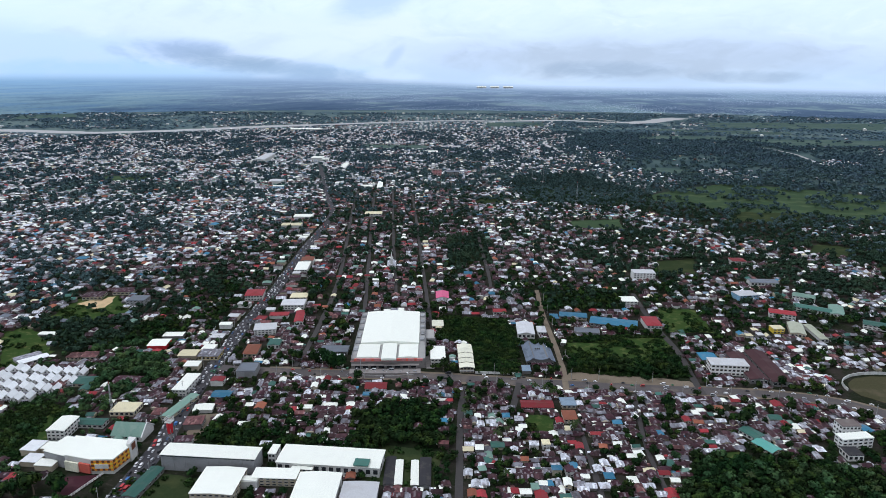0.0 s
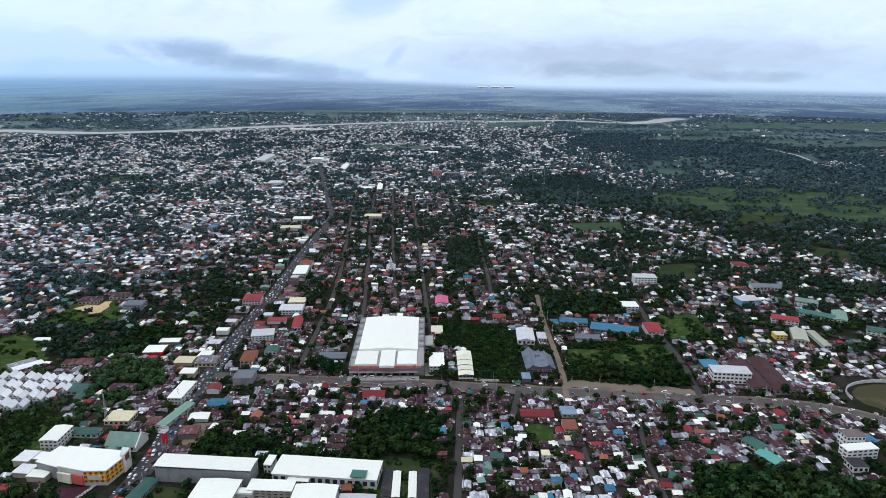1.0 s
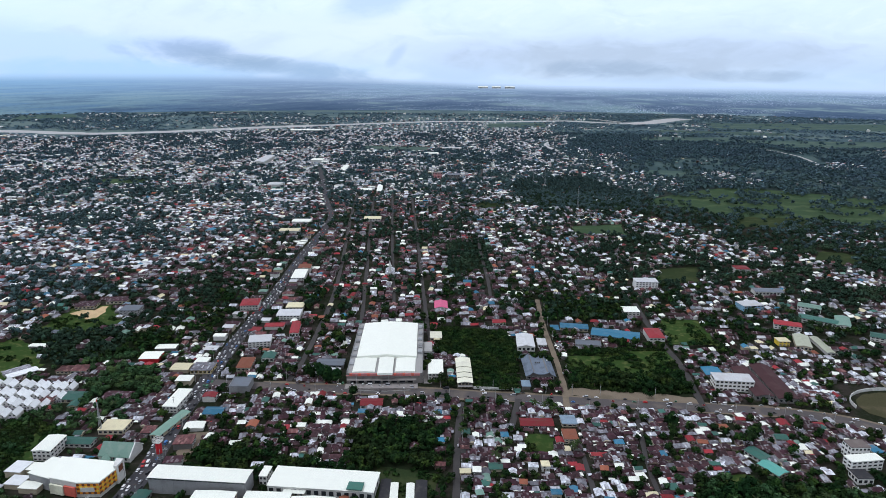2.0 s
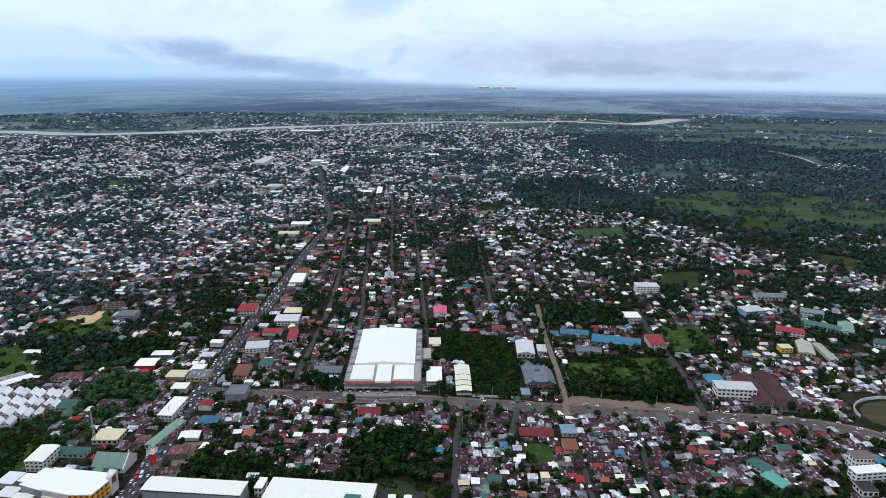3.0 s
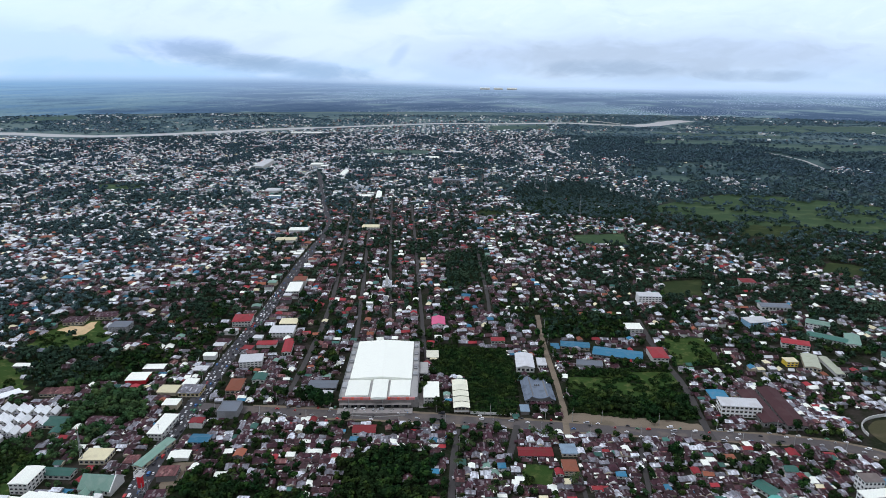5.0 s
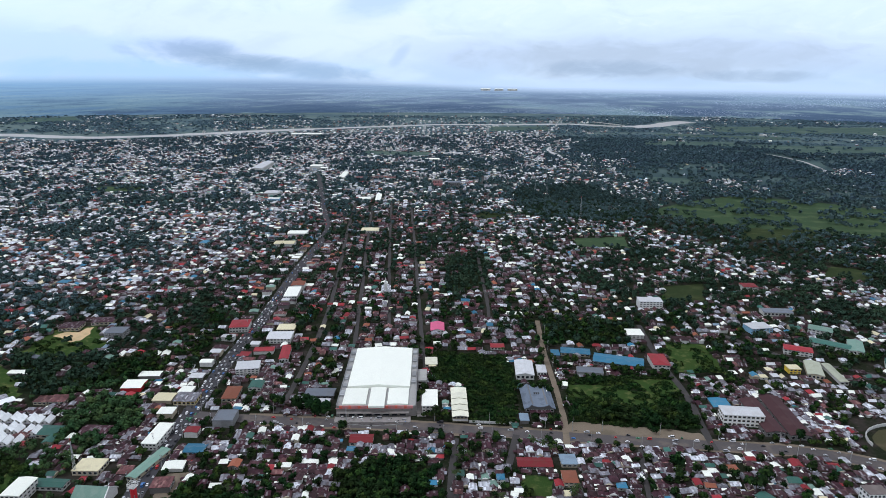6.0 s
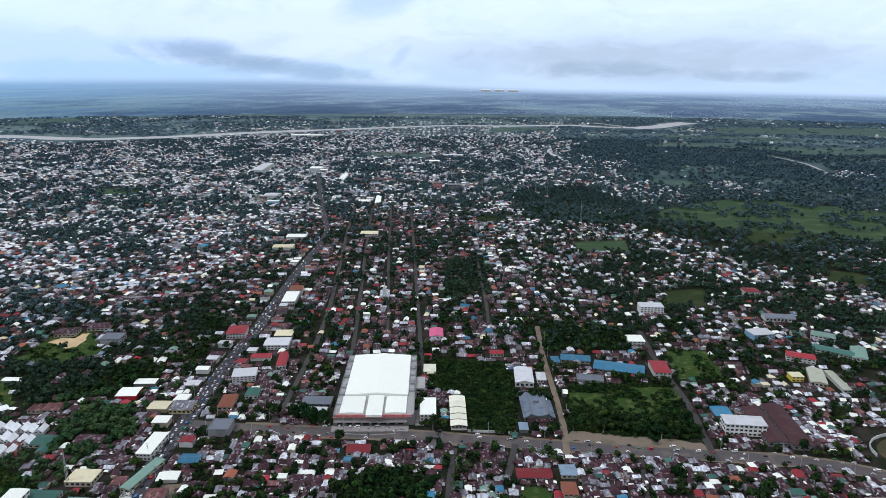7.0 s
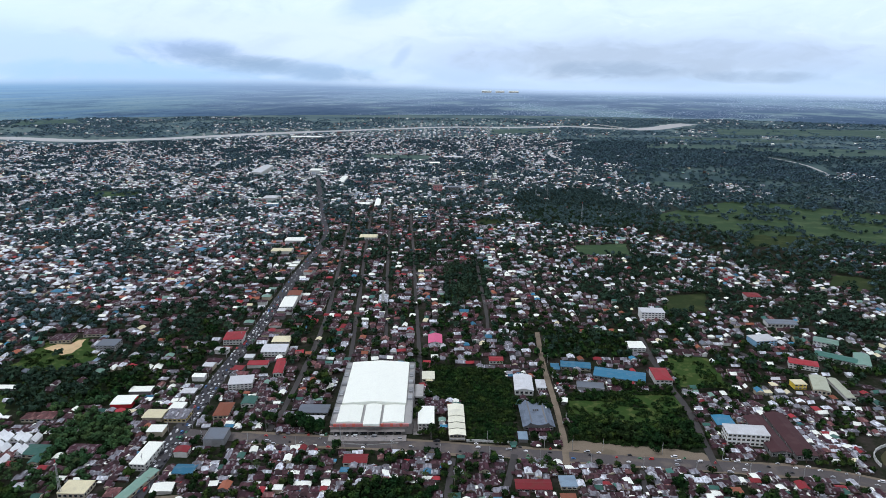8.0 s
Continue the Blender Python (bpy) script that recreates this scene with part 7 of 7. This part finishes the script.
def vehicle(x, y, turn, kind, colour):
    near = y < 325
    key, m = (kind, colour, near), pose(x, y, 0.42 if near else 0.3, 0, 0, turn) @ Matrix.Diagonal((0.88, 0.88, 0.88, 1))
    if key in CARS:
        return copy_thing(CARS[key], m)
    word, paint = PAINT[colour]
    name, cat, L, W, H, cab = (("car", "car", 4.3, 1.75, 0.75, (0.05, 2.3, 0.6)), ("van", "van", 4.9, 1.85, 1.1, (-0.3, 3.9, 0.85)), ("jeepney", "jeepney", 6.2, 2.0, 1.0, (-0.7, 4.4, 1.05)), ("tricycle", "tricycle", 2.6, 1.7, 0.7, (-0.1, 1.6, 0.8)), ("truck", "truck", 7.2, 2.3, 1.1, (-1.0, 4.8, 1.5)))[kind]
    ob = thing(name, "%s %s driving on a town road" % (word, cat), cat, m, "vehicles on the roads")
    bm = bmesh.new()
    section(bm, [(-L / 2, 0.3), (L / 2, 0.3), (L / 2, H * 0.75), (L / 2 - 0.9, H), (-L / 2 + 0.1, H)], -W / 2, W / 2)
    part("body", bm, paint, ob)
    bm = bmesh.new()
    cx, cl, ch = cab
    section(bm, [(cx - cl / 2, H), (cx + cl / 2, H), (cx + cl / 2 - 0.45, H + ch * 0.8), (cx - cl / 2 + 0.15, H + ch * 0.8)], -W / 2 + 0.08, W / 2 - 0.08)
    part("cabin_glass", bm, GLASS, ob)
    bm = bmesh.new()
    section(bm, [(cx - cl / 2 + 0.12, H + ch * 0.8), (cx + cl / 2 - 0.4, H + ch * 0.8), (cx + cl / 2 - 0.55, H + ch), (cx - cl / 2 + 0.2, H + ch)], -W / 2 + 0.06, W / 2 - 0.06)
    part("roof", bm, paint, ob)
    r = 0.42 if kind == 4 else 0.33
    for sx in (-L * 0.31, L * 0.31) if near else ():
        for sy in (-W / 2 + 0.1, W / 2 - 0.1):
            bm = bmesh.new()
            bmesh.ops.create_cone(bm, cap_ends=True, segments=10, radius1=r, radius2=r, depth=0.22, matrix=pose(sx, sy, r - 0.32, 90))
            part("wheel", bm, RUBBER, ob)
    CARS[key] = ob
    return ob


def traffic(line, start, end, gap, lanes):
    rr = random.Random(len(line) + int(gap * 10))
    for off, turn in lanes:
        s = start + rr.uniform(0, gap)
        while s < end:
            p = along(line, s)
            if p is None:
                break
            a = radians(p[2])
            o = off + rr.uniform(-0.8, 0.8)
            kind = rr.choices((0, 1, 2, 3, 4), (0.38, 0.16, 0.16, 0.24, 0.06))[0]
            vehicle(p[0] + math.sin(a) * o, p[1] - math.cos(a) * o, p[2] + turn, kind, rr.choices(range(6), (0.30, 0.20, 0.26, 0.10, 0.08, 0.06))[0])
            s += rr.uniform(6.8, 2 * gap - 6.8 if gap > 7.5 else 8.2)


def build_traffic():
    line = ROADS["highway"][1]
    traffic(line, 75, 620, 9.6, ((-5.4, 180), (-1.8, 180), (1.8, 0), (5.4, 0)))
    traffic(line, 620, 1020, 18.0, ((-3.6, 180), (1.9, 0)))
    traffic(ROADS["highway_north"][1], 10, 560, 24.0, ((-3.4, 180), (3.2, 0)))
    traffic(ROADS["main"][1], 20, 620, 22.0, ((-3.4, 180), (3.3, 0)))
    traffic(ROADS["main"][1], 60, 600, 21.0, ((-7.9, 180), (7.9, 0)))
    traffic([(-146 * SIZE, 406 * SIZE), (-96 * SIZE, 409 * SIZE)], 0, 62, 8.0, ((-2.5, 90),))


def utility_pole(x, y, turn, proto=[]):
    m = pose(x, y, 0, 0, 0, turn)
    if proto:
        return copy_thing(proto[0], m)
    ob = thing("utility_pole", "grey concrete utility pole with a crossarm beside the road", "pole", m, "utility poles")
    bm = bmesh.new()
    bmesh.ops.create_cone(bm, cap_ends=True, segments=8, radius1=0.2, radius2=0.12, depth=11, matrix=pose(0, 0, 5.5))
    part("post", bm, CONCRETE, ob)
    bm = bmesh.new()
    box(bm, (0, 0, 10.4), (2.2, 0.14, 0.16))
    part("crossarm", bm, WOODPOLE, ob)
    bm = bmesh.new()
    bmesh.ops.create_cone(bm, cap_ends=True, segments=8, radius1=0.3, radius2=0.3, depth=0.9, matrix=pose(0.45, 0, 8.4))
    part("transformer", bm, STEEL, ob)
    proto.append(ob)
    return ob


def build_poles():
    for key, off, step, end in (("main", 10.4, 38, 650), ("main", -10.6, 45, 650), ("highway", 8.6, 42, 760), ("highway", -8.6, 48, 760), ("dirt_road", 4.6, 40, 240), ("south_street", 3.6, 34, 200)):
        s = 20.0
        while s < end:
            p = along(ROADS[key][1], s)
            if p is None:
                break
            a = radians(p[2])
            utility_pole(p[0] + math.sin(a) * off, p[1] - math.cos(a) * off, p[2] + 90)
            s += step


shop_rows()
build_traffic()
build_poles()
build_town()
